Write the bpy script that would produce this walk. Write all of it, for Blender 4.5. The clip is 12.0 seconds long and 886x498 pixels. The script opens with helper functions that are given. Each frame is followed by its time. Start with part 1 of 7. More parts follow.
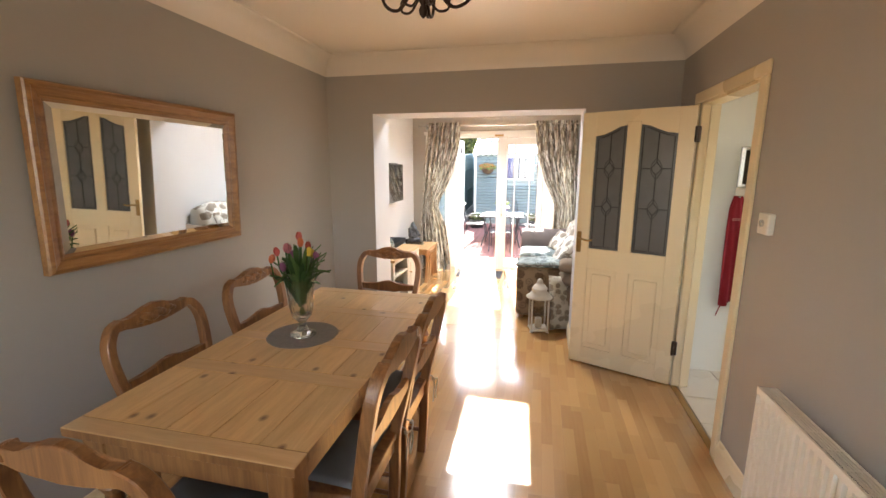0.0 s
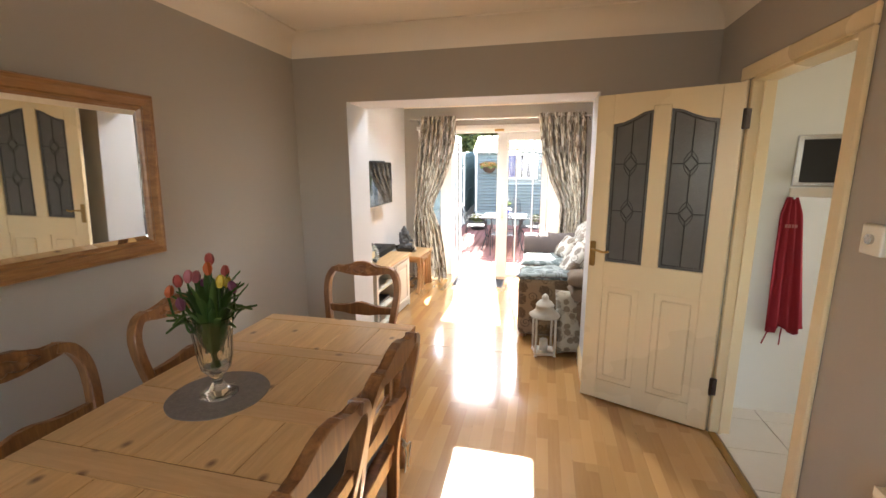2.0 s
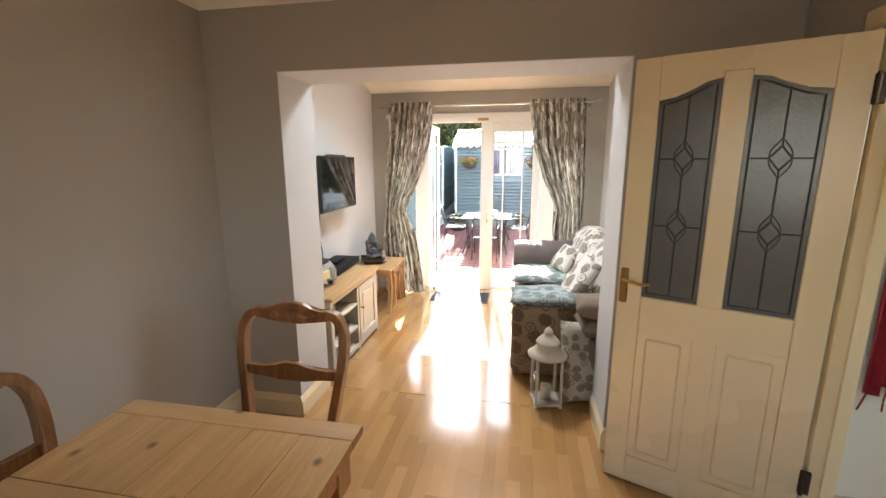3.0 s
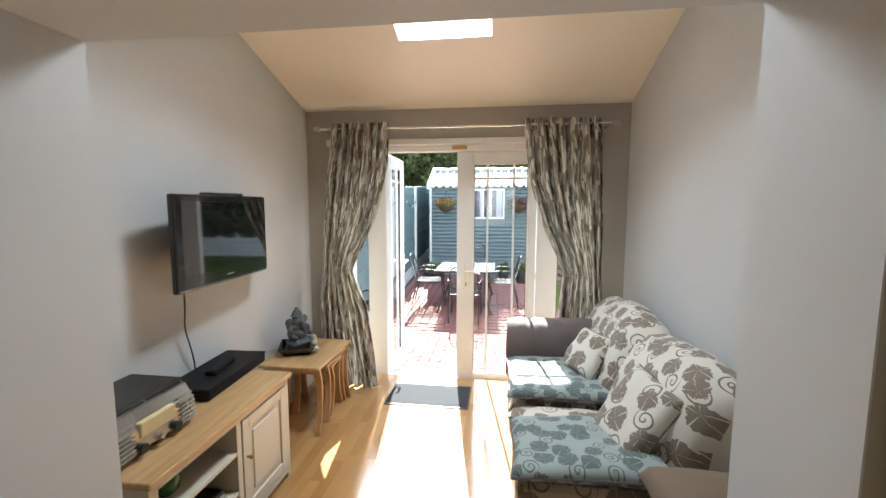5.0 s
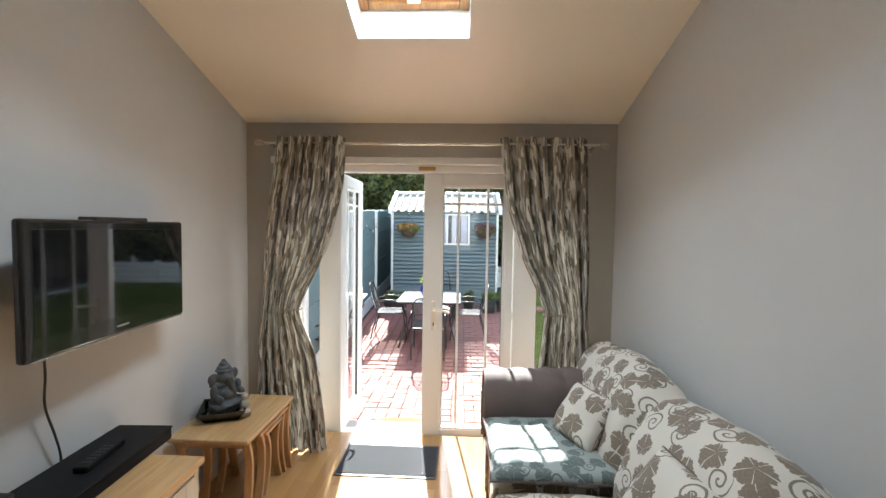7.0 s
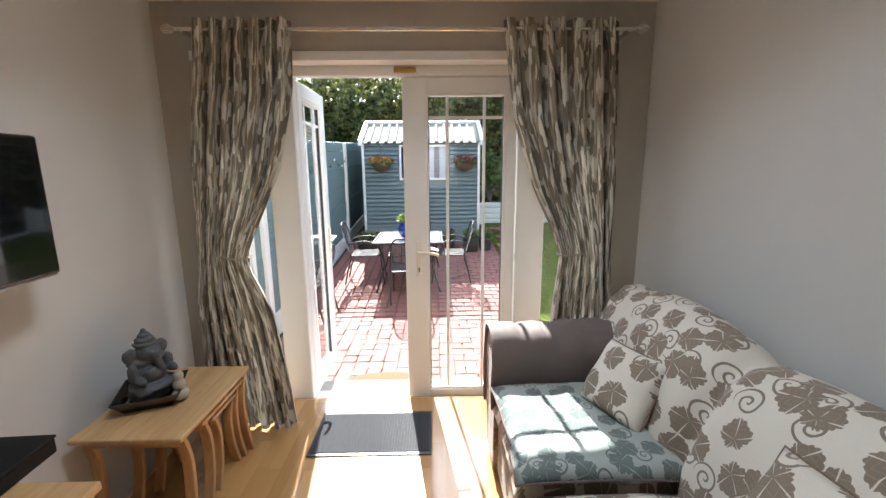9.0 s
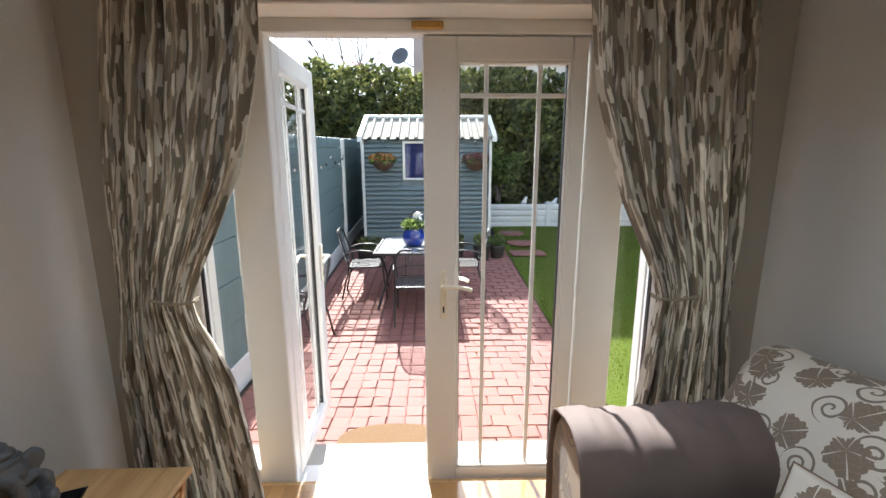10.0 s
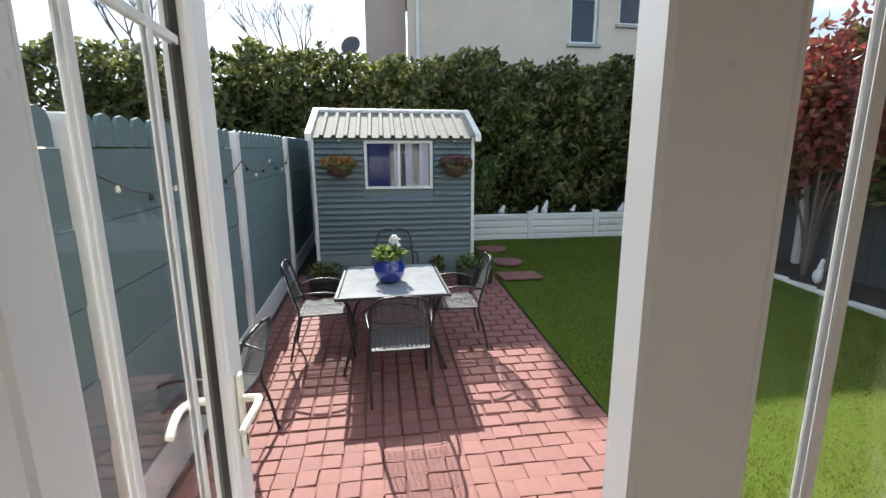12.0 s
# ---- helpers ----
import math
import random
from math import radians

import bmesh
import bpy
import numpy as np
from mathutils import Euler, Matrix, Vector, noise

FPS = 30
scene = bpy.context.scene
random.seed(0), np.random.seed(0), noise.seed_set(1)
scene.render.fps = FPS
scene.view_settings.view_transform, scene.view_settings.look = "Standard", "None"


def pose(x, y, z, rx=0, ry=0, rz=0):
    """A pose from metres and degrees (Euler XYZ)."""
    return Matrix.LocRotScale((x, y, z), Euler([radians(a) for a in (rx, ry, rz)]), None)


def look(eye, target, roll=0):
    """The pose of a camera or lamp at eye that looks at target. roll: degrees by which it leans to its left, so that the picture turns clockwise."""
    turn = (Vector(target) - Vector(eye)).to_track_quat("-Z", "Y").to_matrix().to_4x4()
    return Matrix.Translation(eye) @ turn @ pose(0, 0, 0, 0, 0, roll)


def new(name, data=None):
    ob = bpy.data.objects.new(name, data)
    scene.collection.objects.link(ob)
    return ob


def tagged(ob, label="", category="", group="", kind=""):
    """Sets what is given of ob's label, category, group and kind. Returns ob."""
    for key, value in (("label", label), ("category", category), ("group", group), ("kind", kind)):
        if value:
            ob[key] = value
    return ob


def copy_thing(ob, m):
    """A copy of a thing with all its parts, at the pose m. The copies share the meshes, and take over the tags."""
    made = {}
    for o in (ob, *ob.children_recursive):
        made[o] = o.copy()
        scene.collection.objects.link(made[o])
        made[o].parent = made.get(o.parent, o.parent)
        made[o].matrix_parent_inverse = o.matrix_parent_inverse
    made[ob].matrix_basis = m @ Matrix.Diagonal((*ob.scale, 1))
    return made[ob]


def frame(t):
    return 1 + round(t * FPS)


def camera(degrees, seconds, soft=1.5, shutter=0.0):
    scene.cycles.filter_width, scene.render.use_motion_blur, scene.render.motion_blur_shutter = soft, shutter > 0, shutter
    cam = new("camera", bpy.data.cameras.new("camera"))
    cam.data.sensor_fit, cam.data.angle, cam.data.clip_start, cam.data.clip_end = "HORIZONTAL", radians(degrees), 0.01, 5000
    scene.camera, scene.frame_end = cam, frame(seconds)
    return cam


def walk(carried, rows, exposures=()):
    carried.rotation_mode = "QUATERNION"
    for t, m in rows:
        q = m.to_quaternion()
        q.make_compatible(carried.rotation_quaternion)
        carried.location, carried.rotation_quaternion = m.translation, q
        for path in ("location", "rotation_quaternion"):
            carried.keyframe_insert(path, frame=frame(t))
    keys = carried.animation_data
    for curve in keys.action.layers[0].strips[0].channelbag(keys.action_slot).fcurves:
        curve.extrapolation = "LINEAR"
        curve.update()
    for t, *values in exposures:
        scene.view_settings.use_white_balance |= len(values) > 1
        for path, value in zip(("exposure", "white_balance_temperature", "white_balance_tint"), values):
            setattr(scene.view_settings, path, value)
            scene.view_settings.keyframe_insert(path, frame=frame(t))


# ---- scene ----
cam = camera(92.9, 12.0)
PATH = [
    (0, (0.068, -0.021, 1.571), (-0.367, 1.895, 1.196), 0.2),
    (0.5, (0.069, -0.027, 1.563), (-0.419, 1.874, 1.178), 0.0),
    (1, (0.062, 0.017, 1.553), (-0.439, 1.911, 1.152), -0.4),
    (1.5, (0.061, 0.247, 1.546), (-0.402, 2.153, 1.151), -0.8),
    (2, (0.062, 0.578, 1.555), (-0.392, 2.489, 1.178), -0.2),
    (2.5, (-0.024, 0.989, 1.551), (-0.417, 2.912, 1.168), 0.3),
    (2.7, (-0.051, 1.16, 1.562), (-0.419, 3.084, 1.163), 0.2),
    (4.3, (-0.217, 2.524, 1.525), (-0.564, 4.46, 1.159), -0.4),
    (4.5, (-0.194, 2.651, 1.542), (-0.543, 4.591, 1.204), 0.1),
    (5, (-0.205, 2.882, 1.575), (-0.472, 4.853, 1.366), 0.1),
    (5.5, (-0.256, 3.019, 1.604), (-0.433, 5.008, 1.5), 0.2),
    (6, (-0.255, 3.171, 1.599), (-0.4, 5.165, 1.542), 1.1),
    (6.5, (-0.251, 3.306, 1.613), (-0.369, 5.302, 1.569), 1.4),
    (7, (-0.296, 3.36, 1.613), (-0.381, 5.356, 1.516), 0.9),
    (7.5, (-0.341, 3.411, 1.576), (-0.385, 5.399, 1.367), 0.3),
    (7.7, (-0.362, 3.434, 1.558), (-0.39, 5.419, 1.309), 0.2),
    (9.3, (-0.423, 4.215, 1.51), (-0.376, 6.177, 1.122), -0.3),
    (9.5, (-0.473, 4.382, 1.509), (-0.422, 6.344, 1.126), -0.2),
    (10, (-0.547, 4.768, 1.514), (-0.501, 6.729, 1.125), -0.1),
    (10.5, (-0.572, 5.205, 1.52), (-0.533, 7.166, 1.125), 0.1),
    (11, (-0.68, 5.565, 1.535), (-0.616, 7.523, 1.134), 0.1),
    (11.5, (-0.801, 5.912, 1.543), (-0.654, 7.866, 1.146), -0.1),
    (12, (-0.856, 6.238, 1.549), (-0.574, 8.181, 1.172), -0.3),
]
EXPOSURES = [(0.0, 4.0, 6650, 11), (1.5, 3.95, 6650, 11), (2.5, 3.68, 6600, 10), (4.5, 2.97, 6250, 4), (6.0, 2.52, 6200, 4), (7.5, 2.42, 6250, 5),
             (9.5, 2.07, 6350, 8), (10.5, 1.62, 6200, 4), (11.0, 1.42, 5900, -3), (11.5, 1.32, 6100, 1), (12.0, 1.18, 6450, 6)]
walk(cam, [(t, look(eye, target, roll)) for t, eye, target, roll in PATH], EXPOSURES)

# ---- world, sun and large lights ----
TO_SUN = Vector((-0.138, 0.98, 0.955)).normalized()
world = bpy.data.worlds.new("sky")
world.use_nodes = True
scene.world = world
wn, wl = world.node_tree.nodes, world.node_tree.links
sky = wn.new("ShaderNodeTexSky")
sky.sky_type = "NISHITA"
sky.sun_disc = False
sky.sun_elevation = math.asin(TO_SUN.z)
sky.sun_rotation = math.atan2(TO_SUN.x, TO_SUN.y)
wc = wn.new("ShaderNodeTexCoord")
wm = wn.new("ShaderNodeMapping")
wm.inputs["Scale"].default_value = (1.6, 1.6, 4.0)
cloud = wn.new("ShaderNodeTexNoise")
cloud.inputs["Scale"].default_value, cloud.inputs["Detail"].default_value = 2.1, 6.0
ramp = wn.new("ShaderNodeValToRGB")
ramp.color_ramp.elements[0].position, ramp.color_ramp.elements[1].position = 0.45, 0.66
cmix = wn.new("ShaderNodeMixRGB")
puff = wn.new("ShaderNodeTexNoise")
puff.inputs["Scale"].default_value, puff.inputs["Detail"].default_value = 4.6, 5.0
tone = wn.new("ShaderNodeValToRGB")
tone.color_ramp.elements[0].position, tone.color_ramp.elements[0].color = 0.36, (1.9, 2.2, 2.8, 1)
tone.color_ramp.elements[1].position, tone.color_ramp.elements[1].color = 0.64, (5.8, 6.0, 6.4, 1)
wl.new(wm.outputs["Vector"], puff.inputs["Vector"])
wl.new(puff.outputs["Fac"], tone.inputs["Fac"])
wl.new(tone.outputs["Color"], cmix.inputs[2])
wl.new(wc.outputs["Generated"], wm.inputs["Vector"])
wl.new(wm.outputs["Vector"], cloud.inputs["Vector"])
wl.new(cloud.outputs["Fac"], ramp.inputs["Fac"])
wl.new(ramp.outputs["Color"], cmix.inputs[0])
wl.new(sky.outputs["Color"], cmix.inputs[1])
wl.new(cmix.outputs["Color"], wn["Background"].inputs["Color"])
wn["Background"].inputs["Strength"].default_value = 0.15

sun = bpy.data.lights.new("sun", "SUN")
sun.energy, sun.angle, sun.color = 4.8, radians(0.5), (1.0, 0.97, 0.92)
sun_ob = new("sun", sun)
sun_ob.matrix_world = look(TO_SUN * 30, (0, 0, 0))


def area_lamp(name, eye, target, w, h, watts, color):
    lamp = bpy.data.lights.new(name, "AREA")
    lamp.shape, lamp.size, lamp.size_y, lamp.energy, lamp.color = "RECTANGLE", w, h, watts, color
    ob = new(name, lamp)
    ob.matrix_world = look(eye, target)
    return ob


# daylight of the rooflight; the front and kitchen lamps are added fill, windows unseen
area_lamp("front_fill_lamp", (-0.62, -1.72, 1.55), (-0.1, 1, 1.45), 1.6, 1.15, 1.2, (1.0, 0.87, 0.70))
area_lamp("rooflight_daylight", (-0.565, 5.235, 3.10), (-0.565, 5.14, 2.6), 0.5, 0.75, 12, (0.86, 0.93, 1.0))
area_lamp("kitchen_fill_lamp", (3.86, 2.6, 1.6), (1.5, 2.9, 1.2), 1.4, 1.0, 1.3, (1.0, 0.82, 0.56))

# ---- materials ----
MATS = {}


def nodes_of(name):
    m = bpy.data.materials.new(name)
    m.use_nodes = True
    return m, m.node_tree.nodes, m.node_tree.links, m.node_tree.nodes["Principled BSDF"]


def rgb(c, k=1.0):
    return (min(c[0] * k, 1), min(c[1] * k, 1), min(c[2] * k, 1), 1)


def coords(n, l, scale=(1, 1, 1), out="Object"):
    tc, mp = n.new("ShaderNodeTexCoord"), n.new("ShaderNodeMapping")
    mp.inputs["Scale"].default_value = scale
    l.new(tc.outputs[out], mp.inputs["Vector"])
    return mp.outputs["Vector"]


def noise_tex(n, l, vec, scale, detail=4.0, rough=0.55, dist=0.0):
    t = n.new("ShaderNodeTexNoise")
    t.inputs["Scale"].default_value, t.inputs["Detail"].default_value = scale, detail
    t.inputs["Roughness"].default_value, t.inputs["Distortion"].default_value = rough, dist
    l.new(vec, t.inputs["Vector"])
    return t.outputs["Fac"]


def mix(n, l, fac, a, b, mode="MIX"):
    m = n.new("ShaderNodeMixRGB")
    m.blend_type = mode
    for i, v in ((0, fac), (1, a), (2, b)):
        if hasattr(v, "is_linked"):
            l.new(v, m.inputs[i])
        else:
            m.inputs[i].default_value = v
    return m.outputs["Color"]


def steps(n, l, fac, stops, constant=False):
    r = n.new("ShaderNodeValToRGB")
    el = r.color_ramp.elements
    while len(el) < len(stops):
        el.new(0.5)
    for e, (p, c) in zip(el, stops):
        e.position, e.color = p, c
    if constant:
        r.color_ramp.interpolation = "CONSTANT"
    l.new(fac, r.inputs["Fac"])
    return r.outputs["Color"]


def calc(n, l, op, a, b=None, c=None):
    m = n.new("ShaderNodeMath")
    m.operation = op
    for i, v in enumerate((a, b, c)):
        if v is None:
            continue
        if hasattr(v, "is_linked"):
            l.new(v, m.inputs[i])
        else:
            m.inputs[i].default_value = v
    return m.outputs[0]


def bumped(n, l, bsdf, height, strength, distance=0.01):
    b = n.new("ShaderNodeBump")
    b.inputs["Strength"].default_value, b.inputs["Distance"].default_value = strength, distance
    l.new(height, b.inputs["Height"])
    l.new(b.outputs["Normal"], bsdf.inputs["Normal"])


def plain(name, color, rough=0.5, metal=0.0, var=0.1, scale=6.0, fine=60.0, bump=0.1, depth=0.004, stretch=(1, 1, 1), rand=0.0, coat=0.0, spec=0.5):
    """A surface with a coarse and a fine variation of tone, gloss and relief."""
    if name in MATS:
        return MATS[name]
    m, n, l, b = nodes_of(name)
    v = coords(n, l, stretch)
    big, small = noise_tex(n, l, v, scale), noise_tex(n, l, v, fine, 3.0)
    c = mix(n, l, big, rgb(color, 1 - var), rgb(color, 1 + var))
    c = mix(n, l, small, c, rgb(color, 1 - var * 0.6), "MIX") if var > 0.25 else mix(n, l, calc(n, l, "MULTIPLY", small, var), c, rgb(color, 0.6))
    if rand:
        oi, hs = n.new("ShaderNodeObjectInfo"), n.new("ShaderNodeHueSaturation")
        l.new(calc(n, l, "MULTIPLY_ADD", oi.outputs["Random"], rand, 1 - rand / 2), hs.inputs["Value"])
        l.new(c, hs.inputs["Color"])
        c = hs.outputs["Color"]
    l.new(c, b.inputs["Base Color"])
    l.new(calc(n, l, "MULTIPLY_ADD", big, 0.14, rough - 0.07), b.inputs["Roughness"])
    b.inputs["Metallic"].default_value, b.inputs["Coat Weight"].default_value = metal, coat
    b.inputs["Specular IOR Level"].default_value = spec
    if bump:
        bumped(n, l, b, small, bump, depth)
    MATS[name] = m
    return m


def wood(name, light, dark, axis="y", rough=0.45, knots=True, scale=1.0, rand=0.12, coat=0.0):
    if name in MATS:
        return MATS[name]
    m, n, l, b = nodes_of(name)
    st = {"x": (1.5, 16, 16), "y": (16, 1.5, 16), "z": (16, 16, 1.5)}[axis]
    v = coords(n, l, tuple(q * scale for q in st))
    grain = noise_tex(n, l, v, 1.6, 7.0, 0.6, 0.9)
    fine = noise_tex(n, l, v, 9.0, 3.0)
    g = calc(n, l, "ADD", calc(n, l, "MULTIPLY", grain, 0.8), calc(n, l, "MULTIPLY", fine, 0.25))
    c = steps(n, l, g, [(0.34, rgb(dark)), (0.5, rgb([(p + q) / 2 for p, q in zip(light, dark)])), (0.64, rgb(light))])
    if knots:
        kv = coords(n, l, {"x": (5.0, 6.5, 0.01), "y": (6.5, 5.0, 0.01), "z": (6.5, 6.5, 2.6)}[axis])
        vo = n.new("ShaderNodeTexVoronoi")
        vo.voronoi_dimensions = "2D"
        vo.inputs["Scale"].default_value, vo.inputs["Randomness"].default_value = 0.66, 1.0
        l.new(kv, vo.inputs["Vector"])
        k = steps(n, l, vo.outputs["Distance"], [(0.02, (1, 1, 1, 1)), (0.075, (0, 0, 0, 1))])
        c = mix(n, l, k, c, (dark[0] * 0.36, dark[1] * 0.26, dark[2] * 0.2, 1))
    oi, hs = n.new("ShaderNodeObjectInfo"), n.new("ShaderNodeHueSaturation")
    l.new(calc(n, l, "MULTIPLY_ADD", oi.outputs["Random"], rand, 1 - rand / 2), hs.inputs["Value"])
    l.new(c, hs.inputs["Color"])
    l.new(hs.outputs["Color"], b.inputs["Base Color"])
    l.new(calc(n, l, "MULTIPLY_ADD", fine, 0.06, rough - 0.03), b.inputs["Roughness"])
    b.inputs["Coat Weight"].default_value, b.inputs["Coat Roughness"].default_value = coat, 0.28
    bumped(n, l, b, g, 0.06, 0.002)
    MATS[name] = m
    return m


def laminate():
    m, n, l, b = nodes_of("beech_laminate")
    v = coords(n, l)
    br = n.new("ShaderNodeTexBrick")
    sw = n.new("ShaderNodeMapping")
    sw.inputs["Rotation"].default_value = (0, 0, radians(90))
    l.new(v, sw.inputs["Vector"])
    l.new(sw.outputs["Vector"], br.inputs["Vector"])
    br.inputs["Scale"].default_value = 1.0
    br.inputs["Brick Width"].default_value, br.inputs["Row Height"].default_value = 0.41, 0.064
    br.inputs["Mortar Size"].default_value, br.inputs["Bias"].default_value = 0.0006, 0.0
    br.inputs["Color1"].default_value, br.inputs["Color2"].default_value = (0.46, 0.252, 0.09, 1), (0.31, 0.152, 0.05, 1)
    br.inputs["Mortar"].default_value = (0.34, 0.18, 0.075, 1)
    gv = coords(n, l, (22, 1.8, 1))
    grain = noise_tex(n, l, gv, 2.0, 6.0, 0.6, 0.6)
    c = mix(n, l, calc(n, l, "MULTIPLY", grain, 0.55), br.outputs["Color"], (0.50, 0.288, 0.11, 1))
    oi, hs = n.new("ShaderNodeObjectInfo"), n.new("ShaderNodeHueSaturation")
    l.new(calc(n, l, "MULTIPLY_ADD", oi.outputs["Random"], 0.2, 0.9), hs.inputs["Value"])
    l.new(c, hs.inputs["Color"])
    l.new(hs.outputs["Color"], b.inputs["Base Color"])
    big = noise_tex(n, l, coords(n, l, (1, 1, 1)), 3.0, 3.0)
    l.new(calc(n, l, "MULTIPLY_ADD", big, 0.10, 0.13), b.inputs["Roughness"])
    b.inputs["Coat Weight"].default_value, b.inputs["Coat Roughness"].default_value = 1.0, 0.12
    bumped(n, l, b, grain, 0.03, 0.001)
    return m


def glass(name, tint=(1, 1, 1), gloss=0.02):
    if name in MATS:
        return MATS[name]
    m, n, l, b = nodes_of(name)
    n.remove(b)
    tr, gl, fr, mx = n.new("ShaderNodeBsdfTransparent"), n.new("ShaderNodeBsdfGlossy"), n.new("ShaderNodeLayerWeight"), n.new("ShaderNodeMixShader")
    tr.inputs["Color"].default_value = rgb(tint)
    gl.inputs["Roughness"].default_value = gloss
    fr.inputs["Blend"].default_value = 0.5
    f5 = calc(n, l, "POWER", fr.outputs["Facing"], 4.0)
    l.new(calc(n, l, "MULTIPLY_ADD", f5, 0.55, 0.03), mx.inputs[0])
    l.new(tr.outputs[0], mx.inputs[1])
    l.new(gl.outputs[0], mx.inputs[2])
    l.new(mx.outputs[0], n["Material Output"].inputs["Surface"])
    MATS[name] = m
    return m


def floral(name, ground, leaf, scroll, size=0.2, seed=0.0):
    """Woven cloth with lobed leaves and curling stems, in metres of the cloth's own UV."""
    if name in MATS:
        return MATS[name]
    m, n, l, b = nodes_of(name)
    uv = coords(n, l, (1 / size, 1 / size, 1), "UV")
    wob = n.new("ShaderNodeTexNoise")
    wob.inputs["Scale"].default_value = 2.5
    l.new(uv, wob.inputs["Vector"])

    def motif(offset, rnd):
        ad = n.new("ShaderNodeVectorMath")
        ad.inputs[1].default_value = (offset + seed, offset * 0.7 + seed * 1.3, 0)
        l.new(uv, ad.inputs[0])
        vo = n.new("ShaderNodeTexVoronoi")
        vo.voronoi_dimensions = "2D"
        vo.inputs["Scale"].default_value, vo.inputs["Randomness"].default_value = 1.0, rnd
        l.new(ad.outputs[0], vo.inputs["Vector"])
        sb, sp, sc = n.new("ShaderNodeVectorMath"), n.new("ShaderNodeSeparateXYZ"), n.new("ShaderNodeSeparateColor")
        sb.operation = "SUBTRACT"
        l.new(ad.outputs[0], sb.inputs[0])
        l.new(vo.outputs["Position"], sb.inputs[1])
        l.new(sb.outputs[0], sp.inputs[0])
        l.new(vo.outputs["Color"], sc.inputs[0])
        ang = calc(n, l, "ARCTAN2", sp.outputs["Y"], sp.outputs["X"])
        ang = calc(n, l, "MULTIPLY_ADD", sc.outputs[0], 6.283, ang)
        return ang, vo.outputs["Distance"], sc

    a, r, sc = motif(0.0, 0.75)
    lobe = calc(n, l, "ABSOLUTE", calc(n, l, "COSINE", calc(n, l, "MULTIPLY", a, 2.5)))
    lobe2 = calc(n, l, "ABSOLUTE", calc(n, l, "COSINE", calc(n, l, "MULTIPLY", a, 9.5)))
    edge = calc(n, l, "MULTIPLY_ADD", lobe, 0.08, calc(n, l, "MULTIPLY_ADD", lobe2, 0.045, calc(n, l, "MULTIPLY_ADD", calc(n, l, "COSINE", a), 0.15, 0.24)))
    edge = calc(n, l, "MULTIPLY_ADD", sc.outputs[1], 0.1, edge)
    leaf_on = calc(n, l, "LESS_THAN", r, edge)
    vein = calc(n, l, "GREATER_THAN", lobe, 0.996)
    vein2 = calc(n, l, "LESS_THAN", calc(n, l, "ABSOLUTE", calc(n, l, "SUBTRACT", calc(n, l, "FRACT", calc(n, l, "MULTIPLY_ADD", lobe, 0.9, calc(n, l, "MULTIPLY", r, 7.0))), 0.5)), 0.06)
    leaf_on = calc(n, l, "MULTIPLY", leaf_on, calc(n, l, "SUBTRACT", 1.0, calc(n, l, "MAXIMUM", vein, calc(n, l, "MULTIPLY", vein2, 0.12))))
    a2, r2, sc2 = motif(0.55, 0.6)
    turn = calc(n, l, "FRACT", calc(n, l, "ADD", calc(n, l, "MULTIPLY", a2, 0.15915), calc(n, l, "MULTIPLY", r2, 5.0)))
    line = calc(n, l, "LESS_THAN", calc(n, l, "ABSOLUTE", calc(n, l, "SUBTRACT", turn, 0.5)), 0.14)
    scr = calc(n, l, "MULTIPLY", line, calc(n, l, "LESS_THAN", r2, 0.36))
    scr = calc(n, l, "MULTIPLY", scr, calc(n, l, "GREATER_THAN", sc2.outputs[2], 0.35))
    cl = coords(n, l, (1, 1, 1), "UV")
    weave = noise_tex(n, l, cl, 260.0, 2.0)
    soil = noise_tex(n, l, cl, 5.0, 3.0)
    c = mix(n, l, scr, rgb(ground), rgb(scroll))
    c = mix(n, l, leaf_on, c, mix(n, l, soil, rgb(leaf, 0.75), rgb(leaf, 1.3)))
    c = mix(n, l, calc(n, l, "MULTIPLY", weave, 0.3), c, rgb(ground, 0.55))
    l.new(c, b.inputs["Base Color"])
    b.inputs["Roughness"].default_value = 0.85
    b.inputs["Sheen Weight"].default_value = 0.15
    bumped(n, l, b, calc(n, l, "MULTIPLY_ADD", leaf_on, 0.5, weave), 0.3, 0.002)
    MATS[name] = m
    return m


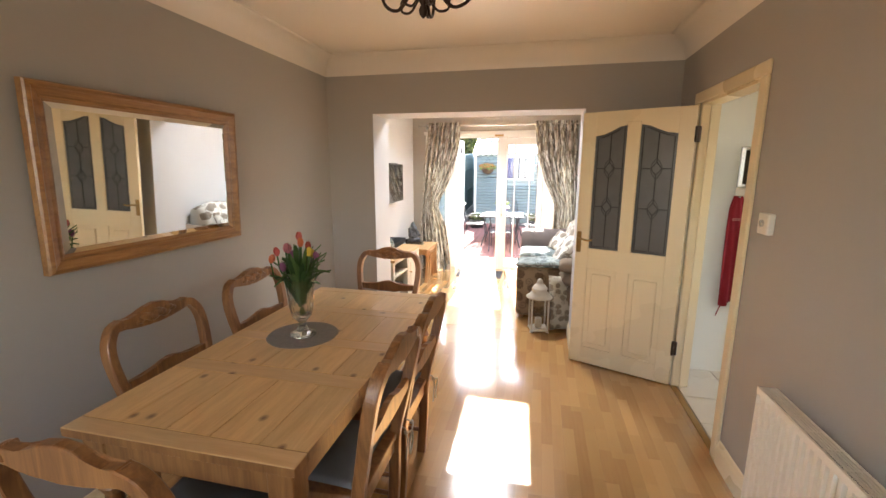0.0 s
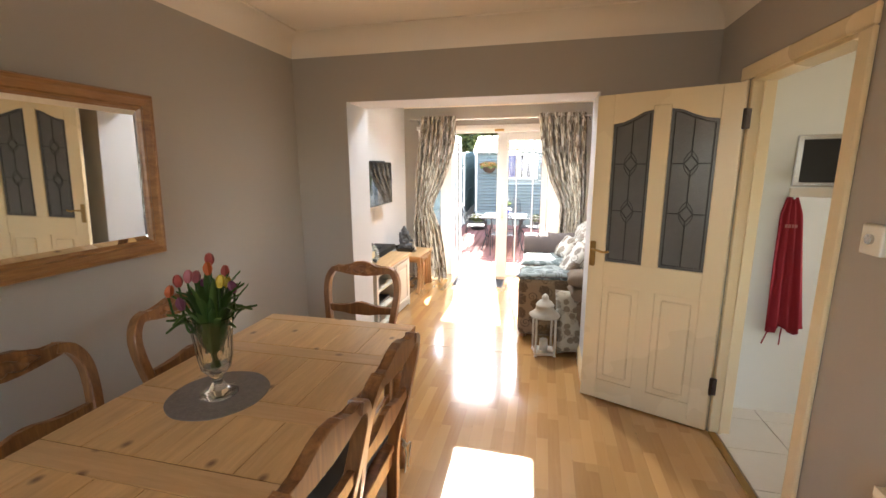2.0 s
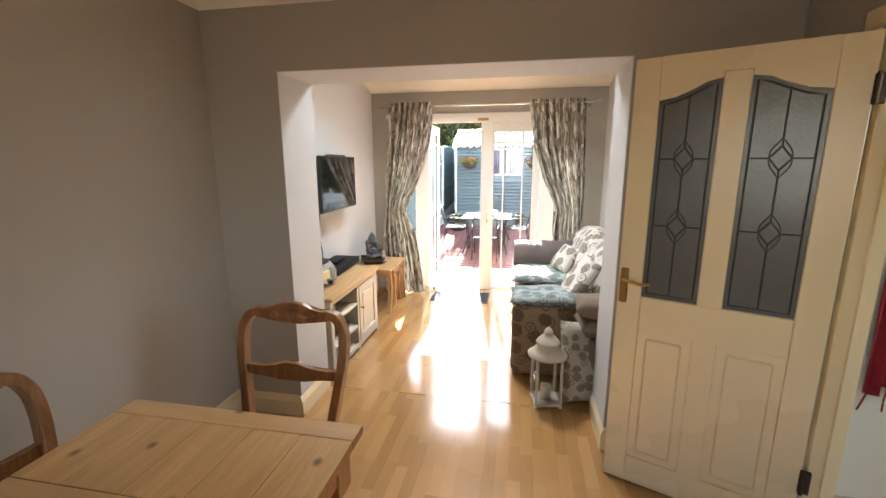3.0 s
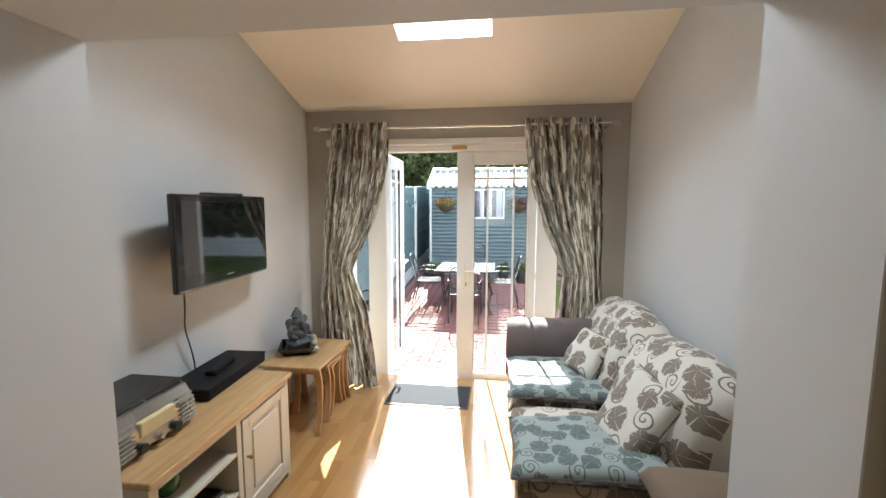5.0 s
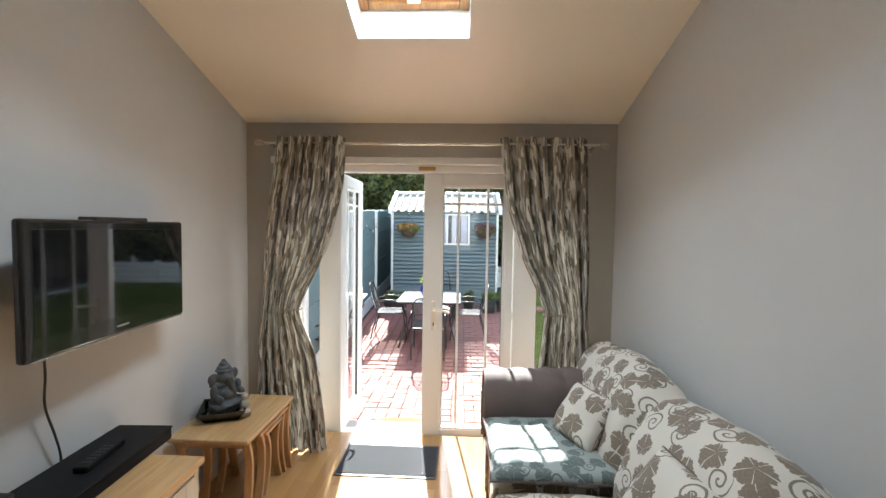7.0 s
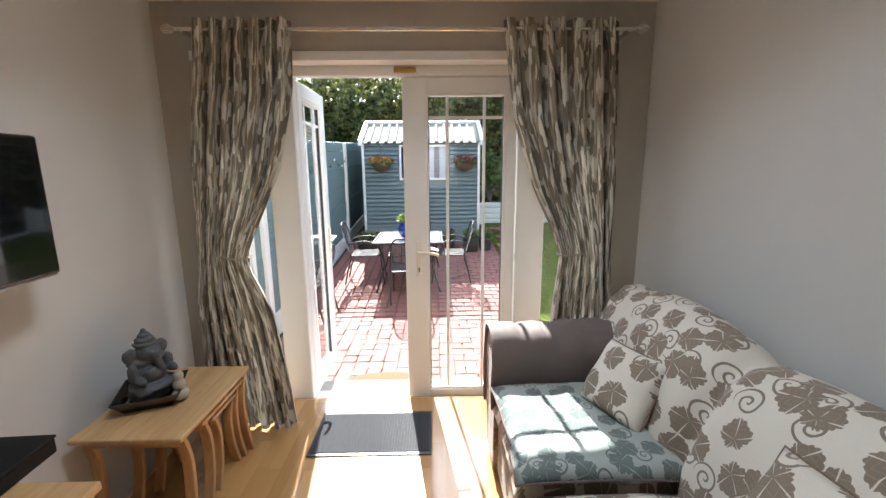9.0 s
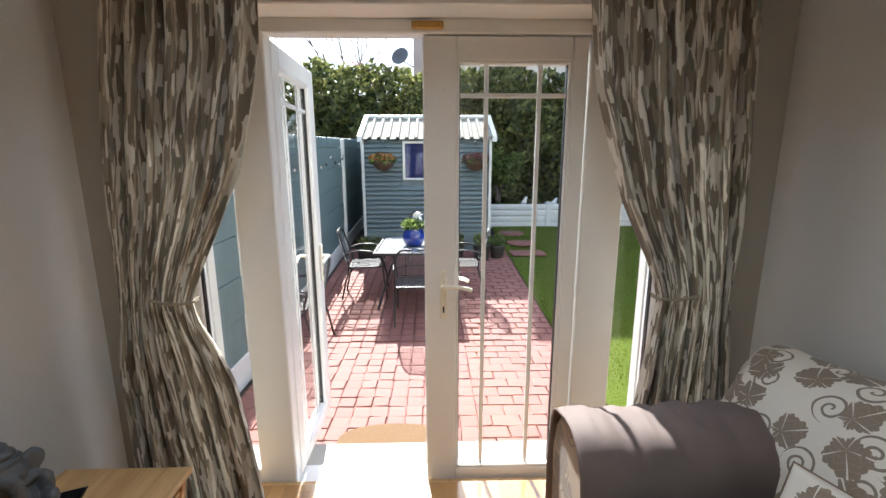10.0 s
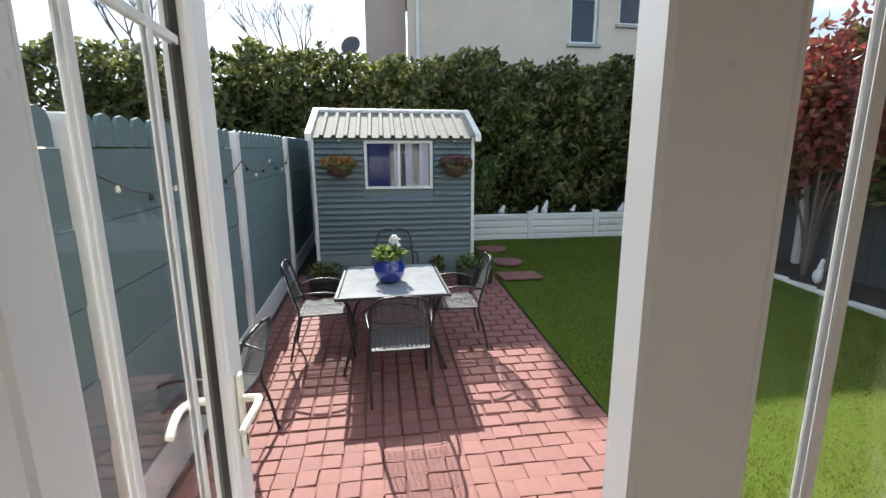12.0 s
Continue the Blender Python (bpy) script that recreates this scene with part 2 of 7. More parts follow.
def curtain_cloth():
    m, n, l, b = nodes_of("dashed_curtain_cloth")

    def dashes(sx, sy, off):
        v = coords(n, l, (sx, sy, 1), "UV")
        ad = n.new("ShaderNodeVectorMath")
        ad.inputs[1].default_value = (off, off * 2.3, 0)
        l.new(v, ad.inputs[0])
        vo = n.new("ShaderNodeTexVoronoi")
        vo.voronoi_dimensions, vo.distance = "2D", "CHEBYCHEV"
        vo.inputs["Scale"].default_value = 1.0
        l.new(ad.outputs[0], vo.inputs["Vector"])
        sc = n.new("ShaderNodeSeparateColor")
        l.new(vo.outputs["Color"], sc.inputs[0])
        return sc.outputs[0]

    a = steps(n, l, dashes(78, 12, 0), [(0.0, (0.45, 0.41, 0.335, 1)), (0.24, (0.13, 0.092, 0.058, 1)), (0.48, (0.26, 0.22, 0.16, 1)), (0.72, (0.62, 0.58, 0.49, 1)), (0.86, (0.16, 0.155, 0.125, 1))], True)
    k = calc(n, l, "GREATER_THAN", dashes(92, 14, 3.7), 0.72)
    c = mix(n, l, k, a, (0.66, 0.63, 0.56, 1))
    k2 = calc(n, l, "GREATER_THAN", dashes(86, 12, 9.1), 0.82)
    c = mix(n, l, k2, c, (0.13, 0.105, 0.075, 1))
    weave = noise_tex(n, l, coords(n, l, (1, 1, 1), "UV"), 320.0, 2.0)
    c = mix(n, l, calc(n, l, "MULTIPLY", weave, 0.3), c, (0.3, 0.28, 0.22, 1))
    l.new(c, b.inputs["Base Color"])
    b.inputs["Roughness"].default_value = 0.8
    b.inputs["Sheen Weight"].default_value = 0.1
    bumped(n, l, b, weave, 0.2, 0.001)
    tl, mx = n.new("ShaderNodeBsdfTranslucent"), n.new("ShaderNodeMixShader")
    l.new(c, tl.inputs["Color"])
    mx.inputs[0].default_value = 0.05
    l.new(b.outputs[0], mx.inputs[1])
    l.new(tl.outputs[0], mx.inputs[2])
    l.new(mx.outputs[0], n["Material Output"].inputs["Surface"])
    return m


def leafy(name, c1, c2, c3, rough=0.5):
    m, n, l, b = nodes_of(name)
    ge = n.new("ShaderNodeNewGeometry")
    big = noise_tex(n, l, coords(n, l), 1.3, 3.0)
    f = calc(n, l, "MULTIPLY_ADD", big, 0.5, calc(n, l, "MULTIPLY", ge.outputs["Random Per Island"], 0.5))
    l.new(steps(n, l, f, [(0.2, rgb(c1)), (0.5, rgb(c2)), (0.8, rgb(c3))]), b.inputs["Base Color"])
    b.inputs["Roughness"].default_value = rough
    tl, mx = n.new("ShaderNodeBsdfTranslucent"), n.new("ShaderNodeMixShader")
    l.new(b.inputs["Base Color"].links[0].from_socket, tl.inputs["Color"])
    mx.inputs[0].default_value = 0.48
    l.new(b.outputs[0], mx.inputs[1])
    l.new(tl.outputs[0], mx.inputs[2])
    l.new(mx.outputs[0], n["Material Output"].inputs["Surface"])
    MATS[name] = m
    return m


def shed_window_cloth():
    m, n, l, b = nodes_of("blue_patterned_shed_curtain")
    vo = n.new("ShaderNodeTexVoronoi")
    vo.inputs["Scale"].default_value = 9.0
    l.new(coords(n, l), vo.inputs["Vector"])
    c = steps(n, l, vo.outputs["Distance"], [(0.08, (0.05, 0.065, 0.17, 1)), (0.14, (0.007, 0.013, 0.085, 1))])
    l.new(c, b.inputs["Base Color"])
    b.inputs["Roughness"].default_value = 0.85
    return m


wall_paint = plain("grey_wall_paint", (0.41, 0.374, 0.322), 0.62, var=0.03, scale=1.5, fine=220, bump=0.06, depth=0.002)
pale_paint = plain("pale_grey_wall_paint", (0.55, 0.55, 0.548), 0.62, var=0.03, scale=1.5, fine=220, bump=0.06, depth=0.002)
ceiling_paint = plain("cream_ceiling_paint", (0.86, 0.78, 0.66), 0.3, var=0.012, scale=1.2, fine=180, bump=0.05, depth=0.002)
white_paint = plain("white_reveal_paint", (0.80, 0.79, 0.76), 0.5, var=0.03, scale=2, fine=150, bump=0.05, depth=0.002)
cream_gloss = plain("cream_gloss_paint", (0.80, 0.665, 0.42), 0.28, var=0.012, scale=0.7, fine=120, bump=0.06, depth=0.002)
kitchen_paint = plain("cream_kitchen_paint", (0.80, 0.78, 0.68), 0.55, var=0.03, scale=2, fine=160, bump=0.05, depth=0.002)
upvc = plain("white_upvc", (0.80, 0.80, 0.79), 0.3, var=0.03, scale=4, fine=90, bump=0.02, depth=0.001)
pine = wood("pine_length", (0.75, 0.495, 0.225), (0.57, 0.34, 0.138), "y", 0.36, True, rand=0.16, coat=0.7)
pine_x = wood("pine_cross", (0.66, 0.43, 0.21), (0.55, 0.33, 0.145), "x", 0.36, True, rand=0.12, coat=0.7)
# table sides and legs: their weak light is put into this darker pine
pine_z_shaded = wood("pine_upright_shaded", (0.29, 0.135, 0.043), (0.16, 0.066, 0.02), "z", 0.38, False, rand=0.14)
chair_wood = wood("waxed_chair_pine", (0.31, 0.14, 0.046), (0.14, 0.054, 0.017), "z", 0.36, False, rand=0.12, coat=0.1)
frame_wood = wood("honey_pine_frame", (0.38, 0.185, 0.06), (0.20, 0.085, 0.027), "y", 0.35, False, coat=0.1)
oak = wood("pale_oak", (0.56, 0.36, 0.17), (0.40, 0.235, 0.10), "y", 0.42, False)
oak_z = wood("pale_oak_upright", (0.52, 0.30, 0.13), (0.36, 0.19, 0.075), "z", 0.42, False)
cabinet_paint = plain("stone_grey_cabinet_paint", (0.58, 0.54, 0.45), 0.5, var=0.04, scale=5, fine=90, bump=0.06)
floor_board = laminate()
black_gloss = plain("black_gloss_plastic", (0.012, 0.012, 0.013), 0.12, var=0.1, scale=8, bump=0.0, coat=0.4)
black_satin = plain("black_satin_plastic", (0.02, 0.02, 0.02), 0.42, var=0.15, scale=12, fine=200, bump=0.05)
screen_mat = plain("dark_tv_screen", (0.006, 0.006, 0.007), 0.06, var=0.05, scale=4, bump=0.0, coat=0.6)
brass = plain("aged_brass", (0.42, 0.26, 0.09), 0.32, metal=1.0, var=0.2, scale=30, bump=0.1)
bronze = plain("dark_bronze_metal", (0.055, 0.038, 0.028), 0.38, metal=0.8, var=0.25, scale=30, bump=0.2)
chrome = plain("brushed_steel", (0.62, 0.62, 0.61), 0.25, metal=1.0, var=0.06, scale=20, bump=0.05)
# lantern cream darkened, the shade of its corner put into the colour
lantern_metal = plain("shade_dimmed_cream_lantern_metal", (0.52, 0.47, 0.38), 0.5, var=0.15, scale=18, fine=80, bump=0.15)
white_metal = plain("white_enamel", (0.82, 0.77, 0.66), 0.32, var=0.03, scale=5, fine=80, bump=0.04)
dark_metal = plain("dark_powder_coated_metal", (0.035, 0.033, 0.034), 0.42, metal=0.4, var=0.2, scale=30, bump=0.15)
lead = plain("dull_lead", (0.045, 0.043, 0.04), 0.5, metal=0.5, var=0.2, scale=60, bump=0.2)
door_glass = plain("smoked_obscure_glass", (0.13, 0.128, 0.122), 0.22, var=0.15, scale=9, fine=70, bump=0.35, depth=0.003)
clear = glass("clear_glass")
crystal_m, crystal_n, crystal_l, crystal_b = nodes_of("cut_crystal")
crystal_b.inputs["Transmission Weight"].default_value, crystal_b.inputs["Roughness"].default_value = 1.0, 0.03
crystal_b.inputs["IOR"].default_value, crystal_b.inputs["Base Color"].default_value = 1.5, (0.95, 0.97, 0.95, 1)
mirror_m, mirror_n, mirror_l, mirror_b = nodes_of("silvered_mirror")
mirror_b.inputs["Metallic"].default_value, mirror_b.inputs["Roughness"].default_value = 1.0, 0.02
mirror_b.inputs["Base Color"].default_value = (0.86, 0.88, 0.88, 1)
grey_felt = plain("grey_woven_felt", (0.26, 0.235, 0.22), 0.9, var=0.5, scale=70, fine=240, bump=0.5)
seat_pad = plain("grey_seat_pad_cloth", (0.15, 0.15, 0.148), 0.9, var=0.15, scale=20, fine=260, bump=0.3)
cord = plain("natural_tie_cord", (0.46, 0.41, 0.33), 0.9, var=0.15, scale=60, bump=0.3)
cream_floral = floral("cream_floral_cloth", (0.66, 0.62, 0.55), (0.17, 0.125, 0.085), (0.16, 0.125, 0.09), 0.135)
teal_floral = floral("teal_floral_cloth", (0.31, 0.355, 0.34), (0.085, 0.112, 0.108), (0.09, 0.105, 0.095), 0.095, 4.0)
brown_floral = floral("brown_floral_cloth", (0.27, 0.185, 0.11), (0.10, 0.058, 0.028), (0.09, 0.055, 0.028), 0.13, 2.0)
brown_velour = plain("taupe_velour", (0.13, 0.098, 0.092), 0.75, var=0.25, scale=9, fine=300, bump=0.2)
taupe_cloth = plain("taupe_cushion_cloth", (0.19, 0.135, 0.09), 0.88, var=0.12, scale=8, fine=300, bump=0.3)
print_cloth = floral("printed_sack_cloth", (0.42, 0.37, 0.28), (0.16, 0.12, 0.075), (0.11, 0.085, 0.06), 0.07, 6.0)
curtain_mat = curtain_cloth()
red_cloth = plain("red_apron_cotton", (0.30, 0.012, 0.022), 0.85, var=0.15, scale=9, fine=260, bump=0.25)
doormat_m = plain("charcoal_doormat_pile", (0.035, 0.037, 0.042), 0.95, var=0.35, scale=60, fine=400, bump=0.6)
coir = plain("coir_bristle", (0.17, 0.10, 0.048), 0.95, var=0.35, scale=50, fine=300, bump=0.6)
stone_grey = plain("dark_cast_stone", (0.075, 0.08, 0.085), 0.55, var=0.3, scale=25, fine=120, bump=0.4)
stone_pale = plain("pale_cast_stone", (0.40, 0.35, 0.28), 0.65, var=0.2, scale=25, fine=120, bump=0.4)
tile_floor = plain("cream_floor_tile", (0.68, 0.62, 0.50), 0.22, var=0.06, scale=4, fine=60, bump=0.03, rand=0.05)
grout = plain("grey_grout", (0.34, 0.31, 0.27), 0.85, var=0.1, scale=30)
paver = plain("red_imprinted_paver", (0.25, 0.112, 0.095), 0.74, var=0.22, scale=9, fine=80, bump=0.6, depth=0.006, rand=0.14, spec=0.35)
paver_joint = plain("dirty_paver_joint", (0.20, 0.096, 0.082), 0.95, var=0.3, scale=20, bump=0.4)
concrete = plain("pale_concrete", (0.40, 0.385, 0.36), 0.85, var=0.15, scale=6, fine=90, bump=0.4)
white_wall_paint = plain("weathered_white_masonry_paint", (0.70, 0.69, 0.65), 0.75, var=0.1, scale=4, fine=60, bump=0.4, rand=0.08)
fence_paint = plain("duck_egg_fence_paint", (0.14, 0.20, 0.197), 0.7, var=0.14, scale=5, fine=70, bump=0.3, rand=0.1, stretch=(4, 1, 4))
shed_paint = plain("blue_grey_shed_paint", (0.15, 0.188, 0.19), 0.55, var=0.1, scale=5, fine=60, bump=0.2, rand=0.08)
shed_trim = plain("cream_shed_trim", (0.72, 0.70, 0.63), 0.5, var=0.08, scale=6, bump=0.15)
roof_sheet = plain("weathered_roof_sheet", (0.26, 0.245, 0.205), 0.8, var=0.25, scale=7, fine=50, bump=0.2, spec=0.15)
lawn_m = plain("lawn_grass", (0.09, 0.125, 0.016), 0.9, var=0.35, scale=2.2, fine=90, bump=0.6, depth=0.02, spec=0.1)
soil_m = plain("dark_bed_soil", (0.045, 0.036, 0.028), 0.95, var=0.4, scale=9, fine=60, bump=0.7, depth=0.03)
render_m = plain("pebbledash_render", (0.66, 0.565, 0.46), 0.9, var=0.12, scale=2.2, fine=50, bump=0.8, depth=0.02)
render_pink = plain("pinkish_render", (0.48, 0.385, 0.34), 0.9, var=0.12, scale=2.2, fine=50, bump=0.8, depth=0.02)
slate = plain("dark_roof_slate", (0.07, 0.07, 0.078), 0.6, var=0.2, scale=8, bump=0.3)
dark_pane = plain("dark_window_pane", (0.03, 0.035, 0.04), 0.06, var=0.1, scale=3, bump=0.0)
blue_glaze = plain("cobalt_glaze", (0.012, 0.03, 0.22), 0.12, var=0.2, scale=12, bump=0.05, coat=0.6)
terracotta = plain("brown_basket_coir", (0.10, 0.055, 0.03), 0.95, var=0.3, scale=30, fine=140, bump=0.6)
dark_pot = plain("dark_planter", (0.05, 0.048, 0.042), 0.7, var=0.2, scale=12, bump=0.3)
mesh_metal = plain("weathered_grey_wire", (0.09, 0.092, 0.096), 0.6, metal=0.2, var=0.2, scale=40, bump=0.1)
frosted_top = plain("pale_glass_tabletop", (0.34, 0.345, 0.35), 0.2, var=0.25, scale=6, bump=0.05, coat=0.3)
leaf_dark = leafy("laurel_leaf", (0.022, 0.034, 0.01), (0.105, 0.125, 0.032), (0.34, 0.33, 0.115), 0.35)
leaf_red = leafy("red_photinia_leaf", (0.10, 0.02, 0.018), (0.27, 0.05, 0.045), (0.20, 0.15, 0.06), 0.42)
leaf_light = leafy("lime_leaf", (0.06, 0.10, 0.02), (0.15, 0.21, 0.05), (0.26, 0.31, 0.10))
tulip_leaf = leafy("tulip_leaf", (0.03, 0.075, 0.02), (0.065, 0.14, 0.035), (0.12, 0.21, 0.06), 0.4)
blade_m = leafy("grass_blade", (0.055, 0.085, 0.008), (0.105, 0.145, 0.015), (0.18, 0.22, 0.035), 0.85)
bark = plain("grey_brown_bark", (0.15, 0.12, 0.10), 0.9, var=0.3, scale=20, bump=0.6)
petals = {c: plain(c + "_petal", v, 0.5, var=0.15, scale=30, bump=0.1) for c, v in {
    "orange": (0.50, 0.115, 0.03), "coral": (0.42, 0.075, 0.055), "pink": (0.42, 0.12, 0.13), "yellow": (0.58, 0.42, 0.04), "purple": (0.20, 0.06, 0.12)}.items()}
blossom_y = plain("ochre_blossom", (0.32, 0.14, 0.028), 0.7, var=0.3, scale=30)
blossom_p = plain("pink_blossom", (0.16, 0.055, 0.05), 0.7, var=0.3, scale=30)


# ---- building helpers ----
def part(name, bm, material, parent=None, label="", smooth=False):
    """Links a bmesh as one mesh object, under a thing or a part."""
    me = bpy.data.meshes.new(name)
    bmesh.ops.recalc_face_normals(bm, faces=bm.faces)
    bm.to_mesh(me)
    bm.free()
    me.materials.append(material)
    if smooth:
        for p in me.polygons:
            p.use_smooth = True
    ob = new(name, me)
    if parent:
        ob.parent = parent
    if label:
        ob["label"] = label
    return ob


def thing(name, label, category, m=None, group=""):
    ob = new(name)
    ob.empty_display_size = 0.1
    if m is not None:
        ob.matrix_basis = m
    return tagged(ob, label, category, group)


def structure(ob, label="", category=""):
    return tagged(ob, label, category, kind="structure")


def box(bm, lo, hi, bevel=0.0, seg=1):
    """A box from corner to corner, with eased edges."""
    lo, hi = Vector(lo), Vector(hi)
    vs = bmesh.ops.create_cube(bm, size=1.0, matrix=Matrix.Translation((lo + hi) / 2) @ Matrix.Diagonal((*(hi - lo), 1)))["verts"]
    if bevel:
        es = list({e for v in vs for e in v.link_edges})
        bmesh.ops.bevel(bm, geom=es, offset=bevel, segments=seg, profile=0.5, affect="EDGES")
    return bm


def boxes(*specs):
    bm = bmesh.new()
    for s in specs:
        box(bm, *s)
    return bm


def tube(bm, pts, r, sides=8, up=(0, 0, 1), flat=None, cap=True):
    """Sweeps a round (or, with flat, a rectangular) section along points; r may be one radius per point."""
    pts = [Vector(p) for p in pts]
    rings = []
    ref = Vector(up)
    for i, p in enumerate(pts):
        t = (pts[min(i + 1, len(pts) - 1)] - pts[max(i - 1, 0)]).normalized()
        a = t.cross(ref)
        if a.length < 1e-4:
            a = t.cross(Vector((1, 0.3, 0)))
        a.normalize()
        b = a.cross(t).normalized()
        rr = r[i] if isinstance(r, (list, tuple)) else r
        if flat:
            w, d = flat
            k = rr
            ring = [bm.verts.new(p + a * (x * w * k) + b * (y * d * k)) for x, y in ((-0.5, -0.42), (-0.42, -0.5), (0.42, -0.5), (0.5, -0.42), (0.5, 0.42), (0.42, 0.5), (-0.42, 0.5), (-0.5, 0.42))]
        else:
            ring = [bm.verts.new(p + a * (math.cos(q) * rr) + b * (math.sin(q) * rr)) for q in (2 * math.pi * k / sides for k in range(sides))]
        rings.append(ring)
    for r0, r1 in zip(rings, rings[1:]):
        for k in range(len(r0)):
            bm.faces.new((r0[k], r0[(k + 1) % len(r0)], r1[(k + 1) % len(r0)], r1[k]))
    if cap:
        bm.faces.new(rings[0])
        bm.faces.new(rings[-1])
    return bm


def lathe(bm, profile, sides=20, centre=(0, 0, 0), wave=None):
    """Turns a profile of (radius, height) about the upright axis."""
    c = Vector(centre)
    rings = []
    for r, z in profile:
        rings.append([bm.verts.new(c + Vector((math.cos(a) * r * (wave(a, z) if wave else 1), math.sin(a) * r * (wave(a, z) if wave else 1), z)))
                      for a in (2 * math.pi * k / sides for k in range(sides))])
    for r0, r1 in zip(rings, rings[1:]):
        for k in range(sides):
            bm.faces.new((r0[k], r0[(k + 1) % sides], r1[(k + 1) % sides], r1[k]))
    bm.faces.new(rings[0])
    bm.faces.new(rings[-1])
    return bm


def slab(bm, outline, depth, plane="xz", at=0.0, bevel=0.0):
    """Extrudes a closed outline: plane xz runs along y, yz along x, xy along z."""
    def put(a, b, c):
        return {"xz": (a, c, b), "yz": (c, a, b), "xy": (a, b, c)}[plane]
    f0 = [bm.verts.new(put(a, b, at)) for a, b in outline]
    f1 = [bm.verts.new(put(a, b, at + depth)) for a, b in outline]
    faces = [bm.faces.new(f0), bm.faces.new(list(reversed(f1)))]
    for k in range(len(f0)):
        faces.append(bm.faces.new((f0[k], f0[(k + 1) % len(f0)], f1[(k + 1) % len(f0)], f1[k])))
    if bevel:
        es = list({e for f in faces[:2] for e in f.edges})
        bmesh.ops.bevel(bm, geom=es, offset=bevel, segments=2, profile=0.5, affect="EDGES")
    return bm


def curve(pts, n=8):
    """Catmull-Rom points through the given ones."""
    p = [Vector(q) for q in pts]
    p = [2 * p[0] - p[1]] + p + [2 * p[-1] - p[-2]]
    out = []
    for i in range(1, len(p) - 2):
        for k in range(n):
            t = k / n
            out.append(0.5 * (2 * p[i] + (p[i + 1] - p[i - 1]) * t + (2 * p[i - 1] - 5 * p[i] + 4 * p[i + 1] - p[i + 2]) * t * t + (3 * p[i] - p[i - 1] - 3 * p[i + 1] + p[i + 2]) * t ** 3))
    out.append(p[-2])
    return out


def cushion(w, d, h, n=18, puff=0.5, wrinkle=0.006, seed=0.0, sag=0.0):
    """A stuffed cushion lying flat, centred, with seams round its waist and UVs in metres."""
    bm = bmesh.new()
    uv = bm.loops.layers.uv.new("UVMap")
    grid = {}
    for side in (1, -1):
        for i in range(n + 1):
            for j in range(n + 1):
                u, v = 2 * i / n - 1, 2 * j / n - 1
                e = (max(0.0, 1 - abs(u) ** 3.2) * max(0.0, 1 - abs(v) ** 3.2)) ** puff
                pinch = 1 - 0.05 * (1 - abs(u) ** 2) * abs(v) ** 6
                pinch2 = 1 - 0.05 * (1 - abs(v) ** 2) * abs(u) ** 6
                x, y = u * w / 2 * pinch2, v * d / 2 * pinch
                z = side * h / 2 * e + noise.noise((x * 9 + seed, y * 9, side * 3 + seed)) * wrinkle * (0.3 + e) - sag * (1 - u * u) * (1 - v * v)
                if e == 0 and side < 0:
                    grid[side, i, j] = grid[1, i, j]
                else:
                    grid[side, i, j] = bm.verts.new((x, y, z))
    for side in (1, -1):
        for i in range(n):
            for j in range(n):
                q = [grid[side, i, j], grid[side, i + 1, j], grid[side, i + 1, j + 1], grid[side, i, j + 1]]
                f = bm.faces.new(q if side > 0 else list(reversed(q)))
                for lp in f.loops:
                    lp[uv].uv = (lp.vert.co.x + seed + (5 if side < 0 else 0), lp.vert.co.y + seed)
    return bm


def box_uv(ob):
    """UVs in metres, by the way each face looks."""
    me = ob.data
    lay = me.uv_layers.new(name="UVMap") if not me.uv_layers else me.uv_layers[0]
    for p in me.polygons:
        nx, ny, nz = (abs(q) for q in p.normal)
        for li in p.loop_indices:
            c = me.vertices[me.loops[li].vertex_index].co
            lay.data[li].uv = (c.y, c.z) if nx >= ny and nx >= nz else ((c.x, c.z) if ny >= nz else (c.x, c.y))
    return ob


def from_arrays(name, verts, faces, material, parent=None, label=""):
    me = bpy.data.meshes.new(name)
    me.from_pydata(verts, [], faces)
    me.materials.append(material)
    ob = new(name, me)
    if parent:
        ob.parent = parent
    if label:
        ob["label"] = label
    return ob


# ---- the plan ----
LEFT, RIGHT, END, BACK = -1.84, 1.08, 3.63, -1.6
PIER = 4.0
L_LEFT, L_RIGHT, FAR, OUTER = -1.87, 0.79, 6.40, 6.74
O_LEFT, O_RIGHT, O_TOP = -1.405, 0.40, 2.045
CEIL, COVE = 2.52, 0.15
SLOPE = math.atan(0.32)
W_LEFT, W_RIGHT, W_TOP = -1.66, 0.53, 2.10
DOOR_Y = 6.62


def ground_z(y):
    return -0.30 + 0.08 * max(0.0, y - 8.8)


# ---- the shell of the house ----
structure(part("wall_dining_left", boxes(((LEFT - 0.3, BACK - 0.3, -0.1), (LEFT, END, 2.9))), wall_paint), "mid-grey painted plaster dining wall", "wall")
structure(part("wall_dining_right", boxes(((RIGHT, BACK - 0.3, -0.1), (RIGHT + 0.11, 2.37, 2.9)), ((RIGHT, 2.37, 2.01), (RIGHT + 0.11, 3.18, 2.9)),
                                         ((RIGHT, 3.18, -0.1), (RIGHT + 0.11, END, 2.9))), wall_paint), "mid-grey painted plaster wall with a doorway", "wall")
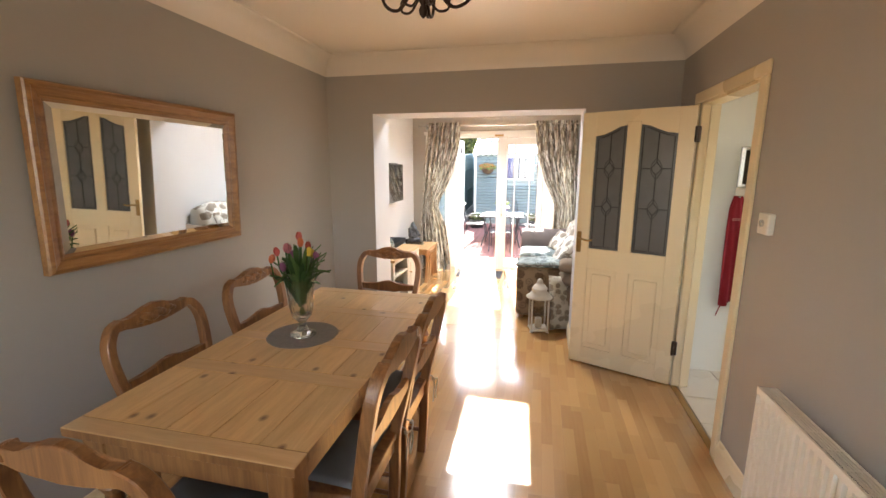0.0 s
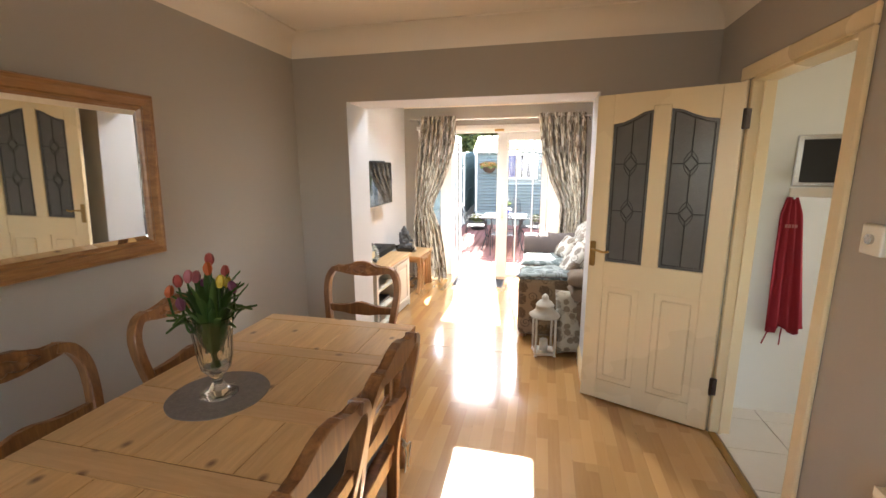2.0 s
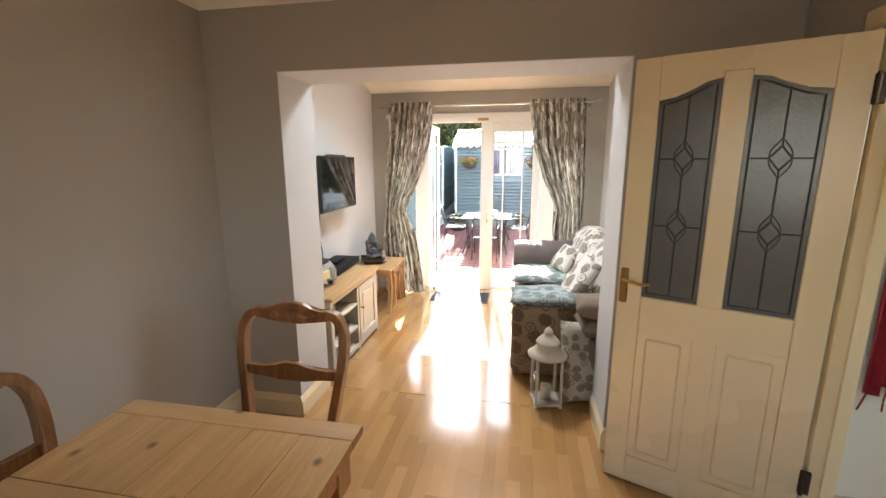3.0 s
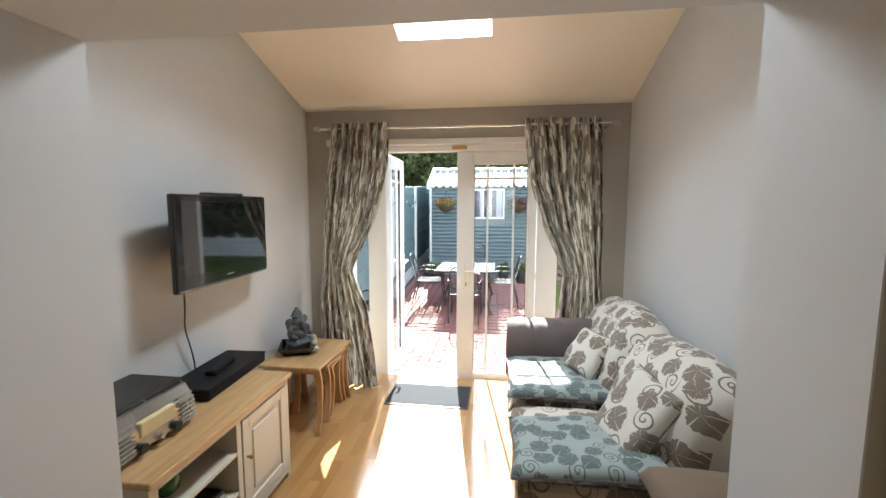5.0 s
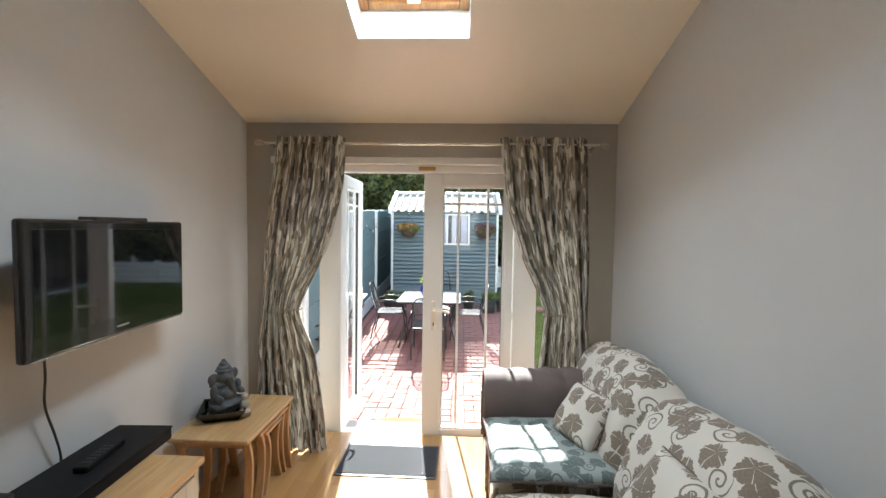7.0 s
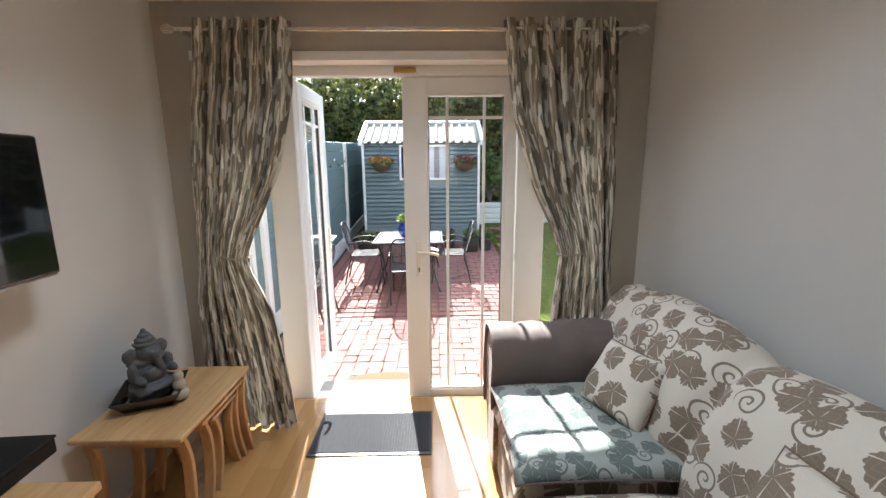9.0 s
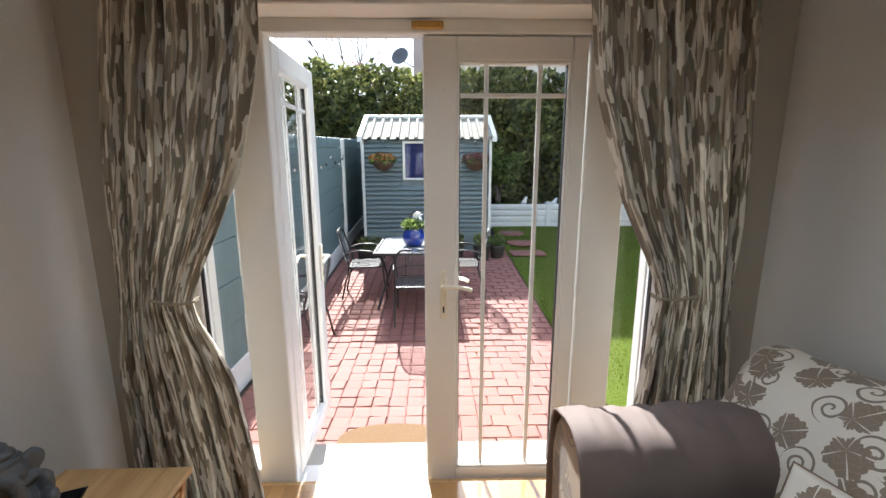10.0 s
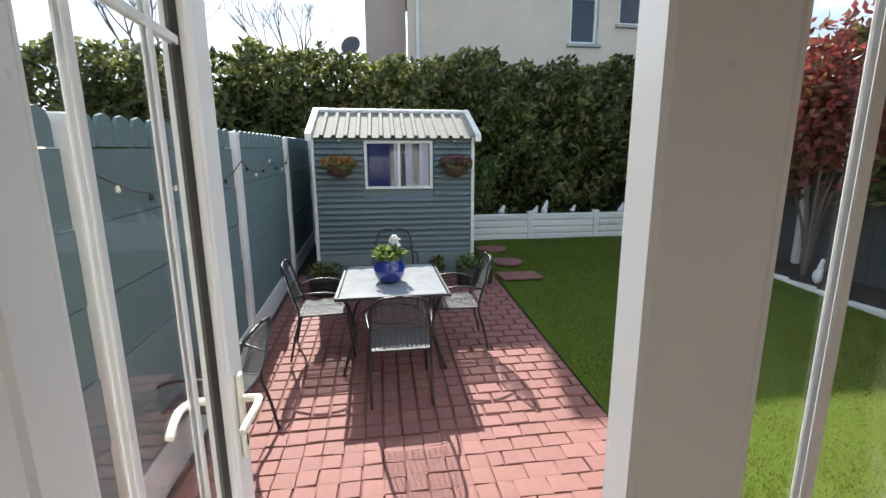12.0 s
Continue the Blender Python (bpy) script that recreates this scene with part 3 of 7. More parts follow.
structure(part("wall_between_rooms", boxes(((L_LEFT - 0.3, END, -0.1), (O_LEFT, PIER, 3.6)), ((O_RIGHT, END, -0.1), (RIGHT + 0.11, PIER, 3.6)),
                                          ((O_LEFT, END, O_TOP), (O_RIGHT, PIER, 3.6))), wall_paint), "grey wall with a wide square opening", "wall")
# the lining of the opening is painted paler than the dining side
for lo, hi in (((O_LEFT, END - 0.003, 0.0), (O_LEFT + 0.004, PIER + 0.003, O_TOP - 0.004)), ((O_RIGHT - 0.004, END - 0.003, 0.0), (O_RIGHT, PIER + 0.003, O_TOP - 0.004)),
               ((O_LEFT, END - 0.003, O_TOP - 0.004), (O_RIGHT, PIER + 0.003, O_TOP))):
    structure(part("wall_opening_lining", boxes((lo, hi)), pale_paint), "pale grey lining of the wall opening", "wall")
fw = boxes(((L_LEFT - 0.3, BACK - 0.3, -0.1), (-1.45, BACK, 2.9)), ((0.21, BACK - 0.3, -0.1), (RIGHT + 0.11, BACK, 2.9)),
           ((-1.45, BACK - 0.3, -0.1), (0.21, BACK, 0.95)), ((-1.45, BACK - 0.3, 2.15), (0.21, BACK, 2.9)))
structure(part("wall_dining_front", fw, wall_paint), "mid-grey painted wall round an added window, out of view", "wall")
structure(part("wall_lounge_left", boxes(((L_LEFT - 0.3, PIER, -0.1), (L_LEFT, OUTER, 3.6))), pale_paint), "pale grey painted lounge wall", "wall")
structure(part("wall_lounge_right", boxes(((L_RIGHT, PIER, -0.1), (L_RIGHT + 0.3, OUTER, 3.6))), pale_paint), "pale grey painted lounge wall", "wall")
structure(part("wall_lounge_far", boxes(((L_LEFT, FAR, -0.4), (W_LEFT, OUTER, 2.5)), ((W_RIGHT, FAR, -0.4), (L_RIGHT, OUTER, 2.5)), ((W_LEFT, FAR, W_TOP), (W_RIGHT, OUTER, 2.5))), wall_paint),
          "grey wall round the garden doors", "wall")
structure(part("ceiling_dining", boxes(((LEFT - 0.3, BACK - 0.3, CEIL), (RIGHT + 0.3, END, CEIL + 0.2))), ceiling_paint), "smooth cream ceiling", "ceiling")

# coving: a quarter hollow along the walls
bm = bmesh.new()
prof = [(COVE * (1 - math.sin(a)), -COVE * (1 - math.cos(a))) for a in [math.pi / 2 * k / 8 for k in range(9)]]


def cove_run(bm, axis, at, sign, a0, a1):
    rows = []
    for s in (a0, a1):
        row = []
        for d, dz in [(0.0, 0.004)] + prof:
            q = at + sign * d
            row.append(bm.verts.new((q, s, CEIL + dz) if axis == "y" else (s, q, CEIL + dz)))
        rows.append(row)
    for k in range(len(rows[0]) - 1):
        bm.faces.new((rows[0][k], rows[0][k + 1], rows[1][k + 1], rows[1][k]))


for axis, at, sign, a0, a1 in (("y", LEFT, 1, BACK, END), ("y", RIGHT, -1, BACK, END), ("x", END, -1, LEFT, RIGHT), ("x", BACK, 1, LEFT, RIGHT)):
    cove_run(bm, axis, at, sign, a0, a1)
structure(part("trim_coving", bm, ceiling_paint, smooth=True), "cream plaster coving", "coving")

# the lounge's sloping ceiling, with the shaft of the rooflight through it
E_UP, E_N = Vector((0, -math.cos(SLOPE), math.sin(SLOPE))), Vector((0, math.sin(SLOPE), math.cos(SLOPE)))
slope_m = Matrix.Translation((0, FAR, 2.362)) @ Matrix(((1, 0, 0, 0), (0, E_UP.y, E_N.y, 0), (0, E_UP.z, E_N.z, 0), (0, 0, 0, 1)))
S0, S1, SX0, SX1 = 0.81, 1.70, -0.87, -0.26
ce = part("ceiling_lounge", boxes(((L_LEFT - 0.25, -0.5, 0), (L_RIGHT + 0.25, S0, 0.26)), ((L_LEFT - 0.25, S1, 0), (L_RIGHT + 0.25, 2.75, 0.26)),
                                  ((L_LEFT - 0.25, S0, 0), (SX0, S1, 0.26)), ((SX1, S0, 0), (L_RIGHT + 0.25, S1, 0.26))), ceiling_paint)
ce.matrix_basis = slope_m
structure(ce, "cream sloping ceiling with a rooflight shaft", "ceiling")
ln = part("trim_rooflight_lining", boxes(((SX0, S0, -0.003), (SX0 + 0.012, S1, 0.2)), ((SX1 - 0.012, S0, -0.003), (SX1, S1, 0.2)), ((SX0, S0, -0.003), (SX1, S0 + 0.012, 0.2)), ((SX0, S1 - 0.012, -0.003), (SX1, S1, 0.2))), white_paint)
ln.matrix_basis = slope_m
structure(ln, "white lining of the rooflight shaft", "trim")
rl = thing("rooflight", "pine-framed rooflight window in the sloping ceiling", "window", slope_m)
structure(rl)
x0, x1, s0, s1 = SX0 + 0.012, SX1 - 0.012, S0 + 0.012, S1 - 0.012
part("window_frame", boxes(((x0, s0, 0.17), (x0 + 0.05, s1, 0.25), 0.006), ((x1 - 0.05, s0, 0.17), (x1, s1, 0.25), 0.006), ((x0 + 0.05, s0, 0.17), (x1 - 0.05, s0 + 0.055, 0.25), 0.006), ((x0 + 0.05, s1 - 0.055, 0.17), (x1 - 0.05, s1, 0.25), 0.006)), frame_wood, rl)
part("sash", boxes(((x0 + 0.05, s0 + 0.055, 0.19), (x0 + 0.085, s1 - 0.055, 0.24), 0.005), ((x1 - 0.085, s0 + 0.055, 0.19), (x1 - 0.05, s1 - 0.055, 0.24), 0.005), ((x0 + 0.085, s0 + 0.055, 0.19), (x1 - 0.085, s0 + 0.095, 0.24), 0.005), ((x0 + 0.085, s1 - 0.095, 0.19), (x1 - 0.085, s1 - 0.055, 0.24), 0.005)), pine_x, rl)
part("latch", boxes((((x0 + x1) / 2 - 0.035, s0 + 0.05, 0.165), ((x0 + x1) / 2 + 0.035, s0 + 0.085, 0.192), 0.005)), white_metal, rl)
rp = part("pane", boxes(((x0 + 0.08, s0 + 0.09, 0.213), (x1 - 0.08, s1 - 0.09, 0.219))), clear, rl)
rp.visible_shadow = False

# closing shell: kitchen behind the doorway, roof over the dining room
structure(part("wall_kitchen_back", boxes(((RIGHT + 0.11, 3.48, -0.1), (1.70, 3.63, 2.6)), ((1.55, 3.63, -0.1), (1.70, 6.0, 2.6)), ((1.70, 6.0, -0.1), (4.0, 6.2, 2.6)), ((RIGHT + 0.11, -0.2, -0.1), (4.0, 0.0, 2.6)),
                                        ((3.9, 0.0, -0.1), (4.1, 1.8, 2.6)), ((3.9, 3.4, -0.1), (4.1, 6.2, 2.6)), ((3.9, 1.8, -0.1), (4.1, 3.4, 1.0)), ((3.9, 1.8, 2.2), (4.1, 3.4, 2.6))), kitchen_paint), "cream painted kitchen wall", "wall")
structure(part("ceiling_kitchen", boxes(((RIGHT + 0.11, -0.2, 2.45), (4.1, 6.2, 2.6))), ceiling_paint), "plain cream kitchen ceiling", "ceiling")
structure(part("floor_kitchen_base", boxes(((RIGHT + 0.04, -0.2, -0.1), (4.1, 6.2, -0.012))), grout), "grey grout bed of the kitchen tiles", "floor")
floor = structure(part("floor", boxes(((LEFT, BACK, -0.12), (RIGHT + 0.04, PIER, -0.012)), ((L_LEFT, PIER, -0.12), (L_RIGHT, OUTER - 0.18, -0.012))), pine_x), "warm beech-effect laminate plank floor", "floor")

# skirting boards
def skirting(name, runs):
    bm = bmesh.new()
    for axis, at, sign, a0, a1 in runs:
        out = [(0.0, 0.0), (0.018, 0.0), (0.018, 0.095), (0.012, 0.11), (0.006, 0.13), (0.0, 0.135)]
        o = [(at + sign * d, z) for d, z in out]
        if axis == "y":
            slab(bm, o, a1 - a0, "xz", a0)
        else:
            slab(bm, o, a1 - a0, "yz", a0)
    return structure(part(name, bm, cream_gloss), "cream gloss skirting board", "skirting")


skirting("baseboard", [("y", RIGHT, -1, BACK, 2.30), ("y", RIGHT, -1, 3.26, END), ("y", LEFT, 1, BACK, END), ("x", END, -1, LEFT + 0.02, O_LEFT - 0.0), ("x", END, -1, O_RIGHT, RIGHT - 0.02),
                       ("y", O_RIGHT, -1, END - 0.018, PIER), ("y", O_LEFT, 1, END - 0.018, PIER)])

# doorway casing
ar = boxes(((RIGHT - 0.018, 2.30, 0), (RIGHT, 2.37, 2.0), 0.006), ((RIGHT - 0.018, 3.18, 0), (RIGHT, 3.26, 2.0), 0.006), ((RIGHT - 0.018, 2.30, 2.0), (RIGHT, 3.26, 2.07), 0.006),
           ((RIGHT, 2.37, 0), (RIGHT + 0.11, 2.40, 2.0), 0.003), ((RIGHT, 3.15, 0), (RIGHT + 0.11, 3.18, 2.0), 0.003), ((RIGHT, 2.40, 1.985), (RIGHT + 0.11, 3.15, 2.01), 0.003),
           ((RIGHT + 0.05, 2.40, 0), (RIGHT + 0.064, 2.412, 1.985)), ((RIGHT + 0.05, 3.138, 0), (RIGHT + 0.064, 3.15, 1.985)))
structure(part("trim_door_casing", ar, cream_gloss), "cream gloss door casing", "door frame")
structure(part("trim_threshold", boxes(((RIGHT - 0.005, 2.40, -0.01), (RIGHT + 0.035, 3.15, 0.006), 0.003)), brass), "brass threshold strip", "trim")


# ---- the panelled door, standing open ----
def panel_door():
    p, q = Vector((0.367, 3.434, 0)), Vector((1.055, 3.144, 0))
    d = (q - p).normalized()
    door = structure(thing("door_1", "open cream panelled door with two leaded glass lights", "door", pose(p.x, p.y, 0, 0, 0, math.degrees(math.atan2(d.y, d.x)))))
    W, T, H = 0.747, 0.04, 1.985
    part("body", boxes(((0, 0, 0.008), (0.10, T, H), 0.003), ((0.318, 0.001, 0.14), (0.41, T - 0.001, H - 0.08), 0.003), ((0.645, 0, 0.008), (W, T, H), 0.003),
                       ((0.1, 0, 0.008), (0.645, T, 0.145), 0.003), ((0.1, 0, 0.80), (0.645, T, 0.962), 0.003)), cream_gloss, door)
    bm = bmesh.new()
    arch1 = [(0.10, 1.812), (0.16, 1.822), (0.215, 1.845), (0.265, 1.872), (0.318, 1.882)]
    arch2 = [(0.41, 1.882), (0.465, 1.872), (0.52, 1.845), (0.58, 1.822), (0.645, 1.812)]
    slab(bm, arch1 + [(0.318, 1.905)] + [(0.41, 1.905)] + arch2 + [(0.645, H), (0.10, H)], T, "xz", 0.0)
    part("top_rail", bm, cream_gloss, door)
    for xa, xb in ((0.10, 0.318), (0.41, 0.645)):
        bm = boxes(((xa, 0.012, 0.145), (xb, T - 0.012, 0.80)), ((xa + 0.035, 0.004, 0.18), (xb - 0.035, 0.014, 0.765), 0.009))
        part("panel", bm, cream_gloss, door)
    for xa, xb, arch in ((0.10, 0.318, arch1), (0.41, 0.645, arch2)):
        bm = bmesh.new()
        slab(bm, [(xa, 0.962)] + [(xb, 0.962)] + list(reversed(arch)), 0.006, "xz", 0.014)
        g = part("glass", bm, door_glass, door, "smoky textured glass")
        bm = bmesh.new()
        ins = 0.018
        top = [(x, 0.012, z - ins) for x, z in arch]
        top[0], top[-1] = (xa + ins, 0.012, arch[0][1] - ins), (xb - ins, 0.012, arch[-1][1] - ins)
        tube(bm, [(xa + ins, 0.012, 0.962 + ins)] + top + [(xb - ins, 0.012, 0.962 + ins), (xa + ins, 0.012, 0.962 + ins)], 0.0035, 6, (0, 1, 0))
        c = (xa + xb) / 2
        for z in (1.29, 1.575):
            for a, b in (((c - 0.035, z), (c, z + 0.045)), ((c, z + 0.045), (c + 0.035, z)), ((c + 0.035, z), (c, z - 0.045)), ((c, z - 0.045), (c - 0.035, z)), ((xa + ins, z), (c - 0.035, z)), ((c + 0.035, z), (xb - ins, z))):
                tube(bm, [(a[0], 0.012, a[1]), (b[0], 0.012, b[1])], 0.0032, 6, (0, 1, 0))
            for sx in (-1, 1):
                for sz in (-1, 1):
                    tube(bm, curve([(c + sx * 0.035, 0.012, z), (c + sx * 0.03, 0.012, z + sz * 0.03), (c, 0.012, z + sz * 0.075)], 4), 0.0024, 5, (0, 1, 0))
        for za, zb in ((0.962 + ins, 1.29 - 0.045), (1.29 + 0.045, 1.575 - 0.045), (1.575 + 0.045, 1.83)):
            tube(bm, [(c, 0.012, za), (c, 0.012, zb)], 0.0032, 6, (0, 1, 0))
        part("leading", bm, lead, g)
    bm = boxes(((0.008, -0.007, 0.925), (0.043, 0.0, 1.09), 0.006))
    pl = part("handle_plate", bm, brass, door, "worn brass lever plate")
    bm = bmesh.new()
    tube(bm, [(0.026, -0.005, 1.035), (0.026, -0.04, 1.035)], 0.009, 10)
    tube(bm, curve([(0.026, -0.04, 1.035), (0.06, -0.046, 1.037), (0.10, -0.042, 1.028), (0.135, -0.04, 1.035)]), 0.0075, 8)
    part("lever", bm, brass, pl)
    for z in (0.30, 1.80):
        bm = boxes(((W - 0.006, -0.012, z - 0.05), (W + 0.03, 0.006, z + 0.05), 0.003))
        tube(bm, [(W + 0.004, -0.014, z - 0.052), (W + 0.004, -0.014, z + 0.052)], 0.008, 8)
        part("hinge", bm, bronze, door)
    return door


panel_door()


# ---- garden doors and side lights ----
def glazed_leaf(name, label, m, w, s0, s1, handle_side=1):
    """A white leaf from 0 to w along x, its room face at y = 0; s0 and s1 are the widths of its two stiles."""
    leaf = structure(thing(name, label, "door", m))
    T, z0, z1 = 0.06, -0.045, 2.035
    a, e, b = s0, w - s1, 0.012
    part("leaf_frame", boxes(((0, 0, z0), (a, T, z1), 0.006), ((e, 0, z0), (w, T, z1), 0.006), ((a, 0, z0), (e, T, z0 + 0.072), 0.006), ((a, 0, z1 - 0.095), (e, T, z1), 0.006)), upvc, leaf)
    zl, zh = z0 + 0.072, z1 - 0.095
    part("bead", boxes(((a, 0.004, zl), (a + b, T - 0.004, zh), 0.003), ((e - b, 0.004, zl), (e, T - 0.004, zh), 0.003), ((a + b, 0.004, zl), (e - b, T - 0.004, zl + b), 0.003), ((a + b, 0.004, zh - b), (e - b, T - 0.004, zh), 0.003)), upvc, leaf)
    part("gasket", boxes(((a + b, 0.020, zl + b), (a + b + 0.004, 0.042, zh - b)), ((e - b - 0.004, 0.020, zl + b), (e - b, 0.042, zh - b))), black_satin, leaf)
    pn = part("pane", boxes(((a + b, 0.027, zl + b), (e - b, 0.033, zh - b))), clear, leaf)
    pn.visible_shadow = False
    gap = (e - a) * 0.265
    for x in (a + gap, e - gap):
        part("glazing_bar", boxes(((x - 0.009, 0.022, zl + 0.004), (x + 0.009, 0.0268, zh - 0.004), 0.002), ((x - 0.009, 0.0332, zl + 0.004), (x + 0.009, 0.038, zh - 0.004), 0.002)), upvc, leaf)
    z = 1.805
    part("glazing_bar", boxes(((a, 0.0215, z - 0.009), (e, 0.0262, z + 0.009), 0.002), ((a, 0.0338, z - 0.009), (e, 0.0385, z + 0.009), 0.002)), upvc, leaf)
    hx = w - 0.055 if handle_side > 0 else 0.085
    for side, y in ((-1, -0.001), (1, T + 0.001)):
        hp = part("handle_plate", boxes(((hx - 0.016, min(y, y + side * 0.012), 0.82), (hx + 0.016, max(y, y + side * 0.012), 1.05), 0.005)), white_metal, leaf)
        bm = bmesh.new()
        tube(bm, [(hx, y, 0.98), (hx, y + side * 0.05, 0.98)], 0.010, 10)
        tube(bm, curve([(hx, y + side * 0.05, 0.98), (hx - handle_side * 0.05, y + side * 0.056, 0.984), (hx - handle_side * 0.10, y + side * 0.05, 0.975), (hx - handle_side * 0.125, y + side * 0.045, 0.965)]), 0.0095, 8)
        part("lever", bm, white_metal, hp)
        part("keyhole", boxes(((hx - 0.004, min(y + side * 0.010, y + side * 0.014), 0.85), (hx + 0.004, max(y + side * 0.010, y + side * 0.014), 0.88), 0.001)), black_satin, hp)
    return leaf


HINGE_X, MEET, RIGHT_X = -1.225, -0.575, 0.105
gf = structure(thing("garden_door_frame", "white plastic garden door frame with two narrow side lights", "window"))
Y0, Y1 = DOOR_Y, DOOR_Y + 0.07
for a, b in ((W_LEFT, W_LEFT + 0.06), (-1.405, HINGE_X - 0.006), (RIGHT_X + 0.006, 0.29), (W_RIGHT - 0.06, W_RIGHT)):
    part("frame_post", boxes(((a, Y0 - 0.005, -0.06), (b, Y1 + 0.01, W_TOP), 0.006)), upvc, gf)
part("head", boxes(((W_LEFT + 0.06, Y0 - 0.004, 2.04), (W_RIGHT - 0.06, Y1 + 0.008, W_TOP), 0.006)), upvc, gf)
part("sill", boxes(((W_LEFT, Y0 - 0.02, -0.10), (W_RIGHT, Y1 + 0.08, -0.052), 0.008)), upvc, gf)
for a, b in ((W_LEFT + 0.06, -1.405), (0.29, W_RIGHT - 0.06)):
    part("frame_rail", boxes(((a, Y0 - 0.003, -0.052), (b, Y1 + 0.006, 0.04), 0.006)), upvc, gf)
    part("gasket", boxes(((a, Y0 + 0.02, 0.04), (a + 0.005, Y0 + 0.045, 2.04)), ((b - 0.005, Y0 + 0.02, 0.04), (b, Y0 + 0.045, 2.04))), black_satin, gf)
    pn = part("pane", boxes(((a + 0.005, Y0 + 0.03, 0.04), (b - 0.005, Y0 + 0.036, 2.04))), clear, gf)
    pn.visible_shadow = False
bm = boxes(((-0.63, Y0 - 0.016, 2.055), (-0.50, Y0 - 0.004, 2.085), 0.004))
part("catch", bm, brass, gf)
structure(part("trim_reveal", boxes(((W_LEFT - 0.003, FAR - 0.006, -0.0), (W_LEFT + 0.002, Y0 - 0.005, W_TOP)), ((W_RIGHT - 0.002, FAR - 0.006, 0.0), (W_RIGHT + 0.003, Y0 - 0.005, W_TOP)),
                                    ((W_LEFT, FAR - 0.006, W_TOP - 0.004), (W_RIGHT, Y0 - 0.005, W_TOP + 0.001)),
                                    ((W_LEFT - 0.03, FAR - 0.012, W_TOP - 0.03), (W_RIGHT + 0.03, FAR, W_TOP + 0.02), 0.004)), white_paint), "white painted reveal of the garden doors", "trim")
structure(part("trim_door_board", boxes(((W_LEFT, OUTER - 0.18, -0.10), (W_RIGHT, Y0 - 0.02, -0.012), 0.004)), oak), "pale timber threshold board", "trim")
glazed_leaf("door_2", "closed white glazed garden door with thin bars", pose(MEET - 0.012, DOOR_Y + 0.002, 0), RIGHT_X - MEET + 0.012, 0.142, 0.068, handle_side=-1)
glazed_leaf("door_3", "white glazed garden door standing open outwards", pose(HINGE_X, DOOR_Y + 0.062, 0, 0, 0, 90.5), 0.648, 0.085, 0.095, handle_side=1)
# pale outer reveals beyond the side lights
structure(part("trim_outer_reveal", boxes(((W_LEFT - 0.005, Y1 + 0.012, -0.05), (W_LEFT + 0.062, OUTER + 0.03, W_TOP), 0.004)), white_wall_paint), "white outer reveal beside the garden doors", "trim")
structure(part("trim_outer_reveal", boxes(((W_RIGHT - 0.062, Y1 + 0.012, -0.05), (W_RIGHT + 0.005, OUTER + 0.03, W_TOP), 0.004)), white_wall_paint), "white outer reveal beside the garden doors", "trim")
# window added out of view behind the walk, before the front fill lamp
fwn = structure(thing("window_1", "white framed window added out of view", "window"))
part("window_frame", boxes(((-1.45, BACK - 0.15, 0.95), (-1.38, BACK - 0.08, 2.15), 0.005), ((0.14, BACK - 0.15, 0.95), (0.21, BACK - 0.08, 2.15), 0.005), ((-1.38, BACK - 0.15, 0.95), (0.14, BACK - 0.08, 1.02), 0.005), ((-1.38, BACK - 0.15, 2.08), (0.14, BACK - 0.08, 2.15), 0.005), ((-0.65, BACK - 0.15, 1.02), (-0.59, BACK - 0.08, 2.08), 0.005)), upvc, fwn)


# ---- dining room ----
def shaded_edges(ob):
    """Side and lower faces take the darker pine, which paints in their shade."""
    ob.data.materials.append(pine_z_shaded)
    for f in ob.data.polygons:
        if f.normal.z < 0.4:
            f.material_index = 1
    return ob


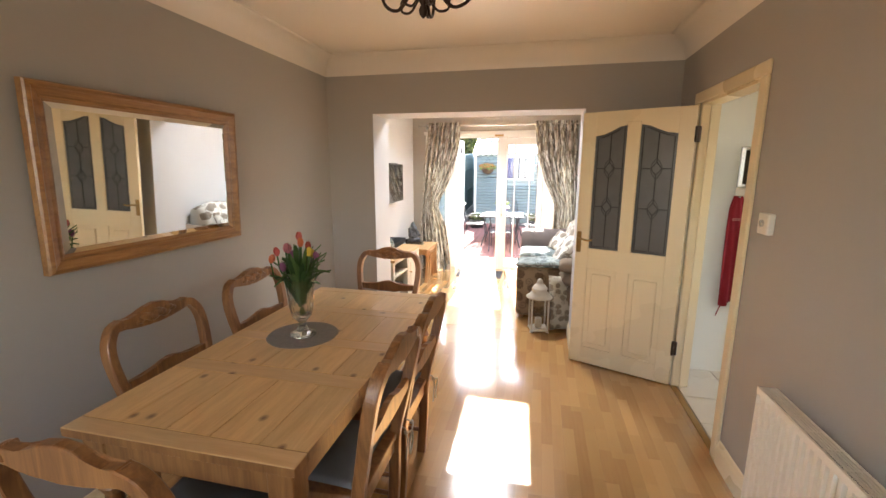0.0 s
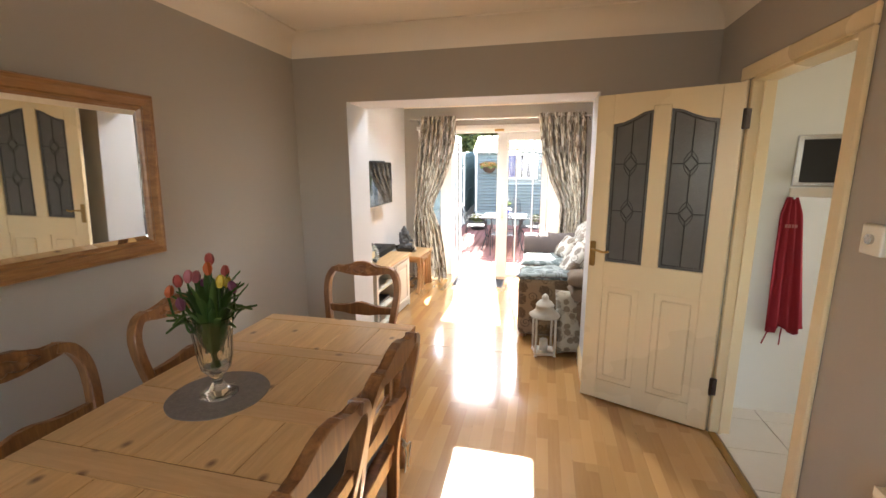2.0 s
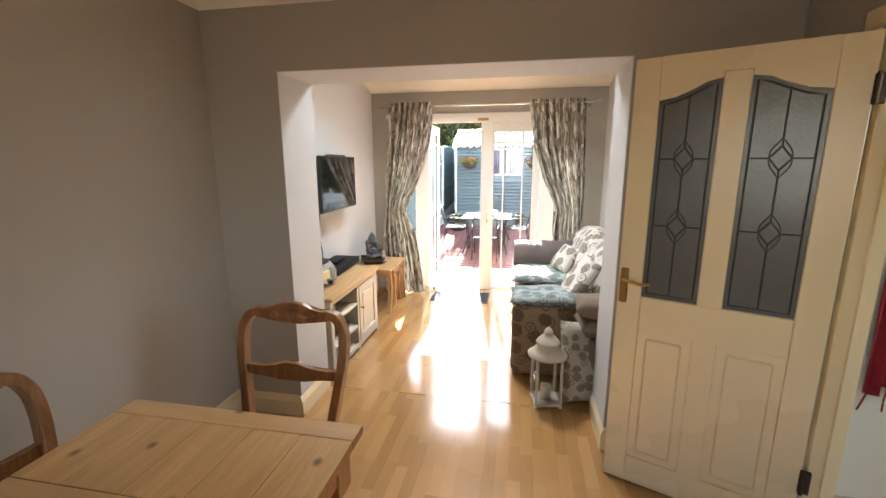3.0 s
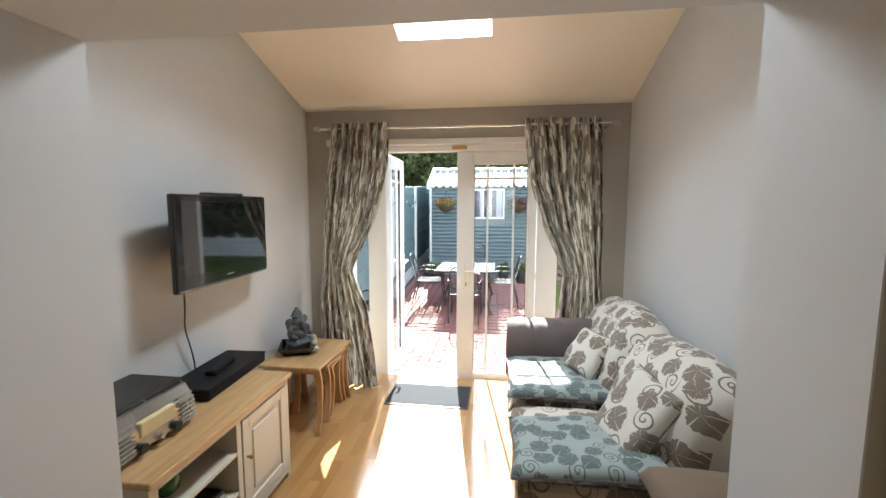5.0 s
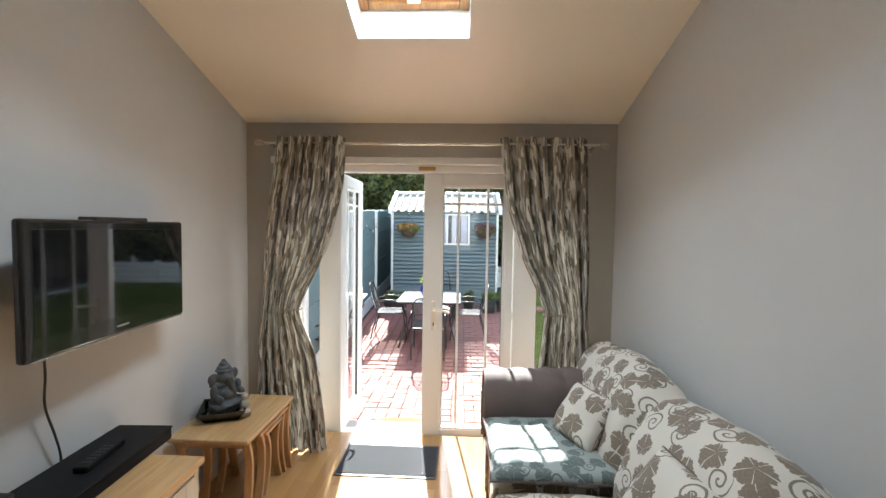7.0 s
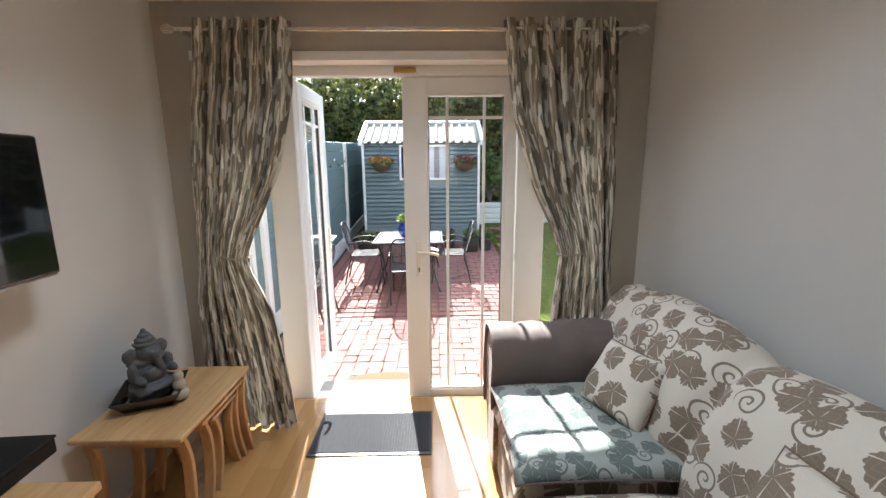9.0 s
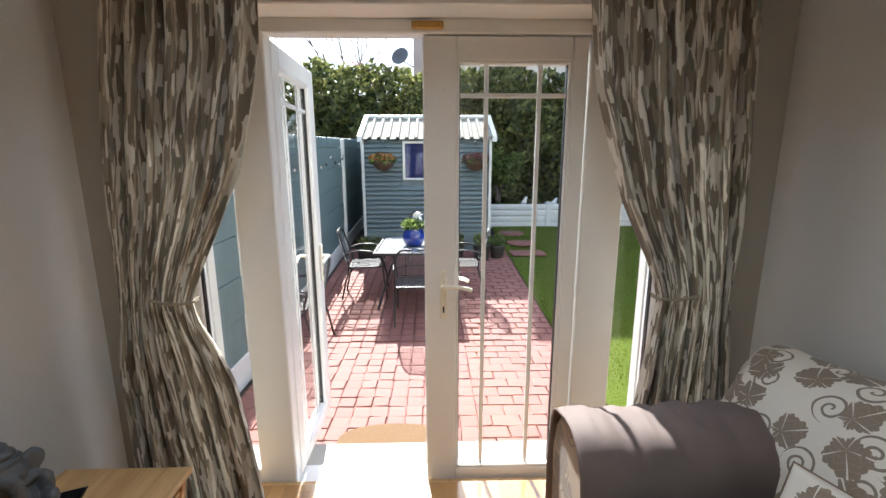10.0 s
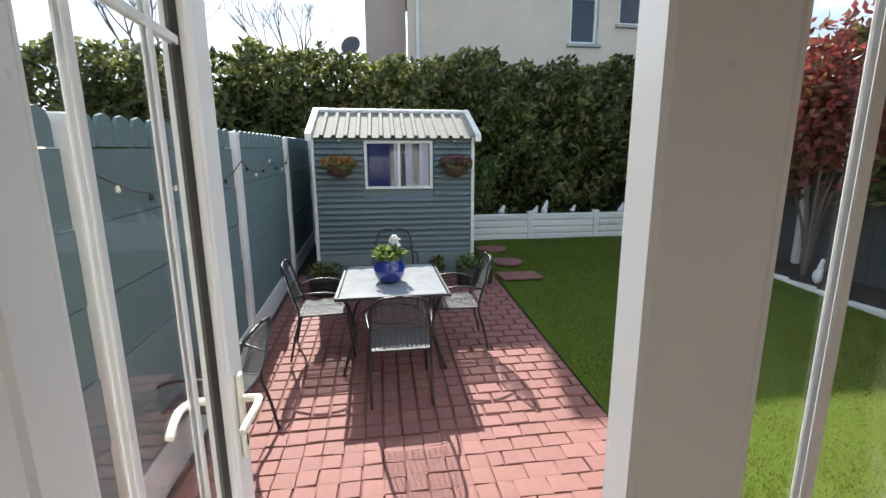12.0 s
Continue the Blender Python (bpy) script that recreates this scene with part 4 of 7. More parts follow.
def dining_table():
    x0, x1, y0, y1, z = -1.375, -0.55, 0.88, 2.535, 0.765
    t = thing("dining_table", "long pale pine farmhouse dining table with cross boards", "table")
    T = 0.032
    ys = [y0, y0 + 0.07, 1.31, 1.40, 1.64, 1.73, 2.07, 2.16, y1 - 0.08, y1]
    for a, b in ((ys[0], ys[1]), (ys[2], ys[3]), (ys[4], ys[5]), (ys[6], ys[7]), (ys[8], ys[9])):
        shaded_edges(part("cross_board", boxes(((x0, a, z - T), (x1, b - 0.0015, z), 0.0025)), pine_x, t))
    rnd = random.Random(3)
    for a, b in ((ys[1], ys[2]), (ys[3], ys[4]), (ys[5], ys[6]), (ys[7], ys[8])):
        cuts = [x0] + [x0 + (x1 - x0) * (k + rnd.uniform(-0.08, 0.08)) / 5 for k in range(1, 5)] + [x1]
        for c, d in zip(cuts, cuts[1:]):
            shaded_edges(part("plank", boxes(((c, a, z - T), (d - 0.0012, b - 0.0015, z - rnd.random() * 0.0006), 0.0015)), pine, t))
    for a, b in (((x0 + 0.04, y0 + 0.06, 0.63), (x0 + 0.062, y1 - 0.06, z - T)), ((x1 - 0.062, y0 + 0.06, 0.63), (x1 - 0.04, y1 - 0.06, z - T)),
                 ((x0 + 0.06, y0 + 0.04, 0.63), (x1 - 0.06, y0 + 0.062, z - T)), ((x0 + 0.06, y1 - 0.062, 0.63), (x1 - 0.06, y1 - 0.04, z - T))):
        part("apron", boxes((a, b, 0.003)), pine_z_shaded, t)
    prof = [(0.030, 0.0), (0.036, 0.02), (0.030, 0.05), (0.022, 0.08), (0.034, 0.14), (0.040, 0.24), (0.033, 0.40), (0.026, 0.49), (0.040, 0.52), (0.026, 0.55), (0.042, 0.58)]
    for x in (x0 + 0.075, x1 - 0.075):
        for y in (y0 + 0.075, y1 - 0.075):
            bm = lathe(bmesh.new(), prof, 16, (x, y, 0))
            box(bm, (x - 0.042, y - 0.042, 0.58), (x + 0.042, y + 0.042, z - T), 0.003)
            part("leg", bm, pine_z_shaded, t)
    return t


dining_table()


def dining_chair():
    """Faces +y; its back stands at y = 0, the seat runs forward to y = 0.42."""
    c = thing("dining_chair", "waxed pine dining chair with a carved curved back", "chair", group="chairs round the dining table")
    lean = 0.10

    def by(z):
        return -lean * max(0.0, (z - 0.45)) / 0.52
    for s in (-1, 1):
        pts = [(s * 0.185, 0.02, 0.0), (s * 0.19, 0.005, 0.22), (s * 0.195, 0.0, 0.44), (s * 0.215, by(0.6), 0.60), (s * 0.237, by(0.76), 0.76), (s * 0.236, by(0.86), 0.86), (s * 0.205, by(0.925), 0.925), (s * 0.16, by(0.945), 0.945)]
        bm = tube(bmesh.new(), curve(pts, 6), 1.0, flat=(0.038, 0.046), up=(0, 1, 0))
        part("back_post", bm, chair_wood, c, smooth=False)
    # crest rail: serpentine, thicker in the middle, with carved lobes
    bm = bmesh.new()
    top = [(-0.175, 0.962), (-0.12, 0.953), (-0.085, 0.963), (-0.05, 0.986), (0.0, 0.993), (0.05, 0.986), (0.085, 0.963), (0.12, 0.953), (0.175, 0.962)]
    bot = [(0.175, 0.915), (0.12, 0.915), (0.075, 0.902), (0.035, 0.895), (0.0, 0.903), (-0.035, 0.895), (-0.075, 0.902), (-0.12, 0.915), (-0.175, 0.915)]
    slab(bm, top + bot, 0.034, "xz", by(0.94) - 0.017, 0.006)
    crest = part("crest_rail", bm, chair_wood, c)
    bm = bmesh.new()
    for k in range(9):
        x = -0.085 + 0.17 * k / 8
        r = 0.017 + 0.006 * math.cos((k - 4) * 0.5)
        for sy in (1,):
            bmesh.ops.create_icosphere(bm, subdivisions=2, radius=r, matrix=Matrix.Translation((x, by(0.94) + sy * 0.016, 0.94 + 0.012 * math.sin(k * 2.1))) @ Matrix.Diagonal((1.4, 0.8, 0.8, 1)) @ Matrix.Rotation(k * 0.7, 4, "Y"))
    cv = part("carving", bm, chair_wood, crest, smooth=True)
    rm_ = cv.modifiers.new("one_body", "REMESH")
    rm_.mode, rm_.voxel_size, rm_.use_smooth_shade = "VOXEL", 0.004, True
    bm = bmesh.new()
    top = [(-0.215, 0.705), (-0.13, 0.70), (-0.08, 0.712), (-0.03, 0.728), (0.0, 0.724), (0.03, 0.728), (0.08, 0.712), (0.13, 0.70), (0.215, 0.705)]
    bot = [(0.215, 0.66), (0.12, 0.655), (0.06, 0.642), (0.0, 0.65), (-0.06, 0.642), (-0.12, 0.655), (-0.215, 0.66)]
    slab(bm, top + bot, 0.026, "xz", by(0.69) - 0.013, 0.005)
    part("mid_rail", bm, chair_wood, c)
    bm = bmesh.new()
    slab(bm, [(-0.20, -0.01), (0.20, -0.01), (0.235, 0.40), (0.225, 0.425), (-0.225, 0.425), (-0.235, 0.40)], 0.03, "xy", 0.425, 0.006)
    part("seat", bm, chair_wood, c)
    part("seat_rail", boxes(((-0.20, 0.0, 0.36), (0.20, 0.02, 0.425), 0.003), ((-0.20, 0.385, 0.36), (0.20, 0.405, 0.425), 0.003), ((-0.215, 0.02, 0.36), (-0.195, 0.385, 0.425), 0.003), ((0.195, 0.02, 0.36), (0.215, 0.385, 0.425), 0.003)), chair_wood, c)
    prof = [(0.016, 0.0), (0.021, 0.02), (0.016, 0.05), (0.022, 0.12), (0.024, 0.22), (0.018, 0.30), (0.025, 0.33), (0.02, 0.36)]
    for s in (-1, 1):
        part("front_leg", lathe(bmesh.new(), prof, 12, (s * 0.195, 0.39, 0)), chair_wood, c, smooth=True)
    bm = tube(bmesh.new(), [(-0.195, 0.39, 0.15), (0.195, 0.39, 0.15)], 0.011, 8)
    part("stretcher", bm, chair_wood, c)
    for s in (-1, 1):
        part("stretcher", tube(bmesh.new(), [(s * 0.19, 0.01, 0.13), (s * 0.195, 0.39, 0.13)], 0.011, 8), chair_wood, c)
    return c


def chair_pad():
    p = thing("seat_cushion", "thin grey tie-on seat cushion on a dining chair", "cushion", group="seat cushions on the dining chairs")
    bm = cushion(0.40, 0.38, 0.05, 12)
    ob = part("pad", bm, seat_pad, p, smooth=True)
    ob.location = (0, 0.205, 0.48)
    for s in (-1, 1):
        bm = bmesh.new()
        x = s * 0.2
        tube(bm, curve([(x * 0.9, 0.03, 0.475), (x * 1.08, -0.028, 0.46), (x * 0.98, -0.05, 0.44), (x * 1.12, -0.045, 0.38), (x * 1.08, -0.04, 0.30)], 5), 0.004, 5)
        tube(bm, curve([(x * 0.98, -0.05, 0.44), (x * 1.2, -0.06, 0.43), (x * 1.1, -0.055, 0.36), (x * 1.22, -0.05, 0.31)], 5), 0.004, 5)
        bmesh.ops.create_icosphere(bm, subdivisions=1, radius=0.012, matrix=Matrix.Translation((x * 1.02, -0.045, 0.445)))
        part("tie", bm, cord, p)
    return p


chair, pad = dining_chair(), chair_pad()
SEATS = [(-1.53, 1.475, -90), (-1.53, 2.155, -90), (-0.50, 1.36, 90), (-0.50, 1.85, 90), (-1.05, 2.93, 180), (-0.945, 0.702, 0)]
for k, (x, y, r) in enumerate(SEATS):
    m = pose(x, y, 0, 0, 0, r)
    if k == 0:
        chair.matrix_basis, pad.matrix_basis = m @ Matrix.Diagonal((1, 1, 0.98, 1)), m @ Matrix.Diagonal((1, 1, 0.98, 1))
    else:
        copy_thing(chair, m)
        copy_thing(pad, m)

# round mat, vase and tulips
pm = thing("placemat", "round grey felt placemat on the table", "placemat", pose(-1.035, 1.735, 0.765))
bm = lathe(bmesh.new(), [(0.165, 0.0), (0.168, 0.002), (0.166, 0.005), (0.0, 0.0052)], 48, wave=lambda a, z: 1 + 0.006 * math.sin(a * 40))
part("disc", bm, grey_felt, pm)
VX, VY, VZ = -1.035, 1.735, 0.771
vase = thing("vase", "cut crystal footed vase on a round placemat", "vase", pose(VX, VY, VZ))
cut = lambda a, z: 1 + 0.025 * abs(math.sin(a * 8 + z * 40)) if z > 0.1 else 1 + 0.03 * abs(math.sin(a * 5))
outer = [(0.062, 0.0), (0.060, 0.008), (0.030, 0.022), (0.016, 0.045), (0.016, 0.062), (0.03, 0.078), (0.047, 0.10), (0.055, 0.14), (0.060, 0.20), (0.066, 0.255), (0.071, 0.285)]
inner = [(0.066, 0.285), (0.060, 0.25), (0.054, 0.20), (0.048, 0.14), (0.038, 0.105), (0.012, 0.092)]
part("body", lathe(bmesh.new(), outer + inner, 40, wave=cut), crystal_m, vase)
tul = thing("tulip_bunch", "bunch of orange, pink and yellow tulips in the vase", "flowers", pose(VX, VY, VZ))
rnd = random.Random(11)
HEADS = [("orange", 0.04, -0.03, 0.50), ("coral", -0.02, 0.05, 0.52), ("coral", -0.13, -0.02, 0.44), ("orange", -0.15, -0.06, 0.41), ("pink", -0.05, -0.05, 0.47), ("pink", -0.09, 0.03, 0.45),
         ("yellow", 0.08, -0.02, 0.45), ("yellow", 0.07, 0.05, 0.43), ("purple", 0.11, 0.03, 0.42), ("purple", -0.03, -0.11, 0.38), ("coral", 0.01, 0.10, 0.46), ("purple", -0.08, 0.08, 0.41)]
HEADS = [(c, hx * 0.78, hy * 0.78, hz * 0.88) for c, hx, hy, hz in HEADS]
for colour, hx, hy, hz in HEADS:
    part("stem", tube(bmesh.new(), curve([(hx * -0.12, hy * -0.12, 0.10), (hx * 0.3, hy * 0.3, 0.27), (hx * 0.85, hy * 0.85, hz - 0.08), (hx, hy, hz)], 6), 0.0038, 6), tulip_leaf, tul)
for colour, hx, hy, hz in HEADS:
    bm = bmesh.new()
    tilt = Matrix.Translation((hx, hy, hz)) @ Euler((-hy * 3, hx * 3, rnd.uniform(0, 6))).to_matrix().to_4x4()
    for k in range(6):
        a = k * math.pi / 3
        rr = 0.8 if k % 2 else 1.0
        rows = []
        for i in range(6):
            f = i / 5
            w = 0.0098 * math.sin(math.pi * min(1, 0.12 + f * 0.88)) ** 0.7
            rad = 0.0125 * math.sin(math.pi * (0.12 + 0.72 * f)) * rr
            rows.append([bm.verts.new(tilt @ Vector((math.cos(a) * rad - math.sin(a) * w * s, math.sin(a) * rad + math.cos(a) * w * s, 0.045 * f))) for s in (-1, 0, 1)])
        for r0, r1 in zip(rows, rows[1:]):
            for s in range(2):
                bm.faces.new((r0[s], r0[s + 1], r1[s + 1], r1[s]))
    part("flower_head", bm, petals[colour], tul, smooth=True)
bm = bmesh.new()
for k in range(56):
    a, out, h = rnd.uniform(0, 6.28), rnd.uniform(0.03, 0.15), rnd.uniform(0.27, 0.44)
    base = Vector((math.cos(a) * 0.02, math.sin(a) * 0.02, rnd.uniform(0.14, 0.24)))
    tip = Vector((math.cos(a) * out, math.sin(a) * out, h))
    mid = (base + tip) / 2 + Vector((0, 0, 0.05))
    side = Vector((-math.sin(a), math.cos(a), 0))
    rows = []
    for i, p in enumerate(curve([base, mid, tip], 4)):
        f = i / 8
        w = 0.012 * math.sin(math.pi * (0.15 + 0.82 * f))
        rows.append([bm.verts.new(p + side * w + Vector((0, 0, 0.004))), bm.verts.new(p - Vector((0, 0, 0.003))), bm.verts.new(p - side * w + Vector((0, 0, 0.004)))])
    for r0, r1 in zip(rows, rows[1:]):
        for s in range(2):
            bm.faces.new((r0[s], r0[s + 1], r1[s + 1], r1[s]))
part("leaves", bm, tulip_leaf, tul, smooth=True)

# mirror on the left wall
mi = thing("wall_mirror", "large wall mirror in a honey pine frame", "mirror", Matrix.Translation((LEFT, 1.21, 1.15)) @ Matrix.Rotation(radians(-1.1), 4, "Z") @ Matrix.Rotation(radians(2.1), 4, "Y") @ Matrix.Translation((-LEFT, -1.21, -1.15)))
y0, y1, z0, z1, xw = 1.212, 2.298, 1.146, 1.895, LEFT


def mitre(bm, y0, y1, z0, z1, steps_):
    rows = []
    for inset, x in steps_:
        rows.append([bm.verts.new((x, y0 + inset, z0 + inset)), bm.verts.new((x, y1 - inset, z0 + inset)), bm.verts.new((x, y1 - inset, z1 - inset)), bm.verts.new((x, y0 + inset, z1 - inset))])
    for r0, r1 in zip(rows, rows[1:]):
        for k in range(4):
            bm.faces.new((r0[k], r0[(k + 1) % 4], r1[(k + 1) % 4], r1[k]))
    return bm


part("mirror_frame", mitre(bmesh.new(), y0, y1, z0, z1, [(0.0, xw), (0.0, xw + 0.03), (0.006, xw + 0.038), (0.02, xw + 0.042), (0.026, xw + 0.036), (0.05, xw + 0.026), (0.056, xw + 0.03), (0.064, xw + 0.027), (0.07, xw + 0.018), (0.075, xw + 0.013)]), frame_wood, mi)
part("bevel", mitre(bmesh.new(), y0 + 0.074, y1 - 0.074, z0 + 0.074, z1 - 0.074, [(0.0, xw + 0.015), (0.022, xw + 0.019)]), mirror_m, mi)
part("glass", boxes(((xw + 0.005, y0 + 0.096, z0 + 0.096), (xw + 0.019, y1 - 0.096, z1 - 0.096))), mirror_m, mi)

# chandelier
ch = thing("chandelier", "small dark bronze chandelier with curled arms", "ceiling lamp", pose(-0.35, 1.5, 0.012))
bm = lathe(bmesh.new(), [(0.055, CEIL - 0.03), (0.06, CEIL - 0.01), (0.06, CEIL)], 20)
part("ceiling_rose", bm, bronze, ch)
bm = lathe(bmesh.new(), [(0.003, 2.068), (0.012, 2.078), (0.016, 2.092), (0.008, 2.11), (0.02, 2.13), (0.028, 2.15), (0.012, 2.18), (0.01, 2.24), (0.018, 2.27), (0.008, 2.30), (0.006, CEIL - 0.02)], 14)
part("stem", bm, bronze, ch, smooth=True)
for k in range(5):
    a = k * 2 * math.pi / 5 + 0.35
    u = Vector((math.cos(a), math.sin(a), 0))
    pts = [u * 0.012 + Vector((0, 0, 2.22)), u * 0.05 + Vector((0, 0, 2.16)), u * 0.10 + Vector((0, 0, 2.11)), u * 0.155 + Vector((0, 0, 2.13)), u * 0.18 + Vector((0, 0, 2.19)), u * 0.17 + Vector((0, 0, 2.22))]
    bm = tube(bmesh.new(), curve(pts, 6), 0.006, 8)
    tube(bm, curve([u * 0.10 + Vector((0, 0, 2.112)), u * 0.075 + Vector((0, 0, 2.135)), u * 0.085 + Vector((0, 0, 2.16)), u * 0.11 + Vector((0, 0, 2.155))], 5), 0.0045, 6)
    tube(bm, curve([u * 0.02 + Vector((0, 0, 2.13)), u * 0.05 + Vector((0, 0, 2.095)), u * 0.085 + Vector((0, 0, 2.10)), u * 0.09 + Vector((0, 0, 2.13)), u * 0.07 + Vector((0, 0, 2.14))], 5), 0.0045, 6)
    arm = part("arm", bm, bronze, ch, smooth=True)
    bm = lathe(bmesh.new(), [(0.01, 2.215), (0.026, 2.225), (0.03, 2.235), (0.012, 2.24), (0.012, 2.29), (0.004, 2.295)], 12, u * 0.17)
    part("candle_cup", bm, bronze, arm, smooth=True)

# radiator on the right wall
rad_enamel = plain("cream_radiator_enamel", (0.86, 0.775, 0.61), 0.32, var=0.03, scale=5, fine=80, bump=0.04)
ra = thing("radiator", "white ribbed panel radiator with a slotted top grille", "radiator")
ry0, ry1, rz0, rz1 = 0.65, 1.86, 0.11, 0.675
bm = bmesh.new()
out = []
n = 30
for k in range(n):
    y = ry0 + (ry1 - ry0) * k / n
    st = (ry1 - ry0) / n
    out += [(1.0, y), (1.0, y + st * 0.46), (1.022, y + st * 0.58), (1.022, y + st * 0.88)]
slab(bm, out + [(1.0, ry1), (1.027, ry1), (1.027, ry0)], rz1 - 0.03 - rz0, "xy", rz0)
part("front_panel", bm, rad_enamel, ra)
part("back_panel", boxes(((1.055, ry0, rz0), (1.068, ry1, rz1 - 0.03), 0.003)), rad_enamel, ra)
part("side_cover", boxes(((1.0, ry1, rz0 + 0.005), (1.068, ry1 + 0.006, rz1), 0.002)), rad_enamel, ra)
part("side_cover", boxes(((1.0, ry0 - 0.006, rz0 + 0.005), (1.068, ry0, rz1), 0.002)), rad_enamel, ra)
part("top_rim", boxes(((0.998, ry0 - 0.006, rz1 - 0.03), (1.004, ry1 + 0.006, rz1 + 0.002), 0.002), ((1.066, ry0 - 0.006, rz1 - 0.03), (1.072, ry1 + 0.006, rz1 + 0.002), 0.002)), rad_enamel, ra)
bm = bmesh.new()
for k in range(6):
    x = 1.0075 + 0.0112 * k
    box(bm, (x - 0.0016, ry0, rz1 - 0.006), (x + 0.0016, ry1, rz1))
for k in range(13):
    y = ry0 + (ry1 - ry0) * k / 12
    box(bm, (1.004, y - 0.003, rz1 - 0.007), (1.066, y + 0.003, rz1 - 0.001))
part("grille", bm, rad_enamel, ra)
# black here paints the shade seen through the grille slots
part("convector", boxes(((1.0285, ry0 + 0.01, rz0 + 0.05), (1.0535, ry1 - 0.01, rz1 - 0.035), 0.003)), black_satin, ra, "convector fins blackened to paint the shade inside")
bm = tube(bmesh.new(), [(1.03, ry1 + 0.03, 0.0), (1.03, ry1 + 0.03, 0.16), (1.03, ry1 - 0.01, 0.16)], 0.008, 8)
part("pipe", bm, chrome, ra)

# thermostat by the doorway
th = thing("wall_thermostat", "small white thermostat with a dial on the grey wall", "thermostat")
part("case", boxes(((RIGHT - 0.03, 2.085, 1.285), (RIGHT, 2.175, 1.38), 0.006, 2)), white_metal, th)
bm = tube(bmesh.new(), [(RIGHT - 0.038, 2.13, 1.335), (RIGHT - 0.028, 2.13, 1.335)], 0.016, 14)
part("dial", bm, chrome, th)

# kitchen things seen through the doorway
ap = thing("apron", "red cotton apron hanging on the kitchen wall", "apron")
bm = bmesh.new()
rows = []
for i in range(25):
    f = i / 24
    z = 1.385 - 0.82 * f
    w = 0.05 + 0.055 * f ** 0.8 + (0.0 if f > 0.12 else -0.02 * (1 - f / 0.12))
    cx = 1.475 + 0.055 * f
    rows.append([bm.verts.new((cx + w * (2 * k / 12 - 1), 3.455 - 0.018 * math.sin(k * 1.9 + f * 2) * (0.3 + f) - 0.012, z - (0.02 * math.sin(k * 0.9) if i == 24 else 0))) for k in range(13)])
for r0, r1 in zip(rows, rows[1:]):
    for k in range(12):
        bm.faces.new((r0[k], r0[k + 1], r1[k + 1], r1[k]))
ob = part("cloth", bm, red_cloth, ap, smooth=True)
sm = ob.modifiers.new("thickness", "SOLIDIFY")
sm.thickness = 0.004
bm = boxes()
for k, (a, b) in enumerate(((1.445, 1.458), (1.463, 1.476), (1.482, 1.49), (1.495, 1.508))):
    box(bm, (a, 3.418, 1.205), (b, 3.421, 1.225))
part("print", bm, plain("faded_print", (0.42, 0.15, 0.13), 0.85), ap, "faded pale printed marks")
for x, d in ((1.455, -0.03), (1.52, 0.0)):
    part("string", tube(bmesh.new(), curve([(x, 3.445, 0.58), (x + d * 0.4, 3.45, 0.53), (x + d, 3.45, 0.47)], 5), 0.004, 5), red_cloth, ap)
part("hook", boxes(((1.47, 3.43, 1.37), (1.485, 3.48, 1.40), 0.004)), chrome, ap)
kt = thing("kitchen_television", "small silver framed television on a kitchen wall bracket", "television", pose(1.435, 3.40, 1.385, 0, 0, -20))
part("screen_frame", boxes(((0.0, 0.0, 0.06), (0.40, 0.05, 0.345), 0.008, 2)), chrome, kt)
part("screen", boxes(((0.03, -0.004, 0.085), (0.37, 0.004, 0.32), 0.002)), screen_mat, kt)
part("speaker_strip", boxes(((0.0, -0.004, 0.0), (0.40, 0.05, 0.056), 0.008, 2)), white_metal, kt)
part("bracket", boxes(((0.15, 0.045, 0.12), (0.25, 0.16, 0.2), 0.006)), white_metal, kt)


# ---- lounge ----
def television():
    n0, n1 = Vector((-1.685, 4.63, 0)), Vector((-1.735, 5.478, 0))
    d = (n1 - n0).normalized()
    tv = thing("television", "black flat television mounted on the lounge wall", "television", pose(n0.x, n0.y, 1.15, 0, 0, math.degrees(math.atan2(d.y, d.x))))
    w, h = (n1 - n0).length, 0.475
    # local x along the screen, local -y to the room
    part("bezel", boxes(((0, 0.0, 0), (w, 0.035, h), 0.012, 3), ((0.06, 0.03, 0.05), (w - 0.06, 0.085, h - 0.04), 0.02, 2)), black_gloss, tv)
    part("screen", boxes(((0.035, -0.0015, 0.075), (w - 0.035, 0.004, h - 0.035), 0.001)), screen_mat, tv)
    part("chrome_strip", boxes(((0.02, -0.003, -0.002), (w - 0.02, 0.02, 0.006), 0.002)), chrome, tv)
    part("badge", boxes(((w / 2 - 0.035, -0.0025, 0.034), (w / 2 + 0.035, 0.0, 0.042), 0.001)), chrome, tv)
    part("bracket", boxes(((w / 2 - 0.2, 0.08, 0.1), (w / 2 + 0.2, 0.125, 0.4), 0.006)), black_satin, tv)
    return tv


television()
bx = thing("aerial_box", "slim black box on top of the television", "set-top box")
part("case", boxes(((-1.80, 4.95, 1.622), (-1.72, 5.22, 1.638), 0.004)), black_satin, bx)
cb = thing("tv_cable", "thin black cable hanging from the television", "cable")
part("wire", tube(bmesh.new(), curve([(-1.80, 4.80, 1.18), (-1.815, 4.82, 1.05), (-1.83, 4.83, 0.93), (-1.835, 4.87, 0.80), (-1.845, 4.90, 0.70), (-1.85, 4.90, 0.62)], 6), 0.0045, 6), black_satin, cb)


